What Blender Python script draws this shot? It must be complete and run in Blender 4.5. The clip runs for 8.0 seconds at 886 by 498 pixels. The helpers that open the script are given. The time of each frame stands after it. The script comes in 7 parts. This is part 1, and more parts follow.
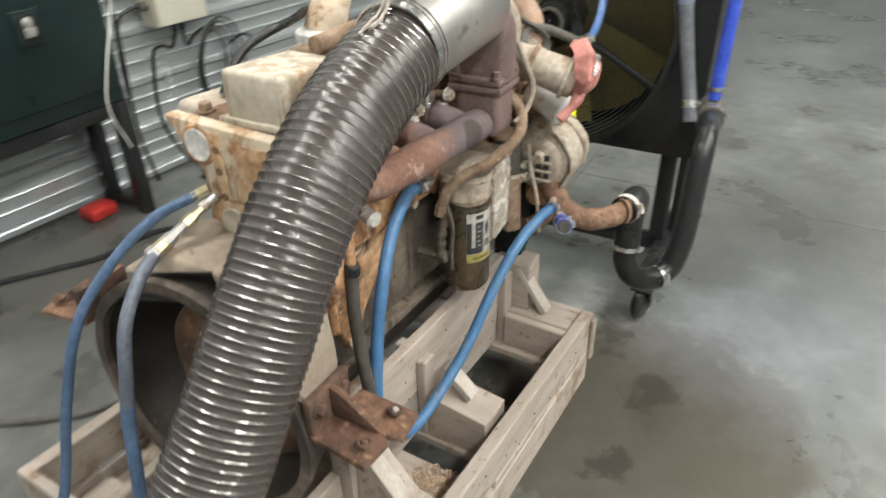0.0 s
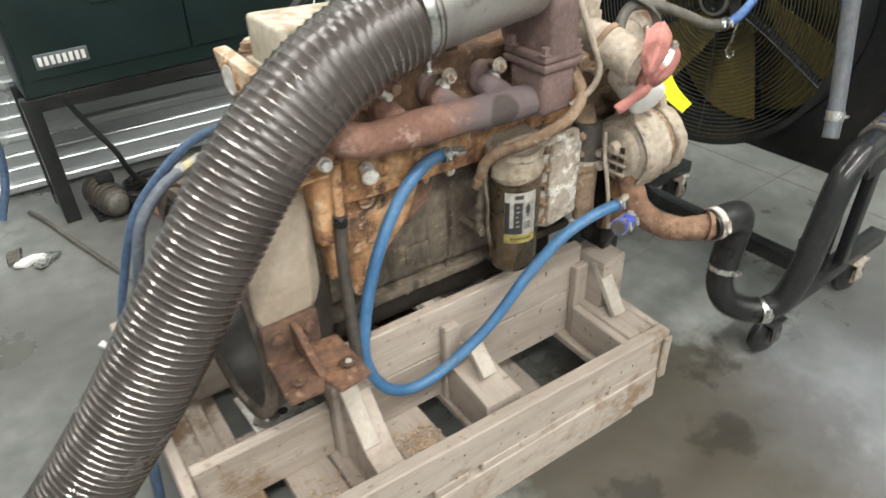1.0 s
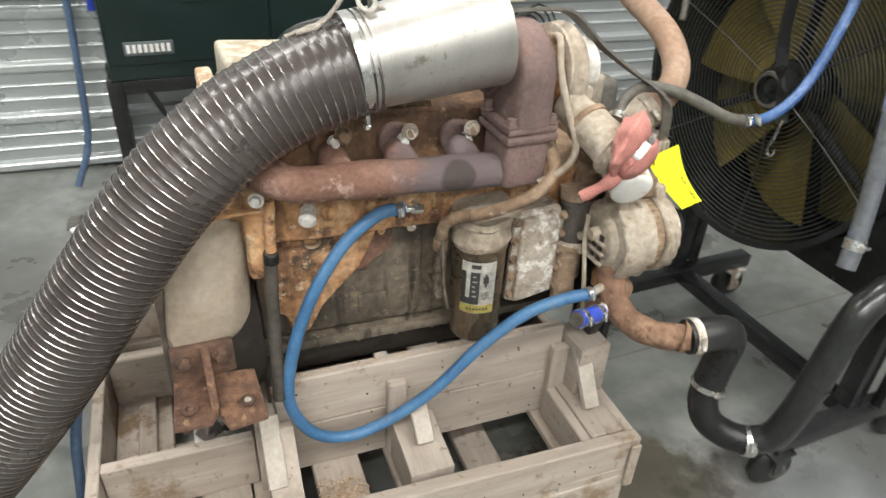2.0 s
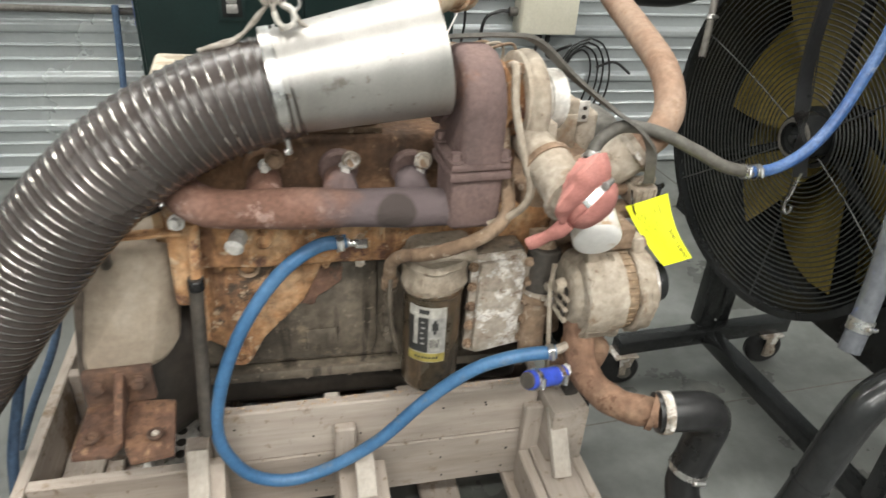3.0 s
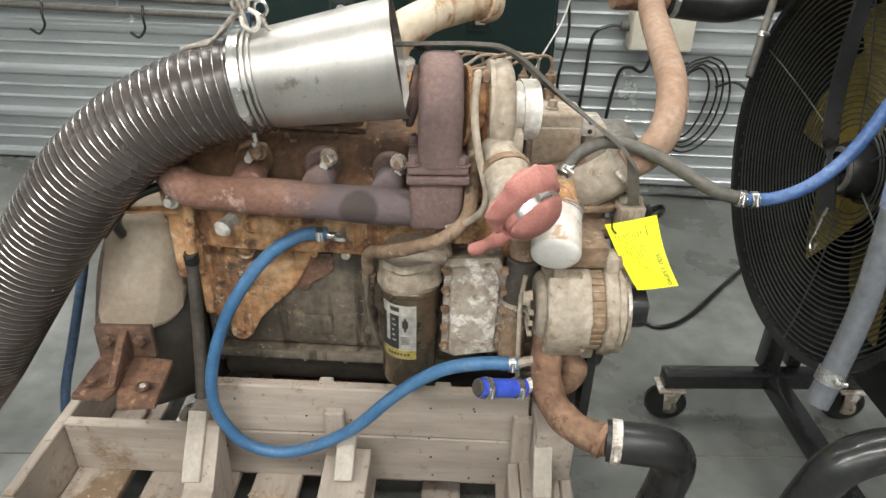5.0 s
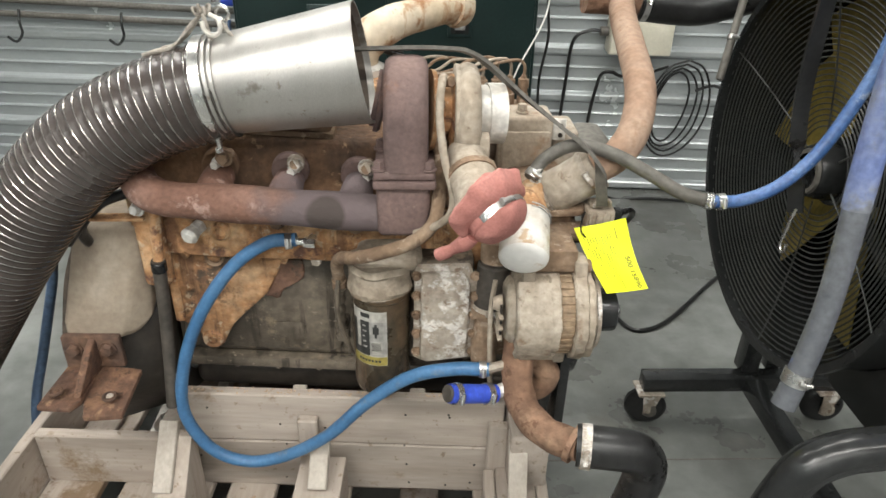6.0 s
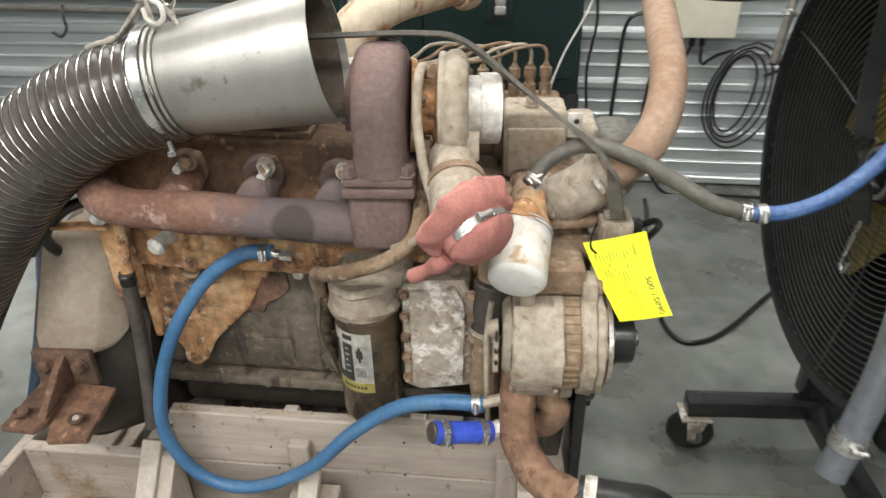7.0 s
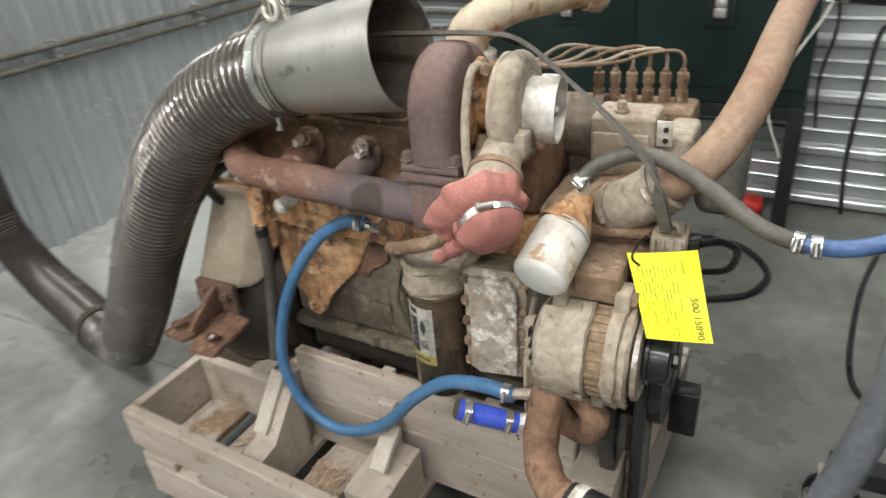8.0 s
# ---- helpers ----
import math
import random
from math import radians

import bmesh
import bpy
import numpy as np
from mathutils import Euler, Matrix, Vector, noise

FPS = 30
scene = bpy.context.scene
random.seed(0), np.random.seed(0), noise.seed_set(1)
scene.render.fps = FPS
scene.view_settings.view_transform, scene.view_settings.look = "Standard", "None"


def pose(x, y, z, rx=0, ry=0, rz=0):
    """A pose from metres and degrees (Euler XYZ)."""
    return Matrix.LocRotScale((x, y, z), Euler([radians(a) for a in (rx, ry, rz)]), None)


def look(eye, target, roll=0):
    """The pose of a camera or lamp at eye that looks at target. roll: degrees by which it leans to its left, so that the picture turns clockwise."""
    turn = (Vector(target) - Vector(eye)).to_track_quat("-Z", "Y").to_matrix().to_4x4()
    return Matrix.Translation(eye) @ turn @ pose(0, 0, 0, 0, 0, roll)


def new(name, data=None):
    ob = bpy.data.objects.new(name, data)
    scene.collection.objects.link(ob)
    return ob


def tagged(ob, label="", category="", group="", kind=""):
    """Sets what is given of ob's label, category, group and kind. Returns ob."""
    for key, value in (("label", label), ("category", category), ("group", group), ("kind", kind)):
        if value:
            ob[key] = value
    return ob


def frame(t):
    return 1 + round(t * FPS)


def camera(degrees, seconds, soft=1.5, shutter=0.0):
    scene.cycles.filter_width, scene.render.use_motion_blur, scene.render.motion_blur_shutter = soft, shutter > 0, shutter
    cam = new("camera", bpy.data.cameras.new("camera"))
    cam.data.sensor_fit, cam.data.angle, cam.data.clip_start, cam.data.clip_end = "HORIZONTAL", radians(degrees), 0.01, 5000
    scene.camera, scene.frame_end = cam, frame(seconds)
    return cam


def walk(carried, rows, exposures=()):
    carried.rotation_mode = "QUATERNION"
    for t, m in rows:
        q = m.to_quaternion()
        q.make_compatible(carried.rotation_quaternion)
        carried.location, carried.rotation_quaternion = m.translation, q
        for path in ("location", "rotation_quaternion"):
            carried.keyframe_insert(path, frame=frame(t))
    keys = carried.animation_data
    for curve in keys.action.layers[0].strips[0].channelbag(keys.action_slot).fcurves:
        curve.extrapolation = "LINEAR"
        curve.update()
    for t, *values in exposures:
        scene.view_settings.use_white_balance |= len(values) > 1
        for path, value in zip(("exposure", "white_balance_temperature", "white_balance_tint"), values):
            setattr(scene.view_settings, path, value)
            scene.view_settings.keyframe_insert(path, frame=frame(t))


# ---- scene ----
cam = camera(65.8, 8.0, shutter=0.4)
PATH = [
    (0, (-1.1160, -0.5740, 1.3795), (0.0854, 0.0839, 0.5525), -1.01),
    (0.5, (-0.9984, -0.8102, 1.3908), (-0.0720, 0.1305, 0.4870), -0.90),
    (1, (-0.7991, -0.9051, 1.3867), (-0.0159, 0.1602, 0.4856), -1.77),
    (1.5, (-0.6043, -0.9441, 1.4164), (0.1180, 0.1833, 0.5406), 1.75),
    (1.7, (-0.5487, -0.9698, 1.4238), (0.1208, 0.1927, 0.5518), 2.64),
    (2.8, (-0.2899, -1.0041, 1.3904), (0.1039, 0.3166, 0.5776), 3.67),
    (3, (-0.2234, -0.9721, 1.3899), (0.1817, 0.3477, 0.5811), 3.56),
    (3.5, (-0.0991, -0.9591, 1.3972), (0.2370, 0.3895, 0.6045), 3.16),
    (4, (0.0109, -1.0119, 1.4003), (0.1585, 0.3765, 0.6190), 2.59),
    (5.5, (0.1074, -1.0541, 1.4015), (0.1427, 0.3303, 0.6002), 1.48),
    (6, (0.1326, -1.0478, 1.3977), (0.1922, 0.3449, 0.6124), 1.36),
    (6.5, (0.1709, -1.0204, 1.3868), (0.2060, 0.3658, 0.5885), -0.54),
    (7, (0.2593, -0.8920, 1.3577), (0.1581, 0.4854, 0.5500), -1.41),
    (7.5, (0.3643, -0.8240, 1.3442), (0.0075, 0.5012, 0.5217), -3.88),
    (8, (0.5749, -0.8737, 1.3561), (-0.1029, 0.3496, 0.5789), -5.34),
]
walk(cam, [(t, look(eye, target, roll)) for t, eye, target, roll in PATH], [(0.0, 0.24), (1.0, 0.30), (1.5, 0.28), (3.0, 0.10), (5.5, 0.05), (7.0, 0.0), (8.0, -0.08)])

# ---- light ----
world = bpy.data.worlds.new("world")
scene.world = world
world.use_nodes = True
world.node_tree.nodes["Background"].inputs[0].default_value = (0.75, 0.85, 1.0, 1)
world.node_tree.nodes["Background"].inputs[1].default_value = 0.05


def lamp(x, y, z, sx, sy, watts, tint):
    data = bpy.data.lights.new("strip_light", "AREA")
    data.shape, data.size, data.size_y, data.energy, data.color = "RECTANGLE", sx, sy, watts, tint
    ob = new("strip_light_lamp", data)
    ob.matrix_basis = pose(x, y, z)
    return ob


COOL = (1.0, 0.98, 0.93)
# assumed overhead strips, out of view; the last added to brighten the west
STRIPS = [(-1.6, -2.2, 98), (1.0, -2.2, 66), (3.6, -2.2, 18), (-1.6, -4.2, 66), (1.0, -4.2, 50), (3.6, -4.2, 14), (0.75, 0.6, 38), (-1.1, 1.3, 50)]
for lx, ly, watts in STRIPS:
    lamp(lx, ly, 3.72, 2.2, 0.28, watts, COOL)

# ---- materials ----


def link(tree, a, b):
    tree.links.new(a, b)


def material(name, colours, scale=6.0, rough=0.6, metal=0.0, bump=0.25, fine=90.0, stretch=(1, 1, 1), patches=None,
             per_object=0.0, grain=0.25, spec=0.5, rough_swing=0.12, coat=0.0, lump=0.0, streak=None, chips=None):
    """A worn surface: colours mixed by broad noise, a finer grain over it, patches of another colour, relief."""
    m = bpy.data.materials.new(name)
    m.use_nodes = True
    t = m.node_tree
    b = t.nodes["Principled BSDF"]
    co = t.nodes.new("ShaderNodeTexCoord")
    mp = t.nodes.new("ShaderNodeMapping")
    mp.inputs["Scale"].default_value = stretch
    link(t, co.outputs["Object"], mp.inputs["Vector"])
    n1 = t.nodes.new("ShaderNodeTexNoise")
    n1.inputs["Scale"].default_value, n1.inputs["Detail"].default_value, n1.inputs["Roughness"].default_value = scale, 6.0, 0.62
    link(t, mp.outputs[0], n1.inputs["Vector"])
    ramp = t.nodes.new("ShaderNodeValToRGB")
    els = ramp.color_ramp.elements
    k = len(colours)
    for i, c in enumerate(colours):
        p = 0.33 + 0.34 * i / max(1, k - 1)
        e = els[i] if i < 2 else els.new(p)
        e.position, e.color = p, (*c, 1)
    link(t, n1.outputs["Fac"], ramp.inputs["Fac"])
    n2 = t.nodes.new("ShaderNodeTexNoise")
    n2.inputs["Scale"].default_value, n2.inputs["Detail"].default_value = fine, 4.0
    link(t, mp.outputs[0], n2.inputs["Vector"])
    gr = t.nodes.new("ShaderNodeMapRange")
    gr.inputs["From Min"].default_value, gr.inputs["From Max"].default_value = 0.3, 0.7
    gr.inputs["To Min"].default_value, gr.inputs["To Max"].default_value = 1 - grain, 1 + grain
    link(t, n2.outputs["Fac"], gr.inputs["Value"])
    colour = ramp.outputs["Color"]
    if patches:
        pc, amount, ps = patches
        n3 = t.nodes.new("ShaderNodeTexNoise")
        n3.inputs["Scale"].default_value, n3.inputs["Detail"].default_value, n3.inputs["Roughness"].default_value = ps, 8.0, 0.7
        link(t, co.outputs["Object"], n3.inputs["Vector"])
        edge = t.nodes.new("ShaderNodeMapRange")
        edge.inputs["From Min"].default_value = 0.62 - 0.3 * amount
        edge.inputs["From Max"].default_value = 0.70 - 0.3 * amount
        link(t, n3.outputs["Fac"], edge.inputs["Value"])
        mx = t.nodes.new("ShaderNodeMix")
        mx.data_type = "RGBA"
        link(t, edge.outputs[0], mx.inputs[0])
        link(t, colour, mx.inputs[6])
        mx.inputs[7].default_value = (*pc, 1)
        colour = mx.outputs[2]
    for extra, size, squash in ((streak, 26.0, (1, 1, 0.10)), (chips, 48.0, (1, 1, 1))):
        if not extra:
            continue
        # runs of dirt down the surface; small chips and crusts
        sc, amount = extra
        m4 = t.nodes.new("ShaderNodeMapping")
        m4.inputs["Scale"].default_value = squash
        m4.inputs["Location"].default_value = (3.1, 7.7, 1.3)
        link(t, co.outputs["Object"], m4.inputs["Vector"])
        n5 = t.nodes.new("ShaderNodeTexNoise")
        n5.inputs["Scale"].default_value, n5.inputs["Detail"].default_value, n5.inputs["Roughness"].default_value = size, 5.0, 0.65
        link(t, m4.outputs[0], n5.inputs["Vector"])
        e5 = t.nodes.new("ShaderNodeMapRange")
        e5.inputs["From Min"].default_value, e5.inputs["From Max"].default_value = 0.66 - 0.3 * amount, 0.72 - 0.3 * amount
        e5.inputs["To Max"].default_value = 0.8
        link(t, n5.outputs["Fac"], e5.inputs["Value"])
        x5 = t.nodes.new("ShaderNodeMix")
        x5.data_type = "RGBA"
        link(t, e5.outputs[0], x5.inputs[0])
        link(t, colour, x5.inputs[6])
        x5.inputs[7].default_value = (*sc, 1)
        colour = x5.outputs[2]
    mul = t.nodes.new("ShaderNodeMix")
    mul.data_type, mul.blend_type = "RGBA", "MULTIPLY"
    mul.inputs[0].default_value = 1.0
    link(t, colour, mul.inputs[6])
    link(t, gr.outputs[0], mul.inputs[7])
    colour = mul.outputs[2]
    if per_object:
        oi = t.nodes.new("ShaderNodeObjectInfo")
        r2 = t.nodes.new("ShaderNodeMapRange")
        r2.inputs["To Min"].default_value, r2.inputs["To Max"].default_value = 1 - per_object, 1 + per_object
        link(t, oi.outputs["Random"], r2.inputs["Value"])
        m3 = t.nodes.new("ShaderNodeMix")
        m3.data_type, m3.blend_type = "RGBA", "MULTIPLY"
        m3.inputs[0].default_value = 1.0
        link(t, colour, m3.inputs[6])
        link(t, r2.outputs[0], m3.inputs[7])
        colour = m3.outputs[2]
    link(t, colour, b.inputs["Base Color"])
    rr = t.nodes.new("ShaderNodeMapRange")
    rr.inputs["To Min"].default_value, rr.inputs["To Max"].default_value = max(0.03, rough - rough_swing), min(1, rough + rough_swing)
    link(t, n1.outputs["Fac"], rr.inputs["Value"])
    link(t, rr.outputs[0], b.inputs["Roughness"])
    b.inputs["Metallic"].default_value = metal
    b.inputs["Specular IOR Level"].default_value = spec
    b.inputs["Coat Weight"].default_value = coat
    if bump:
        bp = t.nodes.new("ShaderNodeBump")
        bp.inputs["Strength"].default_value, bp.inputs["Distance"].default_value = bump, 0.004
        link(t, n2.outputs["Fac"], bp.inputs["Height"])
        if lump:
            n6 = t.nodes.new("ShaderNodeTexNoise")
            n6.inputs["Scale"].default_value, n6.inputs["Detail"].default_value, n6.inputs["Roughness"].default_value = 34.0, 3.0, 0.6
            link(t, co.outputs["Object"], n6.inputs["Vector"])
            b6 = t.nodes.new("ShaderNodeBump")
            b6.inputs["Strength"].default_value, b6.inputs["Distance"].default_value = lump, 0.012
            link(t, n6.outputs["Fac"], b6.inputs["Height"])
            link(t, b6.outputs[0], bp.inputs["Normal"])
        link(t, bp.outputs[0], b.inputs["Normal"])
    return m


BEIGE = material("dusty_beige_casting", [(0.25, 0.20, 0.15), (0.33, 0.28, 0.22), (0.40, 0.35, 0.29)], 10, 0.9, 0, 0.3, 80, grain=0.16, patches=((0.23, 0.155, 0.10), 0.12, 12), lump=0.35, chips=((0.19, 0.14, 0.10), 0.12))
TAN = material("smooth_dusty_casting", [(0.20, 0.155, 0.115), (0.275, 0.225, 0.172), (0.34, 0.29, 0.235)], 7, 0.85, 0, 0.2, 80, grain=0.10, lump=0.15, streak=((0.17, 0.12, 0.085), 0.10))
CREAM = material("cream_engine_paint", [(0.42, 0.34, 0.235), (0.51, 0.43, 0.32), (0.57, 0.505, 0.395)], 8, 0.7, 0, 0.2, 60, grain=0.12, patches=((0.27, 0.13, 0.055), 0.34, 10), streak=((0.33, 0.19, 0.095), 0.34), lump=0.15)
CREAM_CLEAN = material("streaked_cream_paint", [(0.36, 0.315, 0.24), (0.44, 0.395, 0.31), (0.50, 0.455, 0.37)], 8, 0.75, 0, 0.2, 60, grain=0.14, patches=((0.30, 0.20, 0.115), 0.18, 8), streak=((0.26, 0.21, 0.15), 0.46), lump=0.15)
AMBER = material("amber_rust_bloom", [(0.24, 0.125, 0.058), (0.40, 0.24, 0.125), (0.52, 0.37, 0.225)], 12, 0.9, 0, 0.5, 60, grain=0.25, patches=((0.17, 0.08, 0.04), 0.20, 14), streak=((0.22, 0.11, 0.05), 0.24), lump=0.4)
RUSTY = material("rusted_orange_casting", [(0.198, 0.0968, 0.0495), (0.407, 0.215, 0.099), (0.572, 0.38, 0.22)], 14, 0.92, 0, 0.8, 55, grain=0.32, patches=((0.12, 0.06, 0.042), 0.24, 15), streak=((0.16, 0.08, 0.042), 0.28), chips=((0.50, 0.38, 0.26), 0.26), lump=0.7)
FLANK = material("flaking_rust_over_oil", [(0.171, 0.0855, 0.0456), (0.376, 0.199, 0.0935), (0.547, 0.359, 0.211)], 12, 0.92, 0, 0.8, 55, grain=0.32, patches=((0.075, 0.052, 0.036), 0.34, 11), streak=((0.12, 0.065, 0.038), 0.3), chips=((0.50, 0.38, 0.26), 0.22), lump=0.7)
PAD = material("purple_brown_rust", [(0.085, 0.050, 0.038), (0.15, 0.082, 0.056), (0.24, 0.135, 0.085)], 16, 0.9, 0, 0.6, 60, grain=0.25, patches=((0.08, 0.06, 0.045), 0.3, 14), lump=0.5)
# soot and rust, with the shadow under the duct darkened into the colour
DARK_RUST = material("sooty_shaded_rust", [(0.066, 0.042, 0.030), (0.135, 0.078, 0.046), (0.25, 0.140, 0.078)], 9, 0.9, 0, 0.5, 70, lump=0.6, chips=((0.34, 0.22, 0.13), 0.16))
FOOT_RUST = material("brown_rust_scale", [(0.075, 0.042, 0.03), (0.13, 0.07, 0.046), (0.21, 0.115, 0.066)], 16, 0.9, 0, 0.6, 70, patches=((0.31, 0.19, 0.11), 0.16, 20), chips=((0.06, 0.035, 0.026), 0.30), lump=0.5)
FOOT_DARK = material("dark_brown_rust_scale", [(0.05, 0.032, 0.024), (0.095, 0.055, 0.038), (0.16, 0.09, 0.055)], 14, 0.9, 0, 0.5, 80, lump=0.4)
PIPE_RUST = material("dusty_rusted_pipe", [(0.115, 0.062, 0.039), (0.19, 0.108, 0.068), (0.28, 0.18, 0.117)], 9, 0.9, 0, 0.6, 60, grain=0.24, patches=((0.33, 0.23, 0.155), 0.12, 8), chips=((0.11, 0.055, 0.032), 0.32), lump=0.6)
BROWN = material("dirty_brown_casting", [(0.12, 0.075, 0.047), (0.21, 0.14, 0.09), (0.32, 0.235, 0.165)], 11, 0.92, 0, 0.45, 60, grain=0.22, chips=((0.36, 0.285, 0.215), 0.22), streak=((0.10, 0.06, 0.038), 0.18), lump=0.55)
OILY = material("oily_dark_casting", [(0.0497, 0.041, 0.0313), (0.106, 0.0864, 0.0648), (0.194, 0.16, 0.122)], 7, 0.5, 0, 0.35, 60, patches=((0.20, 0.155, 0.11), 0.12, 11), streak=((0.026, 0.02, 0.015), 0.32), chips=((0.27, 0.225, 0.175), 0.14), rough_swing=0.25, lump=0.3)
HEAT = material("heat_scaled_iron", [(0.116, 0.0792, 0.0737), (0.16, 0.107, 0.0968), (0.204, 0.138, 0.121)], 7, 0.84, 0, 0.3, 130, grain=0.16, patches=((0.19, 0.105, 0.077), 0.14, 8), chips=((0.25, 0.18, 0.155), 0.08), lump=0.22)
BLACK_OIL = material("black_sump_paint", [(0.015, 0.013, 0.011), (0.035, 0.028, 0.022)], 8, 0.45, 0, 0.25, 60)
ALLOY = material("oxidised_alloy", [(0.24, 0.19, 0.15), (0.34, 0.29, 0.235), (0.42, 0.375, 0.315)], 15, 0.75, 0.1, 0.4, 80, grain=0.2, patches=((0.66, 0.63, 0.59), 0.30, 21), chips=((0.20, 0.13, 0.085), 0.26), lump=0.5)
PALE_ALLOY = material("pale_dusty_alloy", [(0.50, 0.47, 0.42), (0.62, 0.60, 0.56), (0.70, 0.68, 0.64)], 14, 0.6, 0.2, 0.25, 80)
STEEL = material("brushed_stainless", [(0.36, 0.345, 0.32), (0.43, 0.415, 0.39), (0.47, 0.455, 0.43)], 3, 0.42, 0.85, 0.05, 220, stretch=(6, 1, 1), grain=0.08, patches=((0.24, 0.22, 0.19), 0.16, 12), chips=((0.26, 0.22, 0.18), 0.10))
BRIGHT = material("bright_zinc_steel", [(0.55, 0.54, 0.52), (0.68, 0.67, 0.65)], 20, 0.28, 0.95, 0.05, 100, grain=0.1)
BRASS = material("brass_fitting", [(0.38, 0.32, 0.19), (0.52, 0.46, 0.31)], 20, 0.42, 0.8, 0.1)
DUCT = material("grey_brown_duct_fabric", [(0.038, 0.030, 0.027), (0.052, 0.042, 0.038), (0.072, 0.060, 0.055)], 5, 0.25, 0.0, 0.1, 140, grain=0.12)
WIRE = material("duct_wire", [(0.36, 0.34, 0.32), (0.50, 0.48, 0.455)], 12, 0.24, 0.95, 0.0)
BLUE = material("blue_rubber_hose", [(0.038, 0.115, 0.235), (0.053, 0.15, 0.295), (0.08, 0.185, 0.335)], 9, 0.45, 0, 0.12, 120, grain=0.12, patches=((0.12, 0.17, 0.225), 0.12, 14))
DEEP_BLUE = material("deep_blue_silicone", [(0.02, 0.05, 0.42), (0.05, 0.10, 0.55)], 12, 0.35, 0, 0.1)
SCUFFED = material("scuffed_royal_blue", [(0.030, 0.078, 0.21), (0.055, 0.118, 0.28), (0.11, 0.185, 0.35)], 12, 0.40, 0, 0.12, 120, patches=((0.36, 0.42, 0.52), 0.18, 16))
NAVY = material("dull_navy_hose", [(0.05, 0.085, 0.15), (0.085, 0.14, 0.23)], 9, 0.5, 0, 0.15)
RUBBER = material("black_rubber", [(0.010, 0.010, 0.010), (0.022, 0.022, 0.022)], 9, 0.30, 0, 0.12, spec=0.35)
SLATE = material("slate_grey_hose", [(0.075, 0.088, 0.115), (0.12, 0.138, 0.165)], 9, 0.5, 0, 0.15)
GREY_RUBBER = material("dusty_grey_rubber", [(0.07, 0.065, 0.055), (0.13, 0.12, 0.105)], 10, 0.6, 0, 0.2)
GREY_CASE = material("dusty_grey_casing", [(0.12, 0.115, 0.10), (0.19, 0.18, 0.16)], 9, 0.7, 0, 0.2)
SLING = material("grubby_rope", [(0.22, 0.19, 0.16), (0.36, 0.33, 0.29)], 60, 0.9, 0, 0.5, 160)
GREY_DARK = material("dirty_dark_rubber", [(0.035, 0.030, 0.025), (0.075, 0.064, 0.053)], 10, 0.65, 0, 0.25)
GREY_STEEL = material("dull_plated_steel", [(0.30, 0.29, 0.27), (0.42, 0.41, 0.39)], 20, 0.5, 0.6, 0.1)
GREY_HOSE = material("grey_hose_with_blue_stains", [(0.07, 0.075, 0.085), (0.125, 0.132, 0.145)], 8, 0.45, 0, 0.15, patches=((0.05, 0.09, 0.28), 0.30, 7))
BLACK = material("black_painted_steel", [(0.013, 0.014, 0.014), (0.025, 0.026, 0.026)], 5, 0.22, 0, 0.06, 90, grain=0.15, spec=0.4)
GRILL = material("black_wire", [(0.026, 0.028, 0.026), (0.044, 0.046, 0.043)], 8, 0.42, 0.0, 0.0, spec=0.4)
YELLOW_FAN = material("yellow_fan_blade", [(0.17, 0.125, 0.022), (0.23, 0.172, 0.032)], 6, 0.5, 0, 0.1)
CABINET = material("dark_green_cabinet_paint", [(0.007, 0.017, 0.016), (0.011, 0.026, 0.024)], 3, 0.32, 0, 0.04, 90, grain=0.12)
WALL = material("galvanised_wall_sheet", [(0.44, 0.47, 0.48), (0.49, 0.52, 0.53), (0.53, 0.56, 0.56)], 1.2, 0.26, 0.5, 0.015, 60, grain=0.03, rough_swing=0.05)
CEIL = material("white_ceiling_sheet", [(0.6, 0.6, 0.58), (0.7, 0.7, 0.68)], 2, 0.7, 0, 0.05)
PANEL = material("cream_box_enamel", [(0.58, 0.55, 0.44), (0.66, 0.63, 0.52)], 5, 0.5, 0, 0.04, grain=0.05)
WOOD_C = [(0.315, 0.265, 0.222), (0.362, 0.310, 0.264), (0.405, 0.352, 0.305)]
PALE_WOOD = material("fresh_pale_wood", [(0.37, 0.325, 0.275), (0.47, 0.43, 0.375)], 4, 0.85, 0, 0.12, 20, grain=0.08, stretch=(8, 8, 1))
WOOD_X = material("weathered_wood_lengthwise", WOOD_C, 3, 0.9, 0, 0.16, 14, grain=0.07, stretch=(1, 9, 9), patches=((0.215, 0.155, 0.10), 0.20, 4.5), per_object=0.12, chips=((0.20, 0.15, 0.105), 0.16))
WOOD_Y = material("weathered_wood_crosswise", WOOD_C, 3, 0.9, 0, 0.16, 14, grain=0.07, stretch=(9, 1, 9), patches=((0.185, 0.128, 0.080), 0.30, 4.5), per_object=0.12, chips=((0.20, 0.15, 0.105), 0.16))
WOOD_Z = material("weathered_wood_upright", WOOD_C, 3, 0.9, 0, 0.16, 14, grain=0.07, stretch=(9, 9, 1), patches=((0.215, 0.155, 0.10), 0.20, 4.5), per_object=0.12, chips=((0.20, 0.15, 0.105), 0.16))
SAWDUST = material("pale_wood_litter", [(0.36, 0.25, 0.16), (0.55, 0.42, 0.31)], 60, 0.95, 0, 0.8, 200)
WHITE = material("white_plastic", [(0.66, 0.64, 0.60), (0.74, 0.73, 0.70)], 9, 0.42, 0, 0.04, grain=0.05, patches=((0.50, 0.40, 0.29), 0.04, 14))
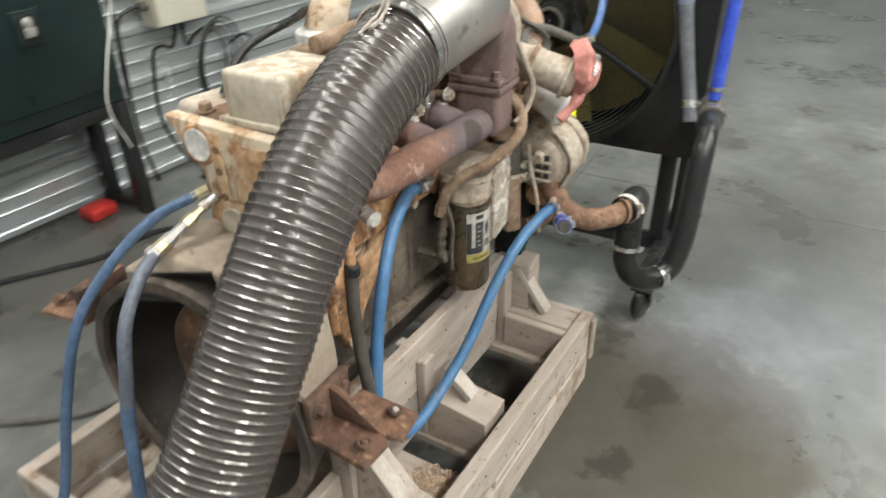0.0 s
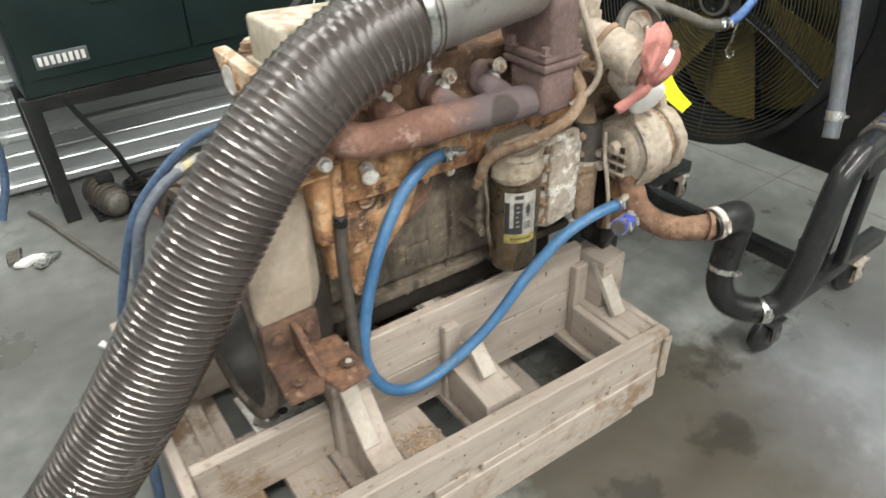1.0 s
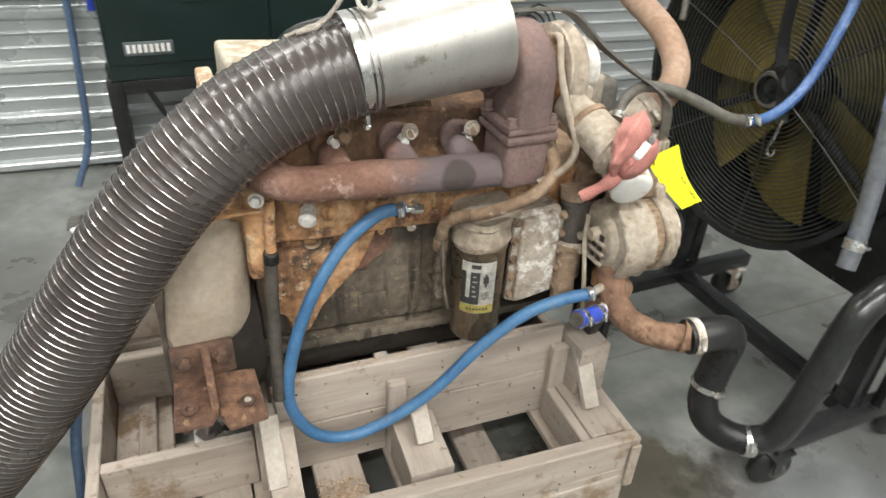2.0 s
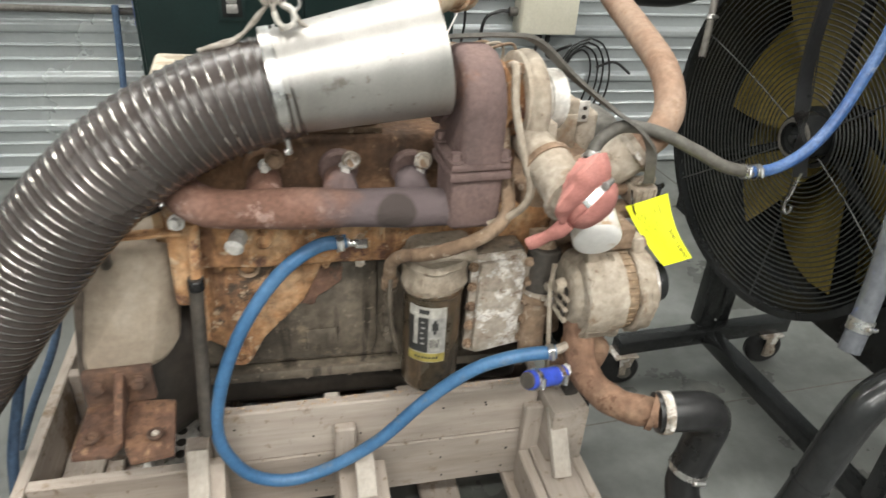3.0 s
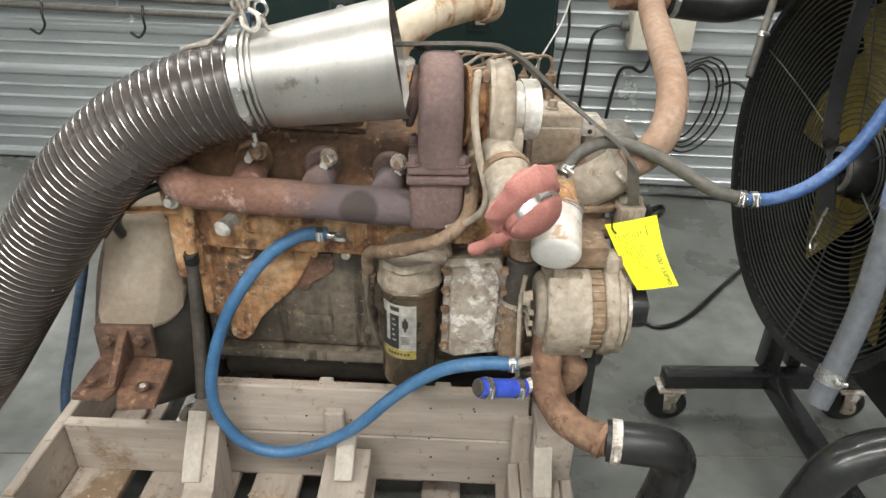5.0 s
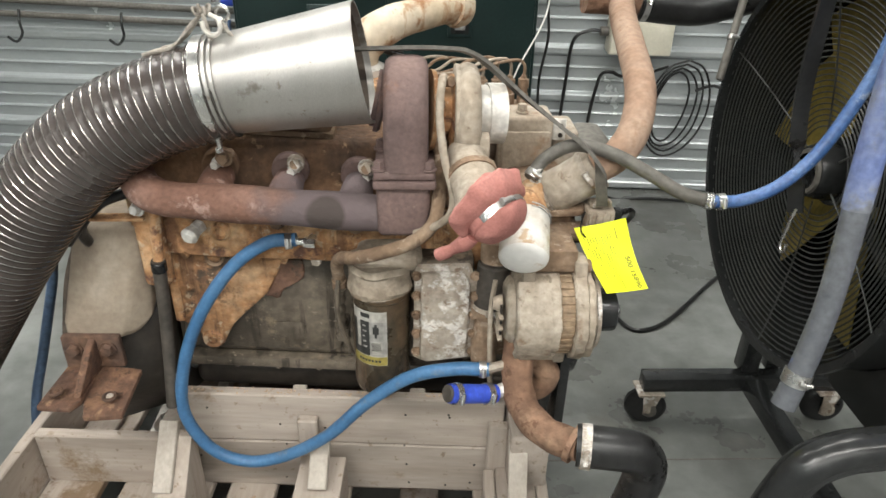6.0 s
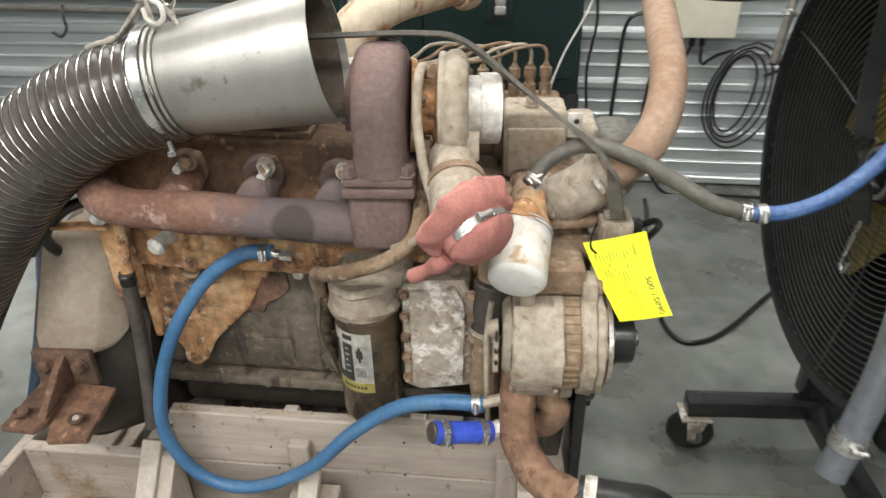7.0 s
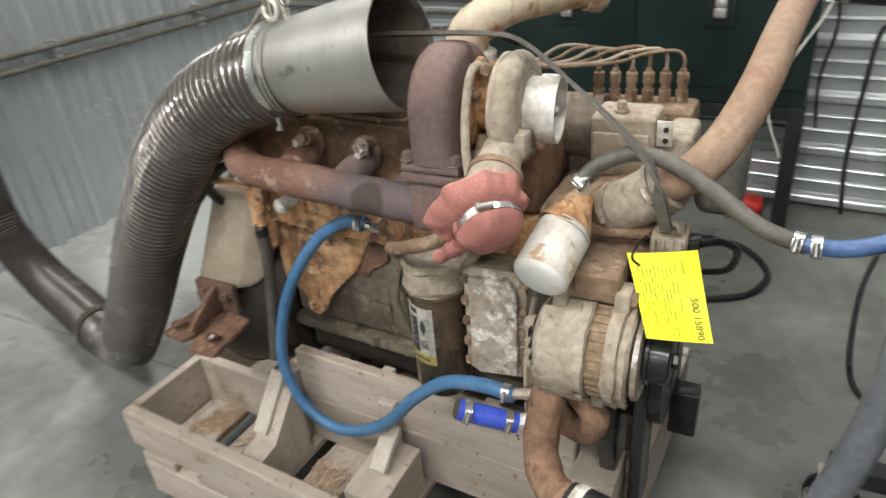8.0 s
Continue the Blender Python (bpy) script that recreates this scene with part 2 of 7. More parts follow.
GRUBBY_WHITE = material("grubby_white_enamel", [(0.50, 0.44, 0.36), (0.62, 0.59, 0.54), (0.70, 0.68, 0.65)], 26, 0.45, 0, 0.08, grain=0.08, patches=((0.40, 0.28, 0.17), 0.28, 24), chips=((0.30, 0.24, 0.20), 0.16))
TAG = material("fluorescent_yellow_card", [(0.82, 0.86, 0.02), (0.88, 0.92, 0.03)], 3, 0.5, 0, 0.03, grain=0.03)
INK = material("black_ink", [(0.02, 0.02, 0.02), (0.04, 0.04, 0.03)], 20, 0.7, 0, 0.0)
FAINT_INK = material("faint_ink", [(0.28, 0.30, 0.03), (0.36, 0.38, 0.04)], 60, 0.7, 0, 0.0)
FAINT_PRINT = material("faint_grey_print", [(0.30, 0.29, 0.28), (0.45, 0.44, 0.42)], 60, 0.5, 0, 0.0)
RAG = material("pink_shop_rag", [(0.33, 0.135, 0.115), (0.40, 0.165, 0.14), (0.47, 0.215, 0.185)], 16, 0.95, 0, 0.25, 260, grain=0.12, lump=0.2)
RED = material("red_plastic", [(0.5, 0.03, 0.025), (0.62, 0.05, 0.04)], 8, 0.4, 0, 0.05)
LABEL_DARK = material("dark_filter_label", [(0.02, 0.02, 0.02), (0.04, 0.04, 0.038)], 12, 0.4, 0, 0.03)
LABEL_PALE = material("pale_filter_label", [(0.34, 0.325, 0.29), (0.43, 0.41, 0.37)], 12, 0.4, 0, 0.03)
LABEL_GREY = material("grey_filter_label", [(0.26, 0.25, 0.23), (0.36, 0.35, 0.33)], 12, 0.4, 0, 0.03)
LABEL_GOLD = material("yellow_filter_label", [(0.27, 0.22, 0.055), (0.33, 0.27, 0.075)], 12, 0.4, 0, 0.03)
FILTER = material("dusty_dark_filter_can", [(0.024, 0.020, 0.015), (0.058, 0.043, 0.026), (0.13, 0.082, 0.046)], 8, 0.28, 0.1, 0.1, streak=((0.13, 0.085, 0.055), 0.2))
COPPER = material("dusty_windings", [(0.20, 0.135, 0.08), (0.30, 0.22, 0.145)], 40, 0.75, 0.05, 0.3)
DARK_BROWN = material("dark_brown_surface", [(0.03, 0.024, 0.019), (0.07, 0.054, 0.042), (0.14, 0.11, 0.085)], 7, 0.85, 0, 0.3, 70, lump=0.3)
GLOW = bpy.data.materials.new("lit_diffuser")
GLOW.use_nodes = True
GLOW.node_tree.nodes["Principled BSDF"].inputs["Emission Color"].default_value = (1, 0.98, 0.93, 1)
GLOW.node_tree.nodes["Principled BSDF"].inputs["Emission Strength"].default_value = 9.0


def concrete():
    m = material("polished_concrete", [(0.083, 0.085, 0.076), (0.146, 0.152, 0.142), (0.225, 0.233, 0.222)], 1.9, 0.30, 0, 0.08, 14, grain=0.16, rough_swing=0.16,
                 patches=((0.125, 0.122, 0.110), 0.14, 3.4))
    t = m.node_tree
    b = t.nodes["Principled BSDF"]
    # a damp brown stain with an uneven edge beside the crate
    co = t.nodes.new("ShaderNodeTexCoord")
    nz = t.nodes.new("ShaderNodeTexNoise")
    nz.inputs["Scale"].default_value, nz.inputs["Detail"].default_value = 3.5, 5
    link(t, co.outputs["Object"], nz.inputs["Vector"])
    ragged = t.nodes.new("ShaderNodeTexNoise")
    ragged.inputs["Scale"].default_value, ragged.inputs["Detail"].default_value, ragged.inputs["Roughness"].default_value = 17.0, 6, 0.65
    link(t, co.outputs["Object"], ragged.inputs["Vector"])
    # (centre, sharp edge, soft edge, strength, colour): a damp brown stain, dark marks, broad darker patches
    # also tinted in: bluish sheen, bright reflection at the west, shadow near the cabinet
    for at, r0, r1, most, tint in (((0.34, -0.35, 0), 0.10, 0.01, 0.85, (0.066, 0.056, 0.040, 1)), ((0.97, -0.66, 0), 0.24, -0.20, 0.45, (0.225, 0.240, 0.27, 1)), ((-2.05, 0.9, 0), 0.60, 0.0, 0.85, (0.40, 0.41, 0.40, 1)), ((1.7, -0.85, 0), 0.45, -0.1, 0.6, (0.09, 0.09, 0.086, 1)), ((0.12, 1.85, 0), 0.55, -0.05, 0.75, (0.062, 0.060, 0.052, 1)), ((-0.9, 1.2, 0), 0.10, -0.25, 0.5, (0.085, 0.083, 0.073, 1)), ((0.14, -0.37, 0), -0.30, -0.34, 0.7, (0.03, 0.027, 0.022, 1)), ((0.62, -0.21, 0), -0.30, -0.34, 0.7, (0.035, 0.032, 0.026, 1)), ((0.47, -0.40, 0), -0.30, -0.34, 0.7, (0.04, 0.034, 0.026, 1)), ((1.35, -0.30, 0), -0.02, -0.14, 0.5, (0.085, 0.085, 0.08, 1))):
        dist = t.nodes.new("ShaderNodeVectorMath")
        dist.operation = "DISTANCE"
        link(t, co.outputs["Object"], dist.inputs[0])
        dist.inputs[1].default_value = at
        far = dist.outputs["Value"]
        for grain, amount in ((nz, -0.45), (ragged, -0.30)):
            wob = t.nodes.new("ShaderNodeMath")
            wob.operation = "MULTIPLY_ADD"
            link(t, grain.outputs["Fac"], wob.inputs[0])
            wob.inputs[1].default_value = amount
            link(t, far, wob.inputs[2])
            far = wob.outputs[0]
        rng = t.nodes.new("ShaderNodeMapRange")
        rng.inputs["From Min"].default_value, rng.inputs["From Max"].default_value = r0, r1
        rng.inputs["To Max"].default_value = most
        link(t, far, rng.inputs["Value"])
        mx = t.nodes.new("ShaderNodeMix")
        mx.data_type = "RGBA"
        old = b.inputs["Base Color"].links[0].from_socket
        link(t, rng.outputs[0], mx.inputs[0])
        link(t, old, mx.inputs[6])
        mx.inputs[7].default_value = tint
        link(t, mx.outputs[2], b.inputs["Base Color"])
    return m


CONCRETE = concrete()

def heated_log():
    """Manifold iron: red-brown scale at the rear, grading into purple-grey towards the hot end."""
    m = material("heat_graded_manifold", [(0.115, 0.056, 0.037), (0.17, 0.088, 0.062), (0.225, 0.128, 0.097)], 8, 0.86, 0, 0.3, 130, grain=0.18, patches=((0.33, 0.22, 0.185), 0.18, 24), lump=0.3)
    t = m.node_tree
    b = t.nodes["Principled BSDF"]
    co = t.nodes.new("ShaderNodeTexCoord")
    sp = t.nodes.new("ShaderNodeSeparateXYZ")
    link(t, co.outputs["Object"], sp.inputs[0])
    nz = t.nodes.new("ShaderNodeTexNoise")
    nz.inputs["Scale"].default_value = 22
    link(t, co.outputs["Object"], nz.inputs["Vector"])
    ad = t.nodes.new("ShaderNodeMath")
    ad.operation = "MULTIPLY_ADD"
    link(t, nz.outputs["Fac"], ad.inputs[0])
    ad.inputs[1].default_value = 0.16
    link(t, sp.outputs["X"], ad.inputs[2])
    rg = t.nodes.new("ShaderNodeMapRange")
    rg.inputs["From Min"].default_value, rg.inputs["From Max"].default_value = -0.07, 0.02
    link(t, ad.outputs[0], rg.inputs["Value"])
    mx = t.nodes.new("ShaderNodeMix")
    mx.data_type = "RGBA"
    link(t, rg.outputs[0], mx.inputs[0])
    link(t, b.inputs["Base Color"].links[0].from_socket, mx.inputs[6])
    mx.inputs[7].default_value = (0.122, 0.094, 0.096, 1)
    # a round oil stain with a ragged edge
    ds = t.nodes.new("ShaderNodeVectorMath")
    ds.operation = "DISTANCE"
    link(t, co.outputs["Object"], ds.inputs[0])
    ds.inputs[1].default_value = (-0.016, -0.046, 0.895)
    wb = t.nodes.new("ShaderNodeMath")
    wb.operation = "MULTIPLY_ADD"
    link(t, nz.outputs["Fac"], wb.inputs[0])
    wb.inputs[1].default_value = -0.02
    link(t, ds.outputs["Value"], wb.inputs[2])
    sr = t.nodes.new("ShaderNodeMapRange")
    sr.inputs["From Min"].default_value, sr.inputs["From Max"].default_value = 0.026, 0.019
    link(t, wb.outputs[0], sr.inputs["Value"])
    m2 = t.nodes.new("ShaderNodeMix")
    m2.data_type = "RGBA"
    link(t, sr.outputs[0], m2.inputs[0])
    link(t, mx.outputs[2], m2.inputs[6])
    m2.inputs[7].default_value = (0.06, 0.046, 0.042, 1)
    link(t, m2.outputs[2], b.inputs["Base Color"])
    return m


LOG = heated_log()

# ---- shaping helpers ----


def thing(name, at, label, category, group=""):
    ob = new(name)
    ob.empty_display_size = 0.05
    ob.location = at
    return tagged(ob, label, category, group)


def part(name, bm, mat, parent=None, label="", smooth=True, kind="", category=""):
    me = bpy.data.meshes.new(name)
    bmesh.ops.recalc_face_normals(bm, faces=bm.faces)
    bm.to_mesh(me)
    bm.free()
    me.materials.append(mat)
    if smooth:
        me.polygons.foreach_set("use_smooth", [True] * len(me.polygons))
        me.set_sharp_from_angle(angle=radians(38))
    ob = new(name, me)
    if parent is not None:
        ob.parent = parent
        if parent.type == "EMPTY":
            ob.matrix_parent_inverse = Matrix.Translation(-parent.location)
    return tagged(ob, label, category, "", kind)


def again(ob, m, parent=None):
    """Another piece on the same mesh, at the pose m."""
    o = new(ob.name.split(".")[0], ob.data)
    o.matrix_basis = m
    p = parent or ob.parent
    o.parent = p
    if p is not None and p.type == "EMPTY":
        o.matrix_parent_inverse = Matrix.Translation(-p.location)
    return o


def box(x0, x1, y0, y1, z0, z1, bevel=0.004, slope=0.0, seg=2, bm=None, m=None):
    """A box with rounded edges; slope: fall along x."""
    bm2 = bmesh.new()
    bmesh.ops.create_cube(bm2, size=1)
    for v in bm2.verts:
        v.co = Vector(((x0 + x1) / 2 + v.co.x * (x1 - x0), (y0 + y1) / 2 + v.co.y * (y1 - y0), (z0 + z1) / 2 + v.co.z * (z1 - z0)))
    if bevel:
        bmesh.ops.bevel(bm2, geom=bm2.edges[:], offset=min(bevel, 0.45 * min(x1 - x0, y1 - y0, z1 - z0)), segments=seg, affect="EDGES", profile=0.5)
    for v in bm2.verts:
        v.co.z += slope * (v.co.x + 0.2)
        if m is not None:
            v.co = m @ v.co
    return join(bm, bm2)


def join(bm, bm2):
    if bm is None:
        return bm2
    me = bpy.data.meshes.new("tmp")
    bm2.to_mesh(me)
    bm2.free()
    bm.from_mesh(me)
    bpy.data.meshes.remove(me)
    return bm


def lathe(p, q, profile, seg=32, bm=None, squash=1.0):
    """A turned shape about the line p to q; profile: (distance along it in parts of its length, radius)."""
    p, q = Vector(p), Vector(q)
    d = q - p
    n = d.normalized()
    a = n.orthogonal().normalized()
    b = n.cross(a)
    bm2 = bmesh.new()
    rings = []
    for s, r in profile:
        c = p + d * s
        if r <= 1e-5:
            rings.append([bm2.verts.new(c)])
        else:
            rings.append([bm2.verts.new(c + r * (math.cos(2 * math.pi * k / seg) * a + squash * math.sin(2 * math.pi * k / seg) * b)) for k in range(seg)])
    for r0, r1 in zip(rings, rings[1:]):
        for k in range(seg):
            vs = [r0[k % len(r0)], r0[(k + 1) % len(r0)], r1[(k + 1) % len(r1)], r1[k % len(r1)]]
            vs = list(dict.fromkeys(vs))
            if len(vs) > 2:
                bm2.faces.new(vs)
    return join(bm, bm2)


def rod(p, q, r, seg=20, bevel=0.1, bm=None):
    """A solid cylinder with softened rims."""
    L = (Vector(q) - Vector(p)).length
    e = min(0.3, bevel * r / max(L, 1e-6))
    return lathe(p, q, [(0, 0), (0, r * (1 - bevel)), (e, r), (1 - e, r), (1, r * (1 - bevel)), (1, 0)], seg, bm)


def pipe_end(p, q, r, wall=0.004, seg=28, bm=None):
    """A short open pipe."""
    return lathe(p, q, [(0.0, r), (1, r), (1, r - wall), (0, r - wall), (0, r)], seg, bm)


def spline(points, step=0.01):
    """A smooth line through the points at even steps."""
    P = [Vector(p) for p in points]
    Q = [2 * P[0] - P[1]] + P + [2 * P[-1] - P[-2]]
    raw = []
    for i in range(len(P) - 1):
        p0, p1, p2, p3 = Q[i:i + 4]
        for k in range(40):
            u = k / 40
            raw.append(0.5 * (2 * p1 + (p2 - p0) * u + (2 * p0 - 5 * p1 + 4 * p2 - p3) * u * u + (3 * p1 - p0 - 3 * p2 + p3) * u ** 3))
    raw.append(P[-1])
    cum = [0.0]
    for a, b in zip(raw, raw[1:]):
        cum.append(cum[-1] + (b - a).length)
    n = max(2, int(cum[-1] / step))
    out, j = [], 0
    for k in range(n + 1):
        s = cum[-1] * k / n
        while j < len(cum) - 2 and cum[j + 1] < s:
            j += 1
        w = (s - cum[j]) / max(1e-9, cum[j + 1] - cum[j])
        out.append(raw[j].lerp(raw[j + 1], w))
    return out


def frames_along(pts):
    out = []
    up = None
    for i, p in enumerate(pts):
        t = (pts[min(i + 1, len(pts) - 1)] - pts[max(i - 1, 0)]).normalized()
        if up is None:
            up = t.orthogonal().normalized()
        up = (up - t * up.dot(t)).normalized()
        out.append((p, t, up, t.cross(up)))
    return out


def tube(points, r, step=0.008, seg=16, radius=None, caps=True, bm=None, flat=None):
    """A tube along a smooth line. radius(s, i): its own radius; flat: (half width, half height) for a strap."""
    fr = frames_along(spline(points, step))
    bm2 = bmesh.new()
    rings = []
    for i, (p, t, a, b) in enumerate(fr):
        rr = radius(i / (len(fr) - 1), i) if radius else r
        if flat:
            side = t.cross(Vector((0, 0.35, 1))).normalized()
            top = side.cross(t)
            rings.append([bm2.verts.new(p + side * flat[0] * sx + top * flat[1] * sy) for sx, sy in ((1, 1), (-1, 1), (-1, -1), (1, -1))])
        else:
            rings.append([bm2.verts.new(p + rr * (math.cos(2 * math.pi * k / seg) * a + math.sin(2 * math.pi * k / seg) * b)) for k in range(seg)])
    for r0, r1 in zip(rings, rings[1:]):
        for k in range(len(r0)):
            bm2.faces.new((r0[k], r0[(k + 1) % len(r0)], r1[(k + 1) % len(r0)], r1[k]))
    if caps:
        bm2.faces.new(rings[0])
        bm2.faces.new(rings[-1])
    return join(bm, bm2)


def ring(p, n, R, r, seg=40, sides=8, bm=None):
    """A wire hoop about p with the axis n."""
    n = Vector(n).normalized()
    a = n.orthogonal().normalized()
    b = n.cross(a)
    bm2 = bmesh.new()
    rows = []
    for k in range(seg):
        u = 2 * math.pi * k / seg
        o = math.cos(u) * a + math.sin(u) * b
        rows.append([bm2.verts.new(Vector(p) + o * (R + r * math.cos(2 * math.pi * j / sides)) + n * r * math.sin(2 * math.pi * j / sides)) for j in range(sides)])
    for k in range(seg):
        for j in range(sides):
            bm2.faces.new((rows[k][j], rows[(k + 1) % seg][j], rows[(k + 1) % seg][(j + 1) % sides], rows[k][(j + 1) % sides]))
    return join(bm, bm2)


def plate(corners, thick, bevel=0.003, bm=None):
    """A flat plate of any outline: corners in order, thickened along its normal."""
    bm2 = bmesh.new()
    vs = [bm2.verts.new(c) for c in corners]
    face = bm2.faces.new(vs)
    face.normal_update()
    n = face.normal.copy()
    made = bmesh.ops.extrude_face_region(bm2, geom=[face])
    for g in made["geom"]:
        if isinstance(g, bmesh.types.BMVert):
            g.co += n * thick
    if bevel:
        bmesh.ops.bevel(bm2, geom=bm2.edges[:], offset=bevel, segments=2, affect="EDGES", profile=0.5)
    return join(bm, bm2)


def roughen(bm, amount, scale, cuts=0):
    if cuts:
        bmesh.ops.subdivide_edges(bm, edges=bm.edges[:], cuts=cuts, use_grid_fill=True)
    for v in bm.verts:
        v.co += amount * noise.noise_vector(v.co * scale)
    return bm


def hull(points, bevel):
    bm = bmesh.new()
    for p in points:
        bm.verts.new(p)
    bmesh.ops.convex_hull(bm, input=bm.verts[:])
    bmesh.ops.dissolve_limit(bm, angle_limit=0.02, verts=bm.verts[:], edges=bm.edges[:])
    bmesh.ops.bevel(bm, geom=bm.edges[:], offset=bevel, segments=2, affect="EDGES", profile=0.5)
    return bm


def hexbolt(p, n, r=0.010, h=0.009):
    """A hex head on a washer at p, standing along n."""
    p, n = Vector(p), Vector(n).normalized()
    bm = lathe(p, p + n * h * 0.25, [(0, 0), (0, r * 1.35), (1, r * 1.3), (1, 0)], 20)
    return lathe(p + n * h * 0.2, p + n * h * 1.2, [(0, 0), (0, r), (0.8, r), (1, r * 0.86), (1, 0)], 6, bm)


def clamp(bm, p, n, R, w=0.006):
    """A worm-drive band with its screw block."""
    p, n = Vector(p), Vector(n).normalized()
    bm = lathe(p - n * w, p + n * w, [(0, R), (0, R + 0.0018), (1, R + 0.0018), (1, R), (0, R)], 32, bm)
    out = (Vector((0, -1, 0.4)) - n * n.dot(Vector((0, -1, 0.4)))).normalized()
    t = n.cross(out)
    k = 0.5 + 0.5 * min(1.0, R / 0.034)
    c = p + out * (R + 0.006 * k)
    bm = rod(c - t * 0.010 * k, c + t * 0.010 * k, 0.0055 * k, 10, bm=bm)
    return rod(c + t * 0.009 * k, c + t * 0.015 * k, 0.0042 * k, 6, bm=bm)

# ---- the setting ----
ROOM = pose(0.0, 2.147, 0.0, 0, 0, -4.4)      # the far wall's line; its x runs along the wall


def sheet_wall(name, length, height, m, upright=False):
    """Ribbed metal sheet on the plane y = 0 of m, ribs standing proud towards -y: every third one broad, two low ones between."""
    prof = []
    pitch = 0.215
    span = length if upright else height
    for k in range(int(span / pitch) + 1):
        o = k * pitch
        for du, d in ((0.0, 0.0), (0.010, -0.020), (0.018, -0.025), (0.038, -0.025), (0.046, -0.020), (0.056, 0.0), (0.101, 0.0), (0.104, -0.010), (0.109, -0.013), (0.114, -0.010), (0.117, 0.0), (0.159, 0.0), (0.162, -0.010), (0.167, -0.013), (0.172, -0.010), (0.175, 0.0)):
            if o + du < span:
                prof.append((o + du, d))
    prof.append((span, 0.0))
    bm = bmesh.new()
    rows = []
    for u, d in prof:
        if upright:
            rows.append([bm.verts.new(m @ Vector((u, d, 0))), bm.verts.new(m @ Vector((u, d, height)))])
        else:
            rows.append([bm.verts.new(m @ Vector((0, d, u))), bm.verts.new(m @ Vector((length, d, u)))])
    for a, b in zip(rows, rows[1:]):
        bm.faces.new((a[0], b[0], b[1], a[1]))
    back = bmesh.ops.extrude_face_region(bm, geom=bm.faces[:])
    n = (m.to_3x3() @ Vector((0, 1, 0)))
    for g in back["geom"]:
        if isinstance(g, bmesh.types.BMVert):
            g.co += n * 0.12
    return part(name, bm, WALL, None, "grey galvanised ribbed metal wall sheeting", smooth=False, kind="structure", category="wall")


H = 3.9
sheet_wall("wall_north", 9.2, H, ROOM @ pose(-2.22, 0, 0))
sheet_wall("wall_west", 7.4, H, ROOM @ pose(-2.20, 0.0, 0, 0, 0, 0) @ pose(0, -7.4, 0, 0, 0, 90), upright=True)
sheet_wall("wall_east", 7.4, H, ROOM @ pose(7.0, 0, 0, 0, 0, -90), upright=True)
sheet_wall("wall_south", 9.4, H, ROOM @ pose(7.0, -7.3, 0, 0, 0, 180))
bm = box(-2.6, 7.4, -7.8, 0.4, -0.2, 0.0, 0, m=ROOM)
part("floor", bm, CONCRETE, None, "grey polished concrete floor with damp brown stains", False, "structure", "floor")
bm = box(-2.6, 7.4, -7.8, 0.4, H, H + 0.1, 0, m=ROOM)
part("ceiling", bm, CEIL, None, "plain white sheet ceiling", False, "structure", "ceiling")
# saw-cut control joints in the slab
bm = box(1.795, 1.800, -5.0, 2.0, 0.0, 0.0012, 0)
box(-2.0, 6.5, 0.268, 0.272, 0.0, 0.0012, 0, bm=bm)
part("trim", bm, material("joint_filler", [(0.11, 0.10, 0.09), (0.16, 0.15, 0.13)], 20, 0.9), None, "dark saw-cut joints in the concrete", False, "structure", "joint")

for lx, ly, watts in STRIPS:
    t = thing("ceiling_light", (lx, ly, 3.78), "assumed white strip light hanging under the ceiling, out of view", "ceiling light", "ceiling strip lights")
    part("housing", box(lx - 1.12, lx + 1.12, ly - 0.16, ly + 0.16, 3.76, 3.84, 0.006), CEIL, t)
    part("diffuser", box(lx - 1.10, lx + 1.10, ly - 0.14, ly + 0.14, 3.735, 3.757, 0.003), GLOW, t, "glowing diffuser")
    for hx in (-0.9, 0.9):
        part("hanger", rod((lx + hx, ly, 3.84), (lx + hx, ly, 3.90), 0.006, 8), BLACK, t)

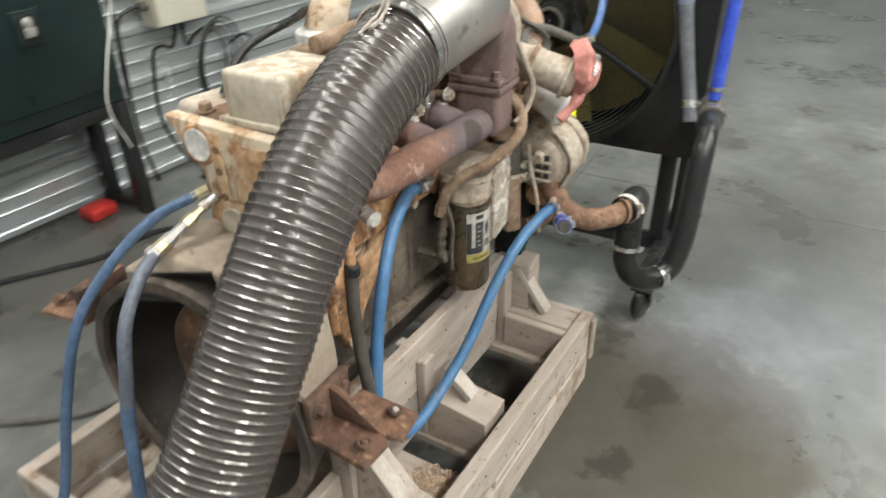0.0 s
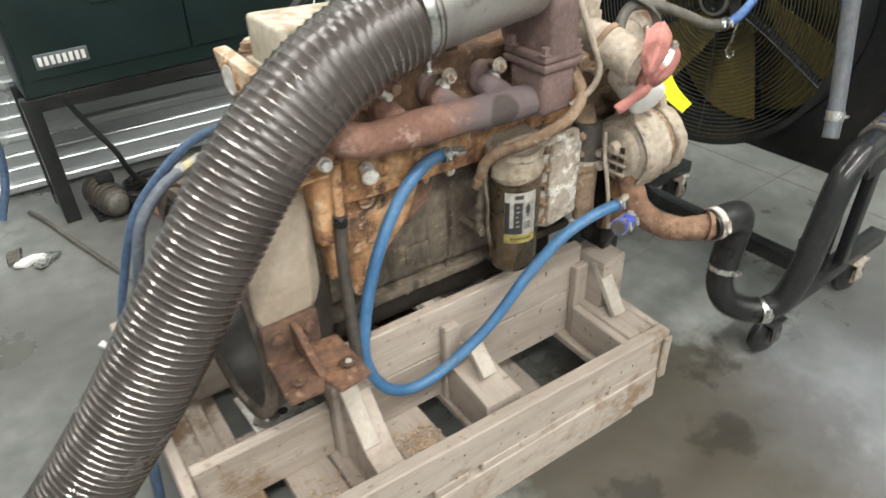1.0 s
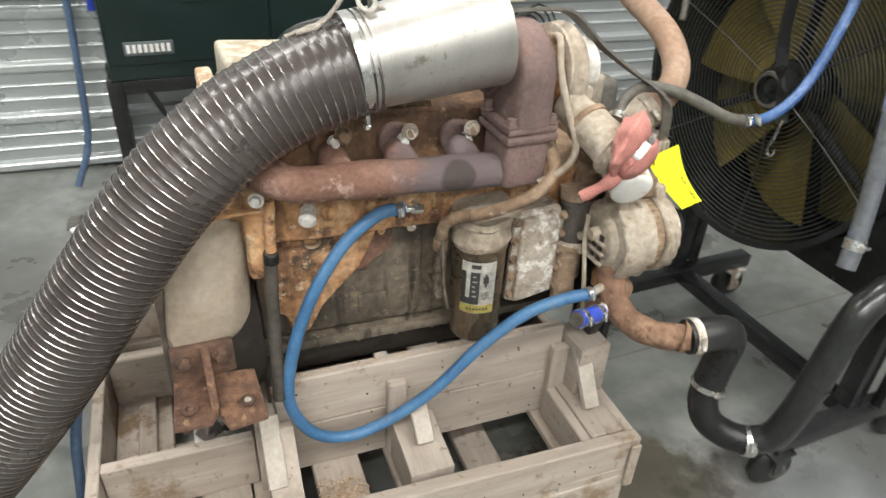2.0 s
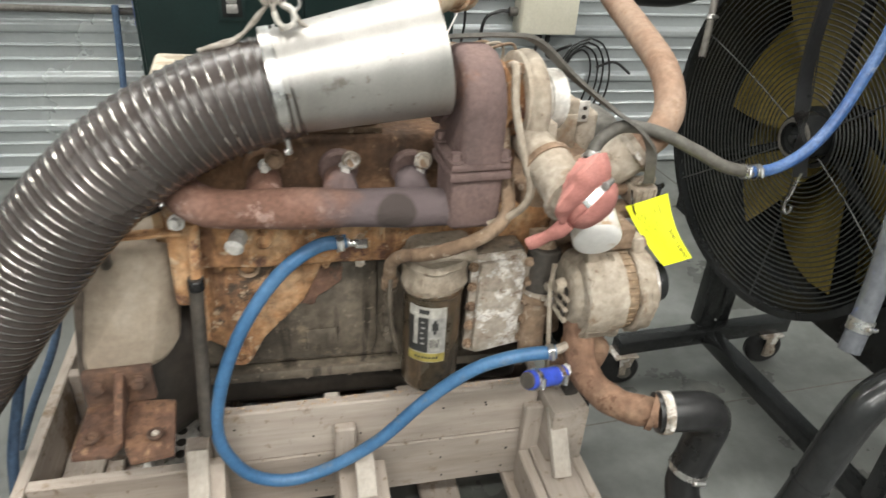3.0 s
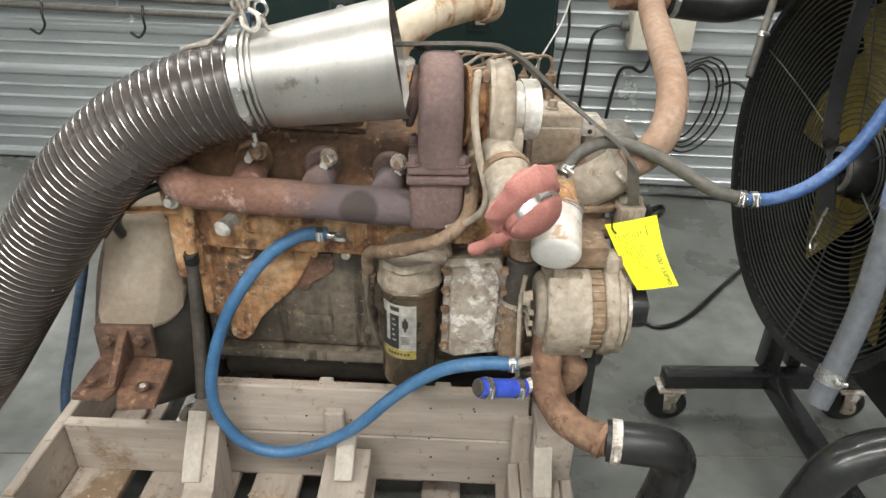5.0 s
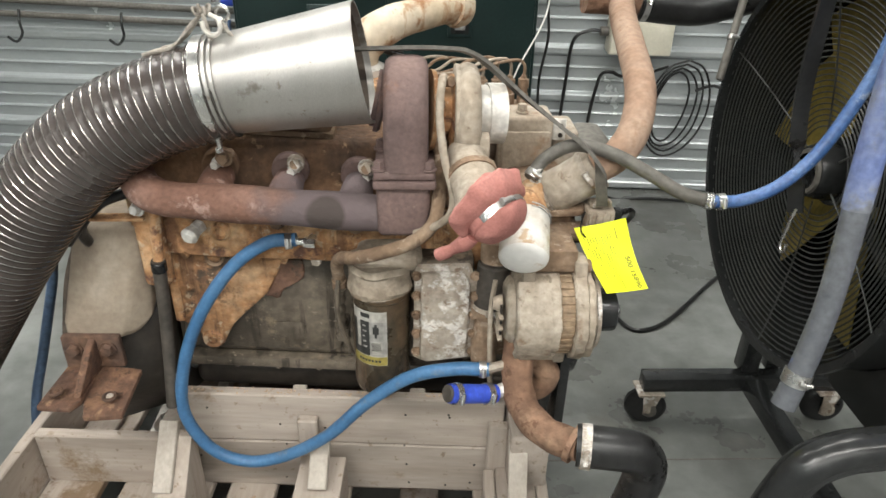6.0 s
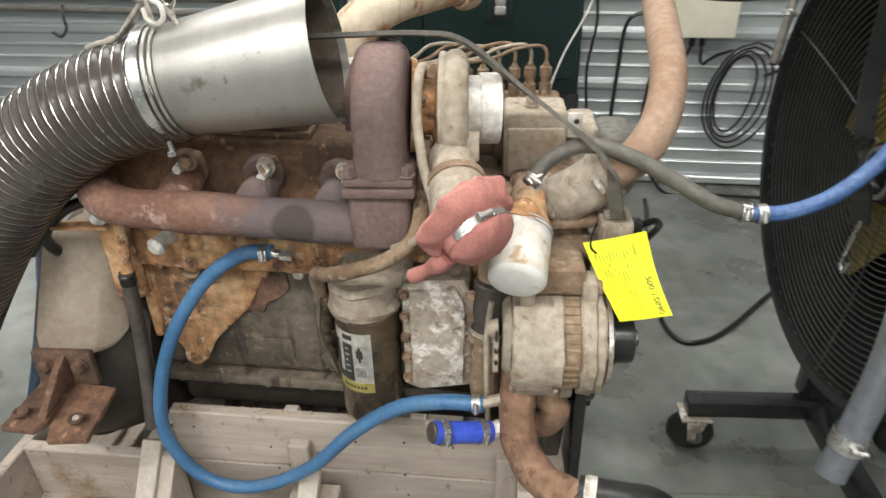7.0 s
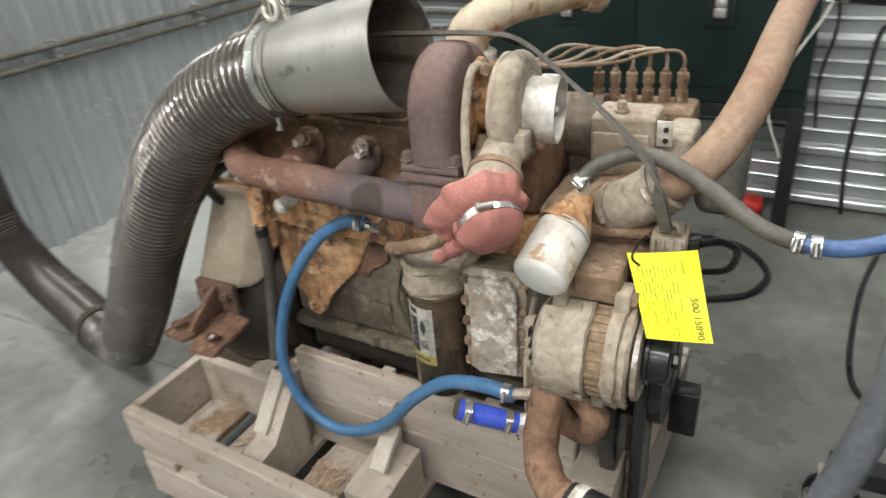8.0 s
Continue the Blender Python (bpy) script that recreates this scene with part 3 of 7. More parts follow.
# hose rails on two walls
def rails():
    t = thing("wall_rail", (-2.0, 2.2, 0.7), "dark double pipe rail bracketed along the wall sheeting", "rail")
    for z, off in ((0.835, 0.055), (0.775, 0.055)):
        a, c, e = ROOM @ Vector((-2.2 + off, -6.5, z)), ROOM @ Vector((-2.2 + off, -off, z)), ROOM @ Vector((-0.62, -off, z - 0.03))
        part("pipe", rod(a, c, 0.014, 14), GREY_RUBBER, t)
        part("pipe", rod(c, e, 0.014, 14), GREY_RUBBER, t)
    for k in range(8):
        y = -6.0 + 0.78 * k
        for z in (0.835, 0.775):
            part("clip", box(-2.2, -2.135, y, y + 0.03, z - 0.02, z + 0.02, 0.003, m=ROOM), BRIGHT, t)
    for x in (-1.65, -1.185):
        c = ROOM @ Vector((x, -0.075, 0.74))
        part("hook", tube([c + Vector((0, 0, 0.05)), c + Vector((0, -0.02, 0.0)), c + Vector((0, -0.02, -0.05)), c + Vector((-0.03, -0.03, -0.085)), c + Vector((-0.06, -0.04, -0.06))], 0.006, 0.01, 8), BLACK, t, "black steel hook")
    c = ROOM @ Vector((-0.62, -0.08, 0.86))
    part("valve", rod(c + Vector((-0.1, 0, 0)), c + Vector((0.03, 0, 0)), 0.028, 14), DEEP_BLUE, t, "blue valve body")
    part("valve_handle", rod(c + Vector((0.0, -0.03, -0.16)), c + Vector((0.0, -0.03, 0.05)), 0.014, 12), DEEP_BLUE, t, "blue valve handle")
    part("coupling", rod(c + Vector((0.0, -0.03, -0.05)), c + Vector((0.05, -0.05, -0.05)), 0.02, 12), BRIGHT, t)


rails()


def cabinet():
    t = thing("control_cabinet", (0.0, 1.95, 0.0), "dark green steel cabinet on black legs against the wall", "cabinet")
    part("body", box(-0.60, 0.615, 1.80, 2.06, 0.50, 1.45, 0.012), CABINET, t)
    for x0, x1 in ((-0.585, 0.005), (0.012, 0.60)):
        part("door", box(x0, x1, 1.786, 1.80, 0.565, 1.43, 0.006), CABINET, t)
    for x in (-0.255, 0.30):
        bm = box(x - 0.050, x + 0.050, 1.7775, 1.7850, 0.785, 0.905, 0.0035, seg=3)
        lt = part("latch", bm, CABINET, t, "rounded recessed latch plate")
        part("latch_recess", box(x - 0.036, x + 0.036, 1.7755, 1.7785, 0.800, 0.890, 0.0012), BLACK, lt)
        bm = lathe((x, 1.7765, 0.862), (x, 1.7685, 0.862), [(0, 0), (0, 0.020), (0.6, 0.019), (1, 0.014), (1, 0)], 22)
        box(x - 0.021, x + 0.021, 1.7670, 1.7765, 0.815, 0.848, 0.004, bm=bm)
        part("latch_handle", bm, GREY_STEEL, lt, "dull metal latch paddle")
    bm = box(-0.60, 0.615, 1.81, 1.86, 0.445, 0.498, 0.004)
    box(-0.60, 0.615, 2.01, 2.05, 0.445, 0.498, 0.004, bm=bm)
    part("frame", bm, BLACK, t)
    for x in (-0.62, 0.565):
        for y in (1.80, 2.00):
            part("leg", box(x, x + 0.055, y, y + 0.055, 0.0, 0.50, 0.004), BLACK, t)
        part("foot_rail", box(x + 0.002, x + 0.05, 1.86, 2.0, 0.02, 0.06, 0.004), BLACK, t)
    s = part("name_plate", box(-0.535, -0.36, 1.780, 1.7855, 0.600, 0.652, 0.002), material("grey_plate", [(0.07, 0.085, 0.09), (0.10, 0.12, 0.125)], 8, 0.4), t, "grey and white name plate")
    for k in range(8):
        x = -0.525 + 0.0202 * k
        part("bar", box(x, x + 0.012, 1.7765, 1.781, 0.612, 0.642, 0), WHITE, s)
    # cords at the cabinet's side
    c = [(0.66, 1.85, 1.2), (0.655, 1.83, 0.95), (0.67, 1.83, 0.78), (0.645, 1.82, 0.6), (0.66, 1.84, 0.42)]
    part("cord", tube(c, 0.006, 0.015, 8), RUBBER, t)
    part("cord", tube([(0.645, 1.81, 1.2), (0.65, 1.79, 0.9), (0.54, 1.76, 0.66), (0.50, 1.76, 0.5), (0.56, 1.77, 0.32)], 0.0035, 0.015, 8), WHITE, t, "thin white cord")


cabinet()


def wall_box():
    t = thing("electrical_box", (1.17, 2.03, 0.64), "cream enamelled electrical box on the wall sheeting", "electrical box")
    m = ROOM @ pose(0, 0, 0)
    part("body", box(0.972, 1.242, -0.13, -0.024, 0.685, 1.04, 0.008, m=m), PANEL, t)
    part("lid", box(0.977, 1.237, -0.142, -0.132, 0.690, 1.035, 0.004, m=m), PANEL, t)
    part("gland", rod(m @ Vector((0.935, -0.08, 0.775)), m @ Vector((0.972, -0.08, 0.775)), 0.02, 14), GREY_RUBBER, t)
    for x in (1.09, 1.13):
        part("gland", rod(m @ Vector((x, -0.08, 0.645)), m @ Vector((x, -0.08, 0.685)), 0.012, 12), BLACK, t)


wall_box()


def loose(name, pts, r, mat, label, category, step=0.02, group=""):
    return tagged(part(name, tube(pts, r, step, 8), mat), label, category, group)


R = lambda x, y, z: tuple(ROOM @ Vector((x, y, z)))
loose("power_cable", [R(0.935, -0.08, 0.775), R(0.89, -0.08, 0.775), R(0.825, -0.075, 0.73), R(0.81, -0.07, 0.55), R(0.80, -0.07, 0.25), R(0.82, -0.1, 0.02)], 0.008, RUBBER, "black power cable from the electrical box to the floor", "cable")
loose("power_cable", [R(1.09, -0.08, 0.645), R(1.06, -0.08, 0.58), R(1.00, -0.08, 0.60), R(0.955, -0.07, 0.55), R(0.94, -0.06, 0.25), R(1.05, -0.12, 0.012), (1.25, 1.92, 0.01), (1.55, 1.87, 0.01)], 0.008, RUBBER, "black power cable hanging beneath the electrical box", "cable")


def coil():
    t = thing("cable_coil", tuple(ROOM @ Vector((1.39, -0.05, 0.40))), "loose coil of black cable hung on the wall", "cable coil")
    random.seed(4)
    for k in range(4):
        pts = []
        for j in range(13):
            u = 2 * math.pi * j / 12
            pts.append(R(1.300 + (0.075 + 0.022 * k) * math.sin(u) + 0.010 * random.random() + 0.02 * math.cos(u) + 0.006 * k, -0.045 - 0.012 * k, 0.435 + (0.165 + 0.020 * k) * math.cos(u)))
        part("turn", tube(pts, 0.005, 0.02, 8), RUBBER, t)
    part("tail", tube([R(1.13, -0.08, 0.645), R(1.14, -0.08, 0.57), R(1.19, -0.07, 0.60), R(1.26, -0.06, 0.625)], 0.007, 0.02, 8), RUBBER, t)
    part("tail", tube([R(1.40, -0.06, 0.52), R(1.48, -0.08, 0.55), R(1.56, -0.1, 0.50)], 0.007, 0.02, 8), RUBBER, t)


coil()
loose("floor_cable", [(1.6, 1.5, 0.008), (1.236, 1.13, 0.008), (1.035, 0.924, 0.008), (0.93, 0.855, 0.008), (0.862, 0.87, 0.008), (0.836, 1.017, 0.008), (0.871, 1.412, 0.008), (0.933, 1.72, 0.008), (0.95, 1.86, 0.008)], 0.008, RUBBER, "black cable lying on the concrete floor", "cable")
loose("floor_cable", [(-0.72, 1.98, 0.01), (-0.68, 1.85, 0.01), (-0.60, 1.512, 0.01), (-0.523, 1.227, 0.01), (-0.414, 1.05, 0.01), (-0.30, 0.95, 0.01), (-0.05, 0.86, 0.01), (0.2, 0.90, 0.01)], 0.009, GREY_RUBBER, "dark grey cable lying on the concrete floor", "cable")
loose("floor_cable", [(-0.560, 1.835, 0.60), (-0.492, 1.82, 0.487), (-0.430, 1.81, 0.355), (-0.372, 1.80, 0.235), (-0.335, 1.80, 0.12), (-0.25, 1.82, 0.025)], 0.011, RUBBER, "black cable running down from the cabinet to the floor", "cable")
loose("floor_cable", [(-0.25, 1.93, 0.01), (-0.065, 1.847, 0.01), (0.092, 1.746, 0.01), (0.23, 1.66, 0.01), (0.368, 1.651, 0.012), (0.495, 1.607, 0.012), (0.585, 1.45, 0.012), (0.547, 1.30, 0.012), (0.427, 1.22, 0.012), (0.25, 1.16, 0.012)], 0.011, RUBBER, "black cable lying on the concrete floor", "cable")
loose("hanging_hose", [R(-0.70, -0.1, 0.78), R(-0.71, -0.14, 0.5), R(-0.73, -0.2, 0.2), R(-0.80, -0.25, 0.02)], 0.014, NAVY, "blue hose hanging from the wall rail", "hose")


def pump_motor():
    t = thing("electric_motor", (-0.46, 1.70, 0.0), "dusty grey electric pump motor lying under the cabinet", "motor")
    bm = lathe((-0.435, 1.70, 0.066), (-0.475, 1.92, 0.066), [(0, 0), (0, 0.040), (0.06, 0.056), (0.9, 0.056), (1, 0.04), (1, 0)], 28)
    part("body", bm, GREY_DARK, t)
    for k in range(5):
        s = 0.2 + 0.14 * k
        c = Vector((-0.435, 1.70, 0.066)).lerp(Vector((-0.475, 1.92, 0.066)), s)
        part("fin", lathe(c, c + Vector((-0.0015, 0.008, 0)), [(0, 0.05), (0, 0.063), (1, 0.063), (1, 0.05)], 28), GREY_DARK, t)
    part("end_cap", lathe((-0.432, 1.684, 0.066), (-0.435, 1.70, 0.066), [(0, 0), (0, 0.024), (0.5, 0.036), (1, 0.044), (1, 0)], 24), GREY_RUBBER, t)
    part("foot", box(-0.52, -0.39, 1.73, 1.89, 0.0, 0.014, 0.003), BLACK, t)
    part("junction_box", box(-0.47, -0.41, 1.78, 1.85, 0.12, 0.155, 0.008), BLACK, t)
    t = thing("hose_pile", (-0.25, 1.75, 0.0), "tangled pile of black hose under the cabinet", "hose")
    random.seed(9)
    for k in range(4):
        pts = [(-0.28 + 0.13 * math.cos(u) + 0.03 * random.random(), 1.76 + 0.10 * math.sin(u), 0.016 + 0.02 * k + 0.012 * random.random()) for u in np.linspace(0.3 * k, 5.6 + 0.3 * k, 10)]
        part("turn", tube(pts, 0.014, 0.02, 8), RUBBER, t)


pump_motor()
bm = roughen(box(0.40, 0.53, 1.92, 2.02, 0.0, 0.06, 0.02), 0.004, 20, 1)
tagged(part("plastic_tray", bm, RED), "small red plastic tray on the floor by the wall", "tray")


def litter():
    random.seed(3)
    for k, (x, y) in enumerate(((-0.79, 1.60), (-0.74, 1.57), (-0.83, 1.66), (-0.70, 0.95))):
        w = 0.05 if k < 3 else 0.022
        bm = roughen(box(-w, w, -w * 0.44, w * 0.44, 0.0, 0.016, 0.004), 0.01, 30, 2)
        for v in bm.verts:
            v.co = pose(x, y, 0.004, 0, 0, 40 * k) @ v.co
            v.co.z = max(v.co.z, 0.001)
        tagged(part("paper_scrap", bm, (WHITE, BRIGHT, GREY_RUBBER, WHITE)[k]), "crumpled scrap lying on the concrete floor", "scrap", "scraps on the floor")


litter()

# ---- the timber cradle under the engine ----
def crate():
    t = thing("timber_cradle", (-0.15, 0.22, 0.0), "weathered pale timber shipping cradle holding the engine off the floor", "crate")

    def bx(name, x0, x1, y0, y1, z0, z1, mat, bevel=0.003, m=None):
        return part(name, box(x0, x1, y0, y1, z0, z1, bevel, seg=1, m=m), mat, t, smooth=False)

    for y in (-0.165, 0.19, 0.55):
        bx("skid", -0.64, 0.35, y, y + 0.055, 0.0, 0.128, WOOD_X)
    # deck slats with gaps between them
    for x0, x1 in ((-0.690, -0.566), (-0.518, -0.415), (-0.410, -0.318), (-0.280, -0.174), (-0.112, -0.006), (0.268, 0.388)):
        bx("slat", x0, x1, -0.140, 0.58, 0.141, 0.163, WOOD_Y)
    # a lower board seen through the wide gap
    bx("under_slat", 0.095, 0.190, -0.105, 0.545, 0.020, 0.042, WOOD_Y)
    for y0, y1, s in ((-0.181, -0.149, -1), (0.589, 0.621, 1)):
        part("side_board", box(-0.715, 0.420, y0, y1, 0.178, 0.281, 0.003, -0.030, 1), WOOD_X, t, smooth=False)
        lo = (y0 - 0.002, y1) if s < 0 else (y0, y1 + 0.002)
        bx("lower_rail", -0.692, 0.400, *lo, 0.045, 0.1495, WOOD_X)
        # a strip broken by slots at the deck's gaps
        for x0, x1 in ((-0.692, -0.58), (-0.50, -0.315), (-0.280, -0.195), (-0.158, 0.118), (0.221, 0.400)):
            bx("filler_strip", x0, x1, y0 - 0.001 if s < 0 else y0, y1 if s < 0 else y1 + 0.001, 0.1500, 0.1775, WOOD_X)
    for x, top in ((-0.715, 0.297), (0.396, 0.260)):
        bx("end_board", x, x + 0.024, -0.147, 0.587, 0.166, top, WOOD_Y)
        bx("end_board", x + 0.004, x + 0.022, -0.147, 0.587, 0.070, 0.163, WOOD_Y)
    for y in (-0.193, 0.623):
        bx("corner_cleat", 0.392, 0.417, y, y + 0.010, 0.12, 0.250, WOOD_Z)
    # tall inner bearers
    for y in (0.050, 0.371):
        bx("bearer_board", -0.345, 0.325, y, y + 0.026, 0.300, 0.428, WOOD_X)
        bx("bearer_board", -0.345, 0.325, y, y + 0.026, 0.164, 0.297, WOOD_X)
    for s in (1, -1):
        fy = lambda y: 0.22 + s * (y - 0.22)
        span = lambda a, b: sorted((fy(a), fy(b)))
        for x in (-0.108, 0.292):
            bx("post", x, x + 0.042, *span(0.027, 0.049), 0.164, 0.380, WOOD_Z)
        bx("post", -0.392, -0.347, *span(0.015, 0.065), 0.164, 0.372, WOOD_Z)
        # partitions: a sloping box at the rear, level blocks farther forward
        bm = plate([(-0.380, fy(0.013), 0.164), (-0.380, fy(0.013), 0.362), (-0.380, fy(-0.006), 0.362), (-0.380, fy(-0.090), 0.268), (-0.380, fy(-0.146), 0.258), (-0.380, fy(-0.146), 0.164)], 0.062 * s, 0.002)
        part("partition", bm, WOOD_Z, t, smooth=False)
        bm = plate([(-0.104, fy(0.025), 0.164), (-0.104, fy(0.025), 0.286), (-0.104, fy(-0.126), 0.268), (-0.104, fy(-0.126), 0.164)], 0.096 * s, 0.003)
        part("partition", bm, WOOD_Y, t, smooth=False)
        bx("partition", 0.286, 0.310, *span(-0.146, 0.025), 0.164, 0.262, WOOD_Y)
        bx("corner_plank", 0.312, 0.393, *span(-0.146, 0.12), 0.240, 0.264, WOOD_Y)
        for x, y0, z0, y1, z1 in ((-0.364, 0.012, 0.388, -0.082, 0.280), (-0.054, 0.004, 0.352, -0.068, 0.288), (0.352, 0.016, 0.390, -0.070, 0.270)):
            d = Vector((0, fy(y1) - fy(y0), z1 - z0))
            bm = box(-0.019, 0.019, -0.009, 0.009, 0, d.length, 0.002, seg=1, m=Matrix.Translation((x, fy(y0), z0)) @ d.to_track_quat("Z", "Y").to_matrix().to_4x4())
            part("brace", bm, PALE_WOOD, t, smooth=False)
    # packing pieces standing up behind the bearer
    for x0, w in ((-0.124, 0.030), (0.124, 0.034)):
        bx("shim", x0, x0 + w, 0.077, 0.094, 0.300, 0.424, PALE_WOOD)
    # rear bay
    bx("bay_board", -0.689, -0.394, 0.042, 0.068, 0.164, 0.302, WOOD_X)
    bx("bay_board", -0.689, -0.394, 0.372, 0.398, 0.164, 0.302, WOOD_X)
    bx("cross_beam", -0.345, -0.320, 0.078, 0.369, 0.164, 0.30, WOOD_Y)
    bx("bay_slat", -0.64, -0.60, 0.07, 0.37, 0.164, 0.181, WOOD_Y)
    # nail heads
    nail = part("nail", lathe((0, 0, 0), (0, -0.0012, 0), [(0, 0), (0, 0.0026), (1, 0.0022), (1, 0)], 8), BLACK_OIL, t)
    nail.matrix_basis = pose(-0.30, 0.0498, 0.39)
    random.seed(5)
    for k in range(34):
        if k < 18:
            x = random.choice((-0.33, -0.25, -0.145, -0.06, 0.02, 0.12, 0.21, 0.265)) + random.uniform(-0.006, 0.006)
            again(nail, pose(x, 0.0498, random.choice((0.185, 0.245, 0.295, 0.345, 0.385)) + random.uniform(-0.006, 0.006)))
        else:
            again(nail, pose(random.uniform(-0.68, 0.37), -0.1812, random.choice((0.182, 0.21, 0.24))))
    # sawdust and chips in the bays
    random.seed(12)
    bm = bmesh.new()
    for k in range(420):
        cx = random.choice((-0.24, -0.235, -0.245, -0.47))
        x, y = cx + max(-0.045, min(0.045, random.gauss(0, 0.028))), -0.07 + max(-0.06, min(0.08, random.gauss(0, 0.035)))
        s = random.uniform(0.002, 0.007)
        box(-s, s, -s * 0.4, s * 0.4, 0, s * 0.4, 0, bm=bm, m=pose(x, y, 0.1635 + random.random() * 0.005, random.uniform(-20, 20), random.uniform(-20, 20), random.uniform(0, 180)))
    for k in range(110):
        x = random.uniform(-0.35, 0.30)
        s = random.uniform(0.0006, 0.0018)
        box(-s * 1.6, s * 1.6, -s, s, 0, s * 0.8, 0, bm=bm, m=pose(x, random.uniform(0.054, 0.072) - 0.0524 * (x + 0.15), 0.4283, 0, random.uniform(-15, 15), random.uniform(0, 180)))
    for k in range(120):
        s = random.uniform(0.001, 0.0032)
        box(-s, s, -s * 0.5, s * 0.5, 0, s * 0.5, 0, bm=bm, m=pose(random.choice((-0.62, -0.46, -0.23)) + random.uniform(-0.045, 0.045), random.uniform(-0.12, 0.02), 0.1635, random.uniform(-15, 15), 0, random.uniform(0, 180)))
    tagged(part("wood_chips", bm, SAWDUST, None, "", False), "scattered pale wood chips on the cradle deck", "wood chips", "", "stuff")
    # the cradle stands a little askew
    t.rotation_euler.z = radians(-3.0)
    return t


crate()
bm = plate([(-0.522, 0.212, 0.164), (-0.372, 0.205, 0.164), (-0.372, 0.335, 0.164), (-0.522, 0.345, 0.164)], 0.006, 0.001)
pl = tagged(part("drilled_plate", bm, PALE_ALLOY), "pale drilled metal plate lying in the cradle", "metal plate")
for k in range(9):
    x, y = -0.490 + 0.045 * (k % 3), 0.235 + 0.036 * (k // 3)
    part("hole_rim", lathe((x, y, 0.1695), (x, y, 0.1706), [(0, 0.012), (0.9, 0.012), (1, 0.010), (1, 0)], 18), BLACK_OIL, pl)
bm = roughen(lathe((-0.488, 0.232, 0.171), (-0.488, 0.232, 0.211), [(0, 0), (0, 0.03), (0.5, 0.025), (1, 0.008), (1, 0)], 20), 0.012, 60)
tagged(part("foil_scrap", bm, BRIGHT), "crumpled bright foil scrap on the drilled plate", "foil")

# ---- the engine ----
SL = -0.06
ENGINE = thing("diesel_engine", (-0.02, 0.215, 0.40), "dirty rusted turbocharged diesel engine resting on a timber cradle", "engine")


def zs(x, z):
    """The height z at the engine's rear, carried forward along its slight nose-down lean."""
    return z + SL * (x + 0.2)


def engine_core():
    e = ENGINE
    bm = box(-0.355, 0.335, 0.112, 0.31, 0.495, 0.752, 0.012, SL, 3)
    part("cylinder_block", bm, OILY, e, "oil-blackened cast block")
    part("pan_rail", box(-0.36, 0.335, 0.092, 0.33, 0.470, 0.492, 0.004, SL), OILY, e)
    bm = box(-0.34, 0.30, 0.114, 0.335, 0.395, 0.470, 0.02, SL, 3)
    part("oil_pan", bm, BLACK_OIL, e, "black oil pan with drips")
    for k in range(8):
        x = -0.33 + 0.085 * k
        part("bolt", hexbolt((x, 0.102, zs(x, 0.4705)), (0, 0, -1), 0.006, 0.006), OILY, e)
    # rusted rear flank
    bm = plate([(-0.345, 0.111, zs(-0.345, 0.748)), (-0.345, 0.111, 0.600), (-0.308, 0.111, 0.575), (-0.296, 0.111, 0.532), (-0.262, 0.111, 0.532), (-0.235, 0.111, 0.585), (-0.160, 0.111, 0.655), (-0.118, 0.111, zs(-0.118, 0.748))], 0.027, 0.006)
    part("flank_casting", roughen(bm, 0.004, 35), FLANK, e, "orange rusted casting")
    bm = plate([(-0.150, 0.1105, 0.700), (-0.178, 0.1105, 0.655), (-0.150, 0.1105, 0.632), (-0.118, 0.1105, 0.668), (-0.085, 0.1105, 0.690), (-0.085, 0.1105, 0.728), (-0.150, 0.1105, 0.732)], 0.018, 0.005)
    part("flank_pad", roughen(bm, 0.008, 45, 3), PAD, e, "purple-brown cast pad")
    part("web", rod((-0.335, 0.082, 0.60), (-0.335, 0.082, zs(-0.335, 0.745)), 0.009, 14), RUSTY, e)
    bm = lathe((-0.280, 0.105, 0.549), (-0.280, 0.080, 0.549), [(0, 0), (0, 0.024), (0.8, 0.022), (1, 0.018), (1, 0.009), (0.5, 0.009), (0.5, 0)], 24)
    part("lug", bm, RUSTY, e)
    # tappet cover with its raised stamping
    bm = plate([(-0.34, 0.111, 0.60), (-0.34, 0.111, 0.522), (-0.045, 0.111, 0.504), (-0.026, 0.111, 0.512), (-0.020, 0.111, 0.535), (-0.020, 0.111, 0.728), (-0.20, 0.111, 0.736)], 0.010, 0.006)
    part("side_cover", bm, OILY, e, "flat dark side cover")
    bm = box(-0.158, -0.098, 0.0975, 0.1005, 0.534, 0.580, 0.0012)
    part("raised_stamping", bm, OILY, e)
    # head side
    bm = box(-0.372, 0.325, 0.058, 0.30, 0.755, 0.862, 0.010, SL, 3)
    part("cylinder_head", roughen(bm, 0.0045, 32, 4), RUSTY, e, "heavily rusted cylinder head")
    # its dark tone takes in the shadow cast by cone and duct
    bm = box(-0.366, 0.228, 0.085, 0.315, 0.864, 0.985, 0.014, SL, 3)
    part("upper_head", roughen(bm, 0.0015, 30, 2), DARK_RUST, e)
    part("gasket_seam", box(-0.365, 0.325, 0.068, 0.355, 0.7525, 0.7548, 0, SL), BLACK_OIL, e)
    bm = box(-0.372, -0.322, 0.040, 0.075, 0.70, 0.885, 0.012, 0, 3)
    part("rear_boss", roughen(bm, 0.003, 30, 2), RUSTY, e)
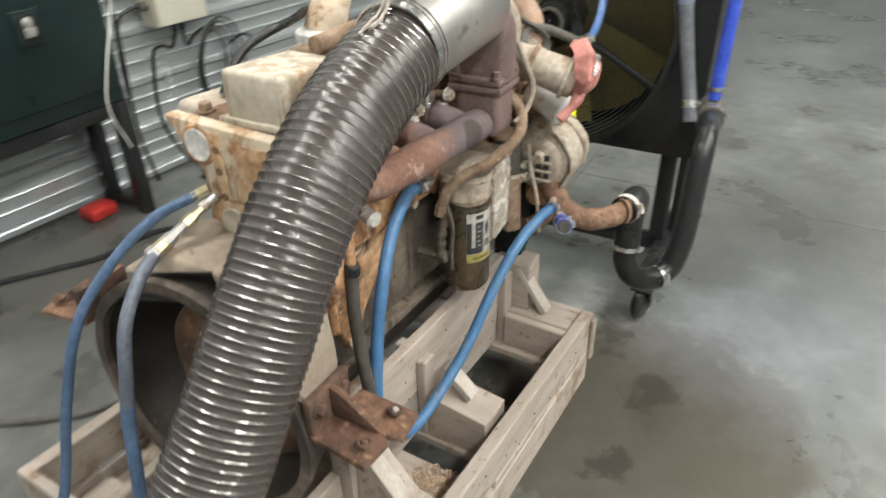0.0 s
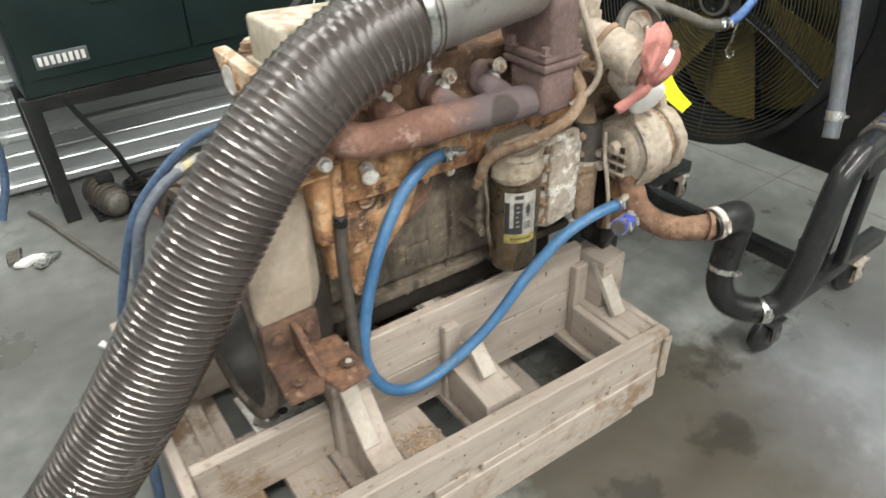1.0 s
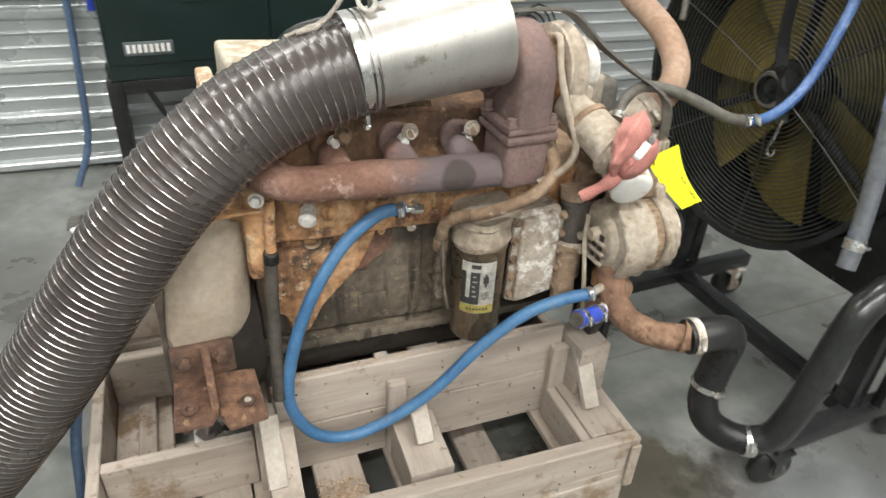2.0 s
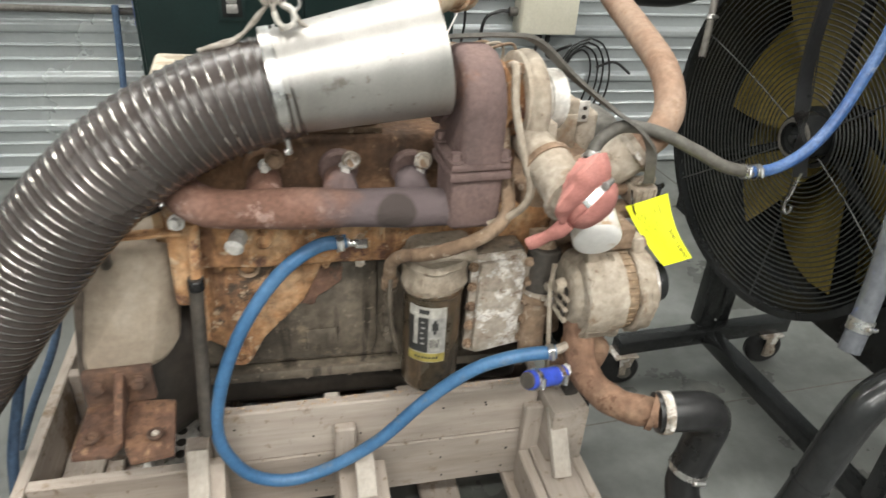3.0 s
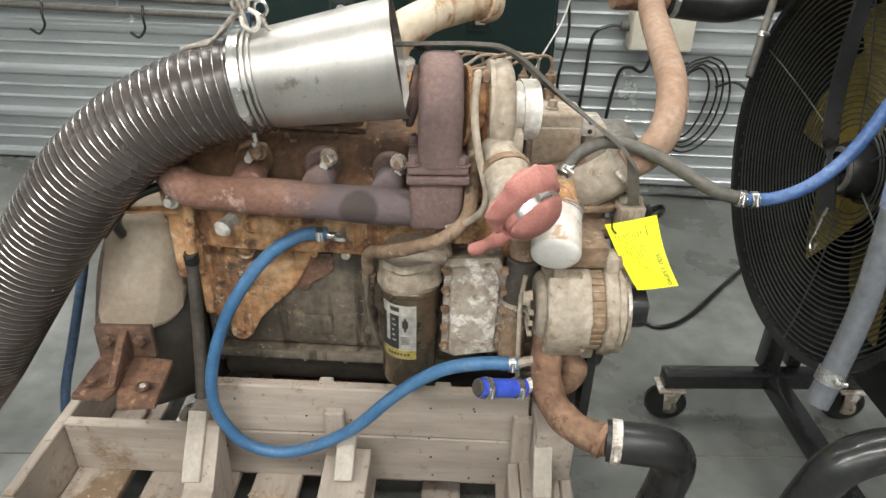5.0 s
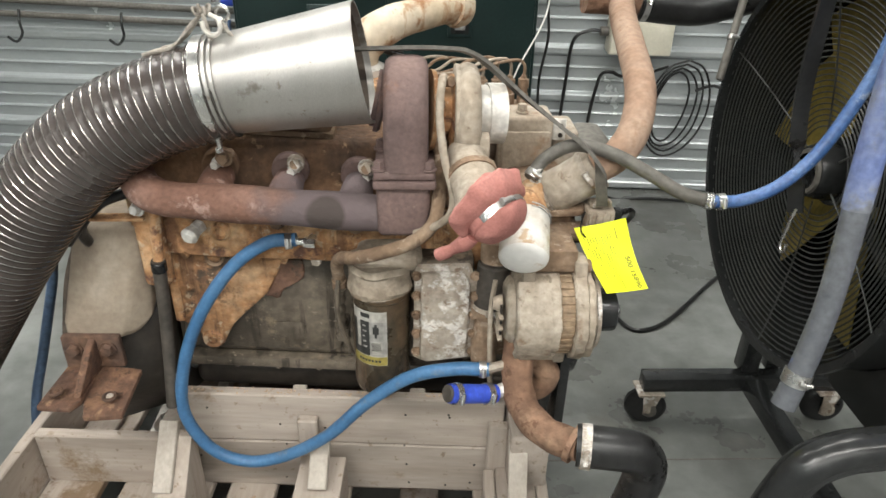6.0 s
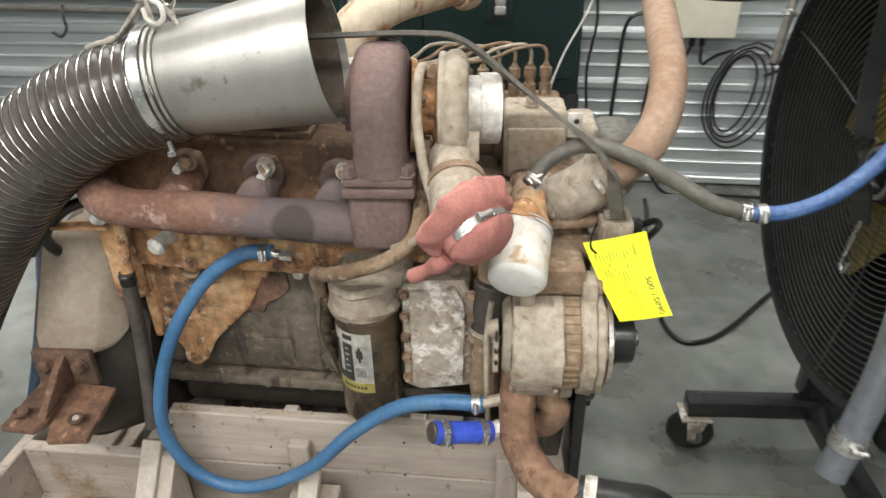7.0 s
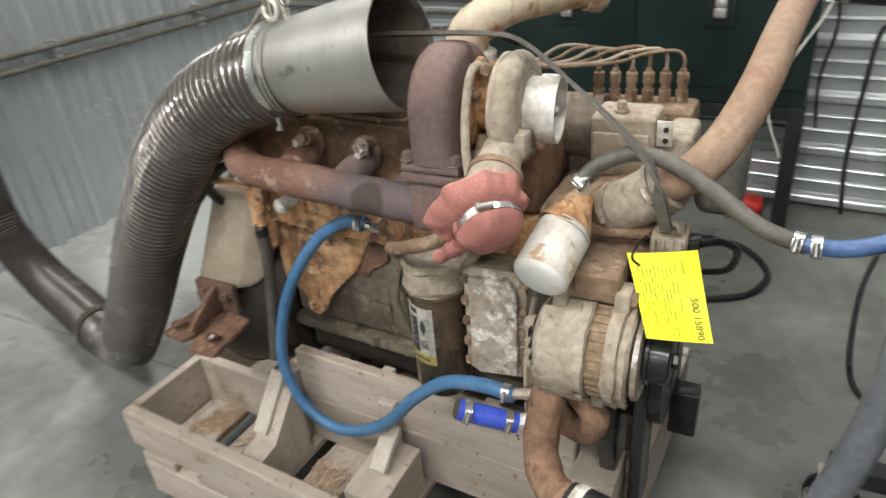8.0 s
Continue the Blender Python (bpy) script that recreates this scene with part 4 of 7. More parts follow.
    # tapered rear casting with its core plugs
    bm = plate([(-0.395, 0.085, 0.988), (-0.395, 0.338, 1.000), (-0.395, 0.300, 0.945), (-0.395, 0.270, 0.910), (-0.395, 0.266, 0.868), (-0.395, 0.085, 0.868)], -0.030, 0.006)
    part("rear_casting", bm, CREAM, e, "cream rear casting with rust runs")
    bm = plate([(-0.391, 0.080, 0.865), (-0.391, 0.268, 0.865), (-0.391, 0.262, 0.815), (-0.391, 0.250, 0.790), (-0.391, 0.205, 0.772), (-0.391, 0.120, 0.775), (-0.391, 0.080, 0.80)], -0.026, 0.005)
    part("rear_head_face", roughen(bm, 0.002, 30), AMBER, e, "amber rusted face below the seam")
    part("core_plug", lathe((-0.390, 0.222, 0.822), (-0.394, 0.222, 0.822), [(0, 0), (0, 0.030), (0.8, 0.029), (1, 0.026), (0.7, 0.024), (0.6, 0)], 28), CREAM_CLEAN, e)
    bm = plate([(-0.3955, 0.243, 0.985), (-0.3955, 0.232, 0.872), (-0.3955, 0.212, 0.872), (-0.3955, 0.220, 0.985)], 0.003, 0.001)
    part("cast_rib", roughen(bm, 0.002, 40), AMBER, e)
    bm = plate([(-0.3955, 0.180, 0.974), (-0.3955, 0.198, 0.872), (-0.3955, 0.095, 0.872), (-0.3955, 0.095, 0.974)], 0.0025, 0.001)
    part("cast_pad", roughen(bm, 0.002, 40), AMBER, e)
    for y, z, r in ((0.268, 0.958, 0.028), (0.166, 0.932, 0.016)):
        part("core_plug", lathe((-0.394, y, z), (-0.398, y, z), [(0, 0), (0, r * 1.0), (0.8, r * 0.98), (1, r * 0.9), (0.7, r * 0.8), (0.6, 0)], 28), PALE_ALLOY if r > 0.02 else AMBER, e, "pale round core plug" if r > 0.02 else "")
        part("rust_ring", lathe((-0.394, y, z), (-0.3965, y, z), [(0, r * 0.98), (0, r * 1.30), (1, r * 1.2), (1, r * 0.98)], 28), RUSTY, e)
    for y, z in ((0.225, 0.875), (0.228, 0.92), (0.226, 0.958), (0.12, 0.955)):
        part("bolt_hole", lathe((-0.398, y, z), (-0.4005, y, z), [(0, 0.0065), (1, 0.0065), (1, 0.0045), (0, 0.0)], 14), DARK_RUST, e)
    # rocker covers
    for k, (x0, x1) in enumerate(((-0.365, -0.20), (-0.185, -0.02))):
        bm = box(x0, x1, 0.103, 0.226, 0.985, 1.070, 0.010, SL, 3)
        box(x0 - 0.006, x1 + 0.006, 0.095, 0.236, 0.982, 0.994, 0.003, SL, bm=bm)
        part("rocker_cover", bm, CREAM_CLEAN if k == 0 else BROWN, e, "cream rocker cover" if k == 0 else "dirt-caked rocker cover")
        part("bolt", hexbolt((x0 + 0.02, 0.29, zs(x0, 0.986)), (0, 0, 1), 0.012, 0.012), BROWN, e)
    # intake side
    bm = box(-0.32, 0.20, 0.317, 0.40, 0.88, 0.985, 0.02, SL, 3)
    part("intake_manifold", bm, BEIGE, e)
    bm = box(0.235, 0.36, 0.06, 0.37, 0.52, 0.868, 0.012, 0, 3)
    part("gear_housing", roughen(bm, 0.007, 34, 5), BROWN, e, "dust-caked front gear housing")
    bm = box(0.30, 0.415, 0.03, 0.23, 0.70, 0.895, 0.02, 0, 3)
    for k in range(4):
        box(0.29, 0.425, 0.012, 0.05, 0.735 + 0.042 * k, 0.752 + 0.042 * k, 0.006, bm=bm)
    part("water_pump_housing", roughen(bm, 0.010, 30, 6), BROWN, e, "dust-caked water pump housing")


engine_core()


def head_fittings():
    e = ENGINE
    bm = rod((-0.258, 0.058, 0.822), (-0.264, 0.038, 0.820), 0.014, 6)
    lathe((-0.264, 0.038, 0.820), (-0.270, 0.018, 0.816), [(0, 0), (0, 0.013), (0.7, 0.016), (1, 0.010), (1, 0)], 16, bm)
    part("plug", bm, PALE_ALLOY, e, "pale pipe plug")
    part("bolt_boss", lathe((-0.222, 0.060, 0.812), (-0.222, 0.044, 0.812), [(0, 0), (0, 0.019), (0.7, 0.017), (1, 0.012), (0.6, 0.008), (0.6, 0)], 22), RUSTY, e)
    part("core_plug", lathe((-0.250, 0.090, 0.742), (-0.250, 0.078, 0.742), [(0, 0), (0, 0.020), (1, 0.018), (0.4, 0.014), (0.4, 0)], 22), BROWN, e)
    bm = rod((-0.058, 0.060, 0.799), (-0.058, 0.034, 0.799), 0.008, 6)
    rod((-0.090, 0.038, 0.802), (-0.070, 0.036, 0.800), 0.0075, 14, bm=bm)
    rod((-0.072, 0.036, 0.800), (-0.050, 0.034, 0.799), 0.0095, 6, bm=bm)
    part("hose_fitting", bm, BRIGHT, e, "bright hex hose fitting")
    bm = rod((-0.056, 0.115, 0.742), (-0.058, 0.066, 0.740), 0.010, 6)
    part("pipe_plug", bm, ALLOY, e)
    for x in (-0.345, -0.12, 0.02):
        part("bolt", hexbolt((x, 0.056, zs(x, 0.835)), (0, -1, 0), 0.011, 0.010), BROWN, e)
    for x, w in ((-0.300, 0.016), (-0.168, 0.012), (-0.118, 0.014), (0.035, 0.013)):
        z = zs(x, 0.757)
        bm = hull([(x - w, 0.066, z + 0.012), (x + w, 0.066, z + 0.012), (x - w, 0.100, z + 0.012), (x + w, 0.100, z + 0.012), (x - w * 0.35, 0.070, z - 0.020), (x + w * 0.35, 0.070, z - 0.020), (x - w * 0.4, 0.096, z - 0.016), (x + w * 0.4, 0.096, z - 0.016)], 0.003)
        part("lug", bm, RUSTY, e)
    # dipstick pipe dropping to the cradle
    part("breather_pipe", roughen(tube([(-0.327, 0.040, 0.86), (-0.331, 0.036, 0.80), (-0.334, 0.030, 0.755)], 0.0098, 0.006, 14), 0.002, 45), RUSTY, e)
    part("breather_tube", tube([(-0.334, 0.030, 0.765), (-0.340, 0.030, 0.66), (-0.346, 0.014, 0.54), (-0.351, -0.002, 0.450)], 0.0120, 0.01, 16), GREY_DARK, e, "dusty black breather tube")
    part("union", rod((-0.3345, 0.0305, 0.742), (-0.334, 0.030, 0.762), 0.0138, 18), RUBBER, e)
    # bracket strip behind the duct
    part("strap_iron", box(-0.455, -0.345, 0.03, 0.055, 0.842, 0.848, 0.002), RUSTY, e)


head_fittings()


def exhaust_manifold():
    e = ENGINE
    log = [(-0.345, 0.045, 0.928), (-0.325, 0.012, 0.916), (-0.285, -0.004, 0.904), (-0.20, -0.010, 0.900), (-0.10, -0.012, 0.894), (0.00, -0.014, 0.888), (0.06, -0.014, 0.884)]
    log += [(0.10, -0.014, 0.879), (0.135, -0.012, 0.879)]
    part("exhaust_manifold", tube(log, 0.03, 0.012, 26, radius=lambda s, i: 0.0290 + 0.0025 * min(1.0, s * 3) + 0.0012 * math.sin(19 * s)), LOG, e, "scaled exhaust manifold graded from rust to purple-grey")
    # runners to the ports, each with two bolts
    for k, x in enumerate((-0.225, -0.105, 0.015)):
        z = 0.930 - 0.008 * k
        bm = tube([(x + 0.006, -0.006, 0.886 - 0.005 * k), (x + 0.010, 0.016, 0.900 - 0.006 * k), (x + 0.012, 0.046, z - 0.018), (x + 0.014, 0.075, z - 0.014)], 0.027, 0.008, 20, radius=lambda s, i: 0.034 - 0.009 * s)
        part("port_runner", bm, LOG, e)
        bm = lathe((x + 0.014, 0.086, z), (x + 0.014, 0.068, z), [(0, 0), (0, 0.033), (0.8, 0.032), (1, 0.028), (1, 0)], 28)
        part("port_flange", bm, DARK_RUST if k < 1 else HEAT, e)
        part("bolt", hexbolt((x + 0.017 + 0.006 * k, 0.056 + 0.006 * k, z + 0.014 - 0.006 * k), (-0.1, -1, 0.1), 0.0082, 0.018), PALE_ALLOY, e, "pale worn bolt head")
        part("stud", rod((x + 0.032, 0.080, z + 0.022), (x + 0.030, 0.034, z + 0.028), 0.009, 12), BROWN, e)
        part("stud_nut", hexbolt((x + 0.0305, 0.046, z + 0.0265), (-0.1, -1, 0.1), 0.0115, 0.010), ALLOY if k else BROWN, e)
    part("bolt", hexbolt((-0.349, 0.030, 0.868), (-0.3, -1, 0.2), 0.010, 0.012), PALE_ALLOY, e)
    # neck under the turbocharger
    bm = box(0.066, 0.153, -0.052, 0.040, 0.857, 0.950, 0.012, 0, 3)
    part("riser", bm, HEAT, e)
    bm = box(0.061, 0.162, -0.060, 0.055, 0.946, 0.960, 0.004)
    part("lower_flange", bm, HEAT, e)
    bm = box(0.063, 0.160, -0.058, 0.053, 0.962, 0.976, 0.004)
    part("upper_flange", bm, HEAT, e)
    for x in (0.072, 0.151):
        part("bolt", hexbolt((x, -0.048, 0.977), (0, 0, 1), 0.009, 0.012), HEAT, e)
        part("bolt", hexbolt((x, 0.042, 0.977), (0, 0, 1), 0.010, 0.014), HEAT, e)


exhaust_manifold()


def turbo():
    e = ENGINE
    c = Vector((0.114, 0.030, 1.045))
    # the scroll runs straight down into the foot: one D-shaped outline, rounded over
    outline = [(c.y - 0.090 * math.cos(radians(a)), c.z + 0.090 * math.sin(radians(a))) for a in range(0, 181, 6)] + [(0.080, 0.975), (-0.060, 0.975)]
    hw = 0.035
    bm = bmesh.new()
    rows = []
    for q, w in ((0.80, -hw), (0.90, -hw * 0.93), (0.97, -hw * 0.72), (1.0, -hw * 0.4), (1.0, hw * 0.4), (0.97, hw * 0.72), (0.90, hw * 0.93), (0.80, hw)):
        rows.append([bm.verts.new((c.x + w, c.y + (y - c.y) * (q if y < 0.1 else q), c.z + (z - c.z) * (q if z > c.z else 1))) for y, z in outline])
    m_ = len(outline)
    for p, q in zip(rows, rows[1:]):
        for j in range(m_):
            bm.faces.new((p[j], p[(j + 1) % m_], q[(j + 1) % m_], q[j]))
    bm.faces.new(rows[0])
    bm.faces.new(rows[-1])
    part("turbine_housing", bm, HEAT, e, "purple-brown turbine housing")
    bm = lathe((0.080, 0.045, 1.060), (0.062, 0.045, 1.064), [(0, 0.050), (0.2, 0.054), (0.6, 0.054), (0.65, 0.046), (1, 0.046), (1, 0.040), (0, 0.040)], 32)
    part("turbine_outlet", bm, HEAT, e)
    # bearing housing
    bm = lathe((0.150, 0.04, 1.045), (0.192, 0.045, 1.042), [(0, 0), (0, 0.066), (0.18, 0.064), (0.25, 0.040), (0.75, 0.040), (0.82, 0.060), (1, 0.060), (1, 0)], 32)
    part("bearing_housing", bm, RUSTY, e, "rusted bearing housing")
    for a in range(5):
        u = 0.5 + a * 1.05
        p = Vector((0.166, 0.042 - 0.052 * math.cos(u), 1.044 + 0.052 * math.sin(u)))
        part("bolt", hexbolt(p, (1, 0, 0), 0.007, 0.008), BROWN, e)
    part("v_band_nut", rod((0.168, 0.02, 1.098), (0.185, 0.0, 1.104), 0.009, 6), BROWN, e)
    # compressor scroll: a fat ring growing round to its outlet
    cc = Vector((0.213, 0.050, 1.040))
    bm = lathe(cc - Vector((0.022, 0, 0)), cc + Vector((0.018, 0, 0)), [(0, 0), (0, 0.074), (0.05, 0.077), (0.22, 0.077), (0.27, 0.062), (0.85, 0.060), (1, 0.048), (1, 0)], 40)
    N = 30
    pts = []
    for k in range(N + 1):
        u = radians(-110 + 300 * k / N)
        rr = 0.058 + 0.010 * k / N
        pts.append(cc + Vector((0, -rr * math.sin(u) * 1.0, rr * math.cos(u))))
    tube([tuple(p) for p in pts[::3]], 0.024, 0.012, 16, radius=lambda s, i: 0.0165 + 0.007 * s, bm=bm)
    part("compressor_housing", bm, BEIGE, e, "dusty beige compressor scroll")
    bm = pipe_end((0.228, 0.056, 1.036), (0.250, 0.058, 1.035), 0.046, 0.005)
    pipe_end((0.246, 0.058, 1.035), (0.274, 0.061, 1.034), 0.050, 0.0035, bm=bm)
    lathe((0.24, 0.064, 1.031), (0.242, 0.064, 1.031), [(0, 0.048), (0, 0), (1, 0), (1, 0.048)], 28, bm)
    part("compressor_inlet", bm, PALE_ALLOY, e, "pale alloy air inlet")
    lathe_bm = lathe((0.245, 0.064, 1.031), (0.270, 0.066, 1.030), [(0, 0.0), (0, 0.018), (0.6, 0.014), (1, 0.004), (1, 0)], 18)
    part("compressor_wheel", lathe_bm, ALLOY, e)
    part("square_boss", box(0.222, 0.248, -0.020, 0.012, 0.985, 1.02, 0.003), BEIGE, e)
    # outlet towards the rag, with its band
    bm = lathe((0.208, -0.005, 0.990), (0.236, -0.165, 0.938), [(0, 0), (0, 0.030), (0.25, 0.033), (0.34, 0.037), (0.44, 0.0375), (0.46, 0.036), (0.70, 0.0385), (0.78, 0.0395), (0.79, 0.046), (0.83, 0.046), (0.84, 0.039), (0.93, 0.037), (0.93, 0)], 32)
    part("compressor_outlet", bm, BEIGE, e, "dusty outlet pipe")
    part("band", lathe((0.2170, -0.056, 0.974), (0.2188, -0.066, 0.970), [(0, 0.036), (0, 0.0400), (1, 0.0400), (1, 0.036)], 30), BROWN, e)
    # oil lines
    part("oil_feed_line", tube([(0.176, 0.03, 1.10), (0.170, -0.010, 1.108), (0.166, -0.032, 1.06), (0.174, -0.058, 1.00), (0.188, -0.076, 0.945), (0.183, -0.078, 0.912), (0.160, -0.076, 0.891), (0.128, -0.066, 0.872)], 0.0065, 0.008, 12), BEIGE, e, "thin dusty oil feed line")
    part("oil_drain_pipe", tube([(-0.011, 0.032, 0.722), (-0.012, 0.016, 0.764), (0.000, -0.014, 0.796), (0.028, -0.054, 0.820), (0.072, -0.078, 0.843), (0.125, -0.082, 0.866), (0.160, -0.062, 0.893), (0.168, -0.02, 0.935), (0.170, 0.02, 1.0)], 0.0115, 0.008, 14), BROWN, e, "brown oil drain pipe")
    part("pipe_union", rod((-0.011, 0.030, 0.726), (-0.011, 0.036, 0.702), 0.0145, 8), BROWN, e)
    part("drain_pipe", tube([(-0.010, 0.024, 0.71), (-0.013, 0.032, 0.66), (-0.012, 0.036, 0.60)], 0.009, 0.006, 12, radius=lambda s, i: 0.008 + 0.003 * (i % 4 < 2)), OILY, e)


turbo()


def filters():
    e = ENGINE
    a = (0.065, 0.014)
    bm = lathe((*a, 0.492), (*a, 0.728), [(0, 0), (0, 0.030), (0.02, 0.043), (0.06, 0.051), (0.10, 0.053), (0.93, 0.053), (0.945, 0.056), (0.975, 0.056), (1, 0.05), (1, 0)], 44)
    f = part("oil_filter", bm, FILTER, e, "black spin-on oil filter with a printed label")

    def wrap(name, z0, z1, a0, a1, mat, r=0.0536, parent=f):
        b = bmesh.new()
        rows = []
        for k in range(15):
            u = radians(a0 + (a1 - a0) * k / 14)
            o = Vector((math.sin(u), -math.cos(u), 0))
            rows.append([b.verts.new(Vector((*a, z)) + o * q) for z, q in ((z0, r), (z1, r), (z1, r - 0.0015), (z0, r - 0.0015))])
        for p, q in zip(rows, rows[1:]):
            for j in range(4):
                b.faces.new((p[j], p[(j + 1) % 4], q[(j + 1) % 4], q[j]))
        b.faces.new(rows[0])
        b.faces.new(rows[-1])
        return part(name, b, mat, parent)

    wrap("label", 0.5780, 0.6980, -62, 14, LABEL_PALE)
    wrap("label_band", 0.6000, 0.6760, -61.5, -21, LABEL_DARK, 0.0540)
    wrap("label_band", 0.5790, 0.5980, -61.5, 13.5, LABEL_GOLD, 0.0540)
    wrap("label_patch", 0.6000, 0.6760, -20.5, 13, LABEL_GREY, 0.0540)
    wrap("bar", 0.6840, 0.6930, -40, -20, LABEL_DARK, 0.0540)
    wrap("label_patch", 0.6040, 0.6340, -17, 4, LABEL_PALE, 0.0543)
    for k in range(9):
        wrap("bar", 0.6120, 0.6310, -16 + 2.1 * k, -15.1 + 2.1 * k, LABEL_DARK, 0.0546)
    wrap("bar", 0.6500, 0.6660, -14, -2, LABEL_DARK, 0.0543)
    wrap("bar", 0.6420, 0.6500, -10.5, -5.5, LABEL_DARK, 0.0543)
    wrap("bar", 0.6660, 0.6720, -10.5, -5.5, LABEL_DARK, 0.0543)
    for k in range(5):
        wrap("bar", 0.6160 + 0.0115 * k, 0.6375 + 0.0115 * k, -50 + 2 * (k % 2), -41 - (k % 2), LABEL_PALE, 0.0543)
        wrap("bar", 0.6180 + 0.0115 * k, 0.6210 + 0.0115 * k, -36, -27 - 2 * (k % 3), LABEL_GREY, 0.0543)
    for k in range(7):
        wrap("bar", 0.5860, 0.5910, -46 + 7 * k, -41.5 + 7 * k, LABEL_DARK, 0.0543)
    # filter head, caked with dirt
    bm = lathe((*a, 0.718), (0.065, 0.016, 0.782), [(0, 0), (0, 0.054), (0.2, 0.059), (0.35, 0.056), (0.7, 0.057), (0.8, 0.061), (1, 0.058), (1, 0)], 40)
    box(0.022, 0.140, 0.000, 0.115, 0.748, 0.796, 0.016, 0, 3, bm=bm)
    box(0.020, 0.134, -0.022, 0.05, 0.772, 0.792, 0.008, 0, 3, bm=bm)
    part("filter_head", roughen(bm, 0.006, 26), BEIGE, e, "dirt-caked filter head")
    # oil cooler cover: a flange with its ring of bolts round a raised middle
    bm = plate([(0.128, 0.004, 0.775), (0.124, 0.006, 0.572), (0.150, 0.006, 0.560), (0.236, 0.006, 0.572), (0.242, 0.004, 0.745), (0.225, 0.004, 0.778)], 0.012, 0.003)
    part("cooler_flange", roughen(bm, 0.0015, 40), ALLOY, e, "oxidised alloy oil cooler flange")
    bm = plate([(0.140, -0.007, 0.768), (0.138, -0.006, 0.580), (0.152, -0.006, 0.570), (0.224, -0.006, 0.582), (0.228, -0.007, 0.742), (0.216, -0.007, 0.770)], 0.014, 0.006)
    part("cooler_cover", roughen(bm, 0.0022, 46), ALLOY, e, "oxidised alloy oil cooler cover")
    part("cooler_body", box(0.130, 0.236, 0.007, 0.112, 0.575, 0.775, 0.01), OILY, e)
    for k in range(5):
        for x in (0.131, 0.236):
            z = 0.588 + 0.042 * k
            part("bolt", hexbolt((x, -0.007, z), (0, -1, 0), 0.0072, 0.008), BROWN, e)
    # hard pipes forward of it
    part("coolant_pipe", tube([(0.272, 0.03, 0.80), (0.270, 0.005, 0.74), (0.264, -0.005, 0.66), (0.258, -0.010, 0.60), (0.262, -0.012, 0.55)], 0.025, 0.01, 18), BROWN, e)
    part("pipe_sleeve", rod((0.2705, 0.006, 0.775), (0.2645, -0.004, 0.675), 0.030, 20), GREY_DARK, e, "dusty black rubber sleeve")
    part("clamp", clamp(None, (0.2655, -0.0025, 0.687), (0.06, 0.1, 0.7), 0.0302, 0.005), ALLOY, e)
    part("bead_ring", lathe((0.2655, -0.003, 0.685), (0.2645, -0.004, 0.672), [(0, 0.026), (0, 0.034), (1, 0.034), (1, 0.026)], 24), BROWN, e)
    part("sensor_wire", tube([(0.268, -0.045, 0.77), (0.262, -0.055, 0.72), (0.262, -0.075, 0.64), (0.266, -0.085, 0.55)], 0.0045, 0.01, 8), BEIGE, e)
    part("sensor_wire", tube([(-0.012, 0.02, 0.73), (-0.016, 0.005, 0.68), (-0.008, 0.012, 0.62), (0.008, 0.02, 0.56)], 0.0045, 0.01, 8), OILY, e)
    bm = rod((-0.012, 0.09, 0.60), (-0.010, 0.035, 0.60), 0.011, 6)
    rod((-0.010, 0.040, 0.60), (-0.010, 0.022, 0.60), 0.014, 6, bm=bm)
    part("drain_cock", bm, OILY, e)
    # white fuel filter leaning by the water pump
    bm = lathe((0.314, -0.028, 0.894), (0.300, -0.119, 0.852), [(0, 0), (0, 0.030), (0.06, 0.036), (0.14, 0.0395), (0.90, 0.0405), (0.93, 0.0400), (0.93, 0)], 40)
    ff = part("fuel_filter", bm, GRUBBY_WHITE, e, "dirty white spin-on fuel filter")
    bm = lathe((0.314, -0.028, 0.894), (0.300, -0.119, 0.852), [(0.925, 0.0), (0.925, 0.0400), (0.96, 0.0385), (0.99, 0.034), (1.005, 0.030), (1.008, 0.0)], 40)
    part("can_end", bm, WHITE, ff, "clean white can end")
    part("filter_cap", roughen(lathe((0.326, 0.004, 0.930), (0.313, -0.034, 0.896), [(0, 0), (0, 0.016), (0.4, 0.024), (1, 0.0385), (1, 0)], 28), 0.002, 50), RUSTY, e, "rusted filter base")
    for k in range(2):
        b = lathe(Vector((0.3118, -0.043, 0.8916)).lerp(Vector((0.3040, -0.096, 0.869)), 0.12 * k), Vector((0.3118, -0.043, 0.8916)).lerp(Vector((0.3040, -0.096, 0.869)), 0.12 * k + 0.022), [(0, 0.0392), (0, 0.0409), (1, 0.0410), (1, 0.0392)], 60)
        bmesh.ops.delete(b, geom=[v for v in b.verts if not (v.co.x > 0.312 and v.co.z > 0.885)], context="VERTS")
        part("bar", b, FAINT_PRINT, ff)
    part("elbow_fitting", rod((0.327, -0.006, 0.965), (0.327, 0.0, 0.925), 0.011, 6), PALE_ALLOY, e)


filters()


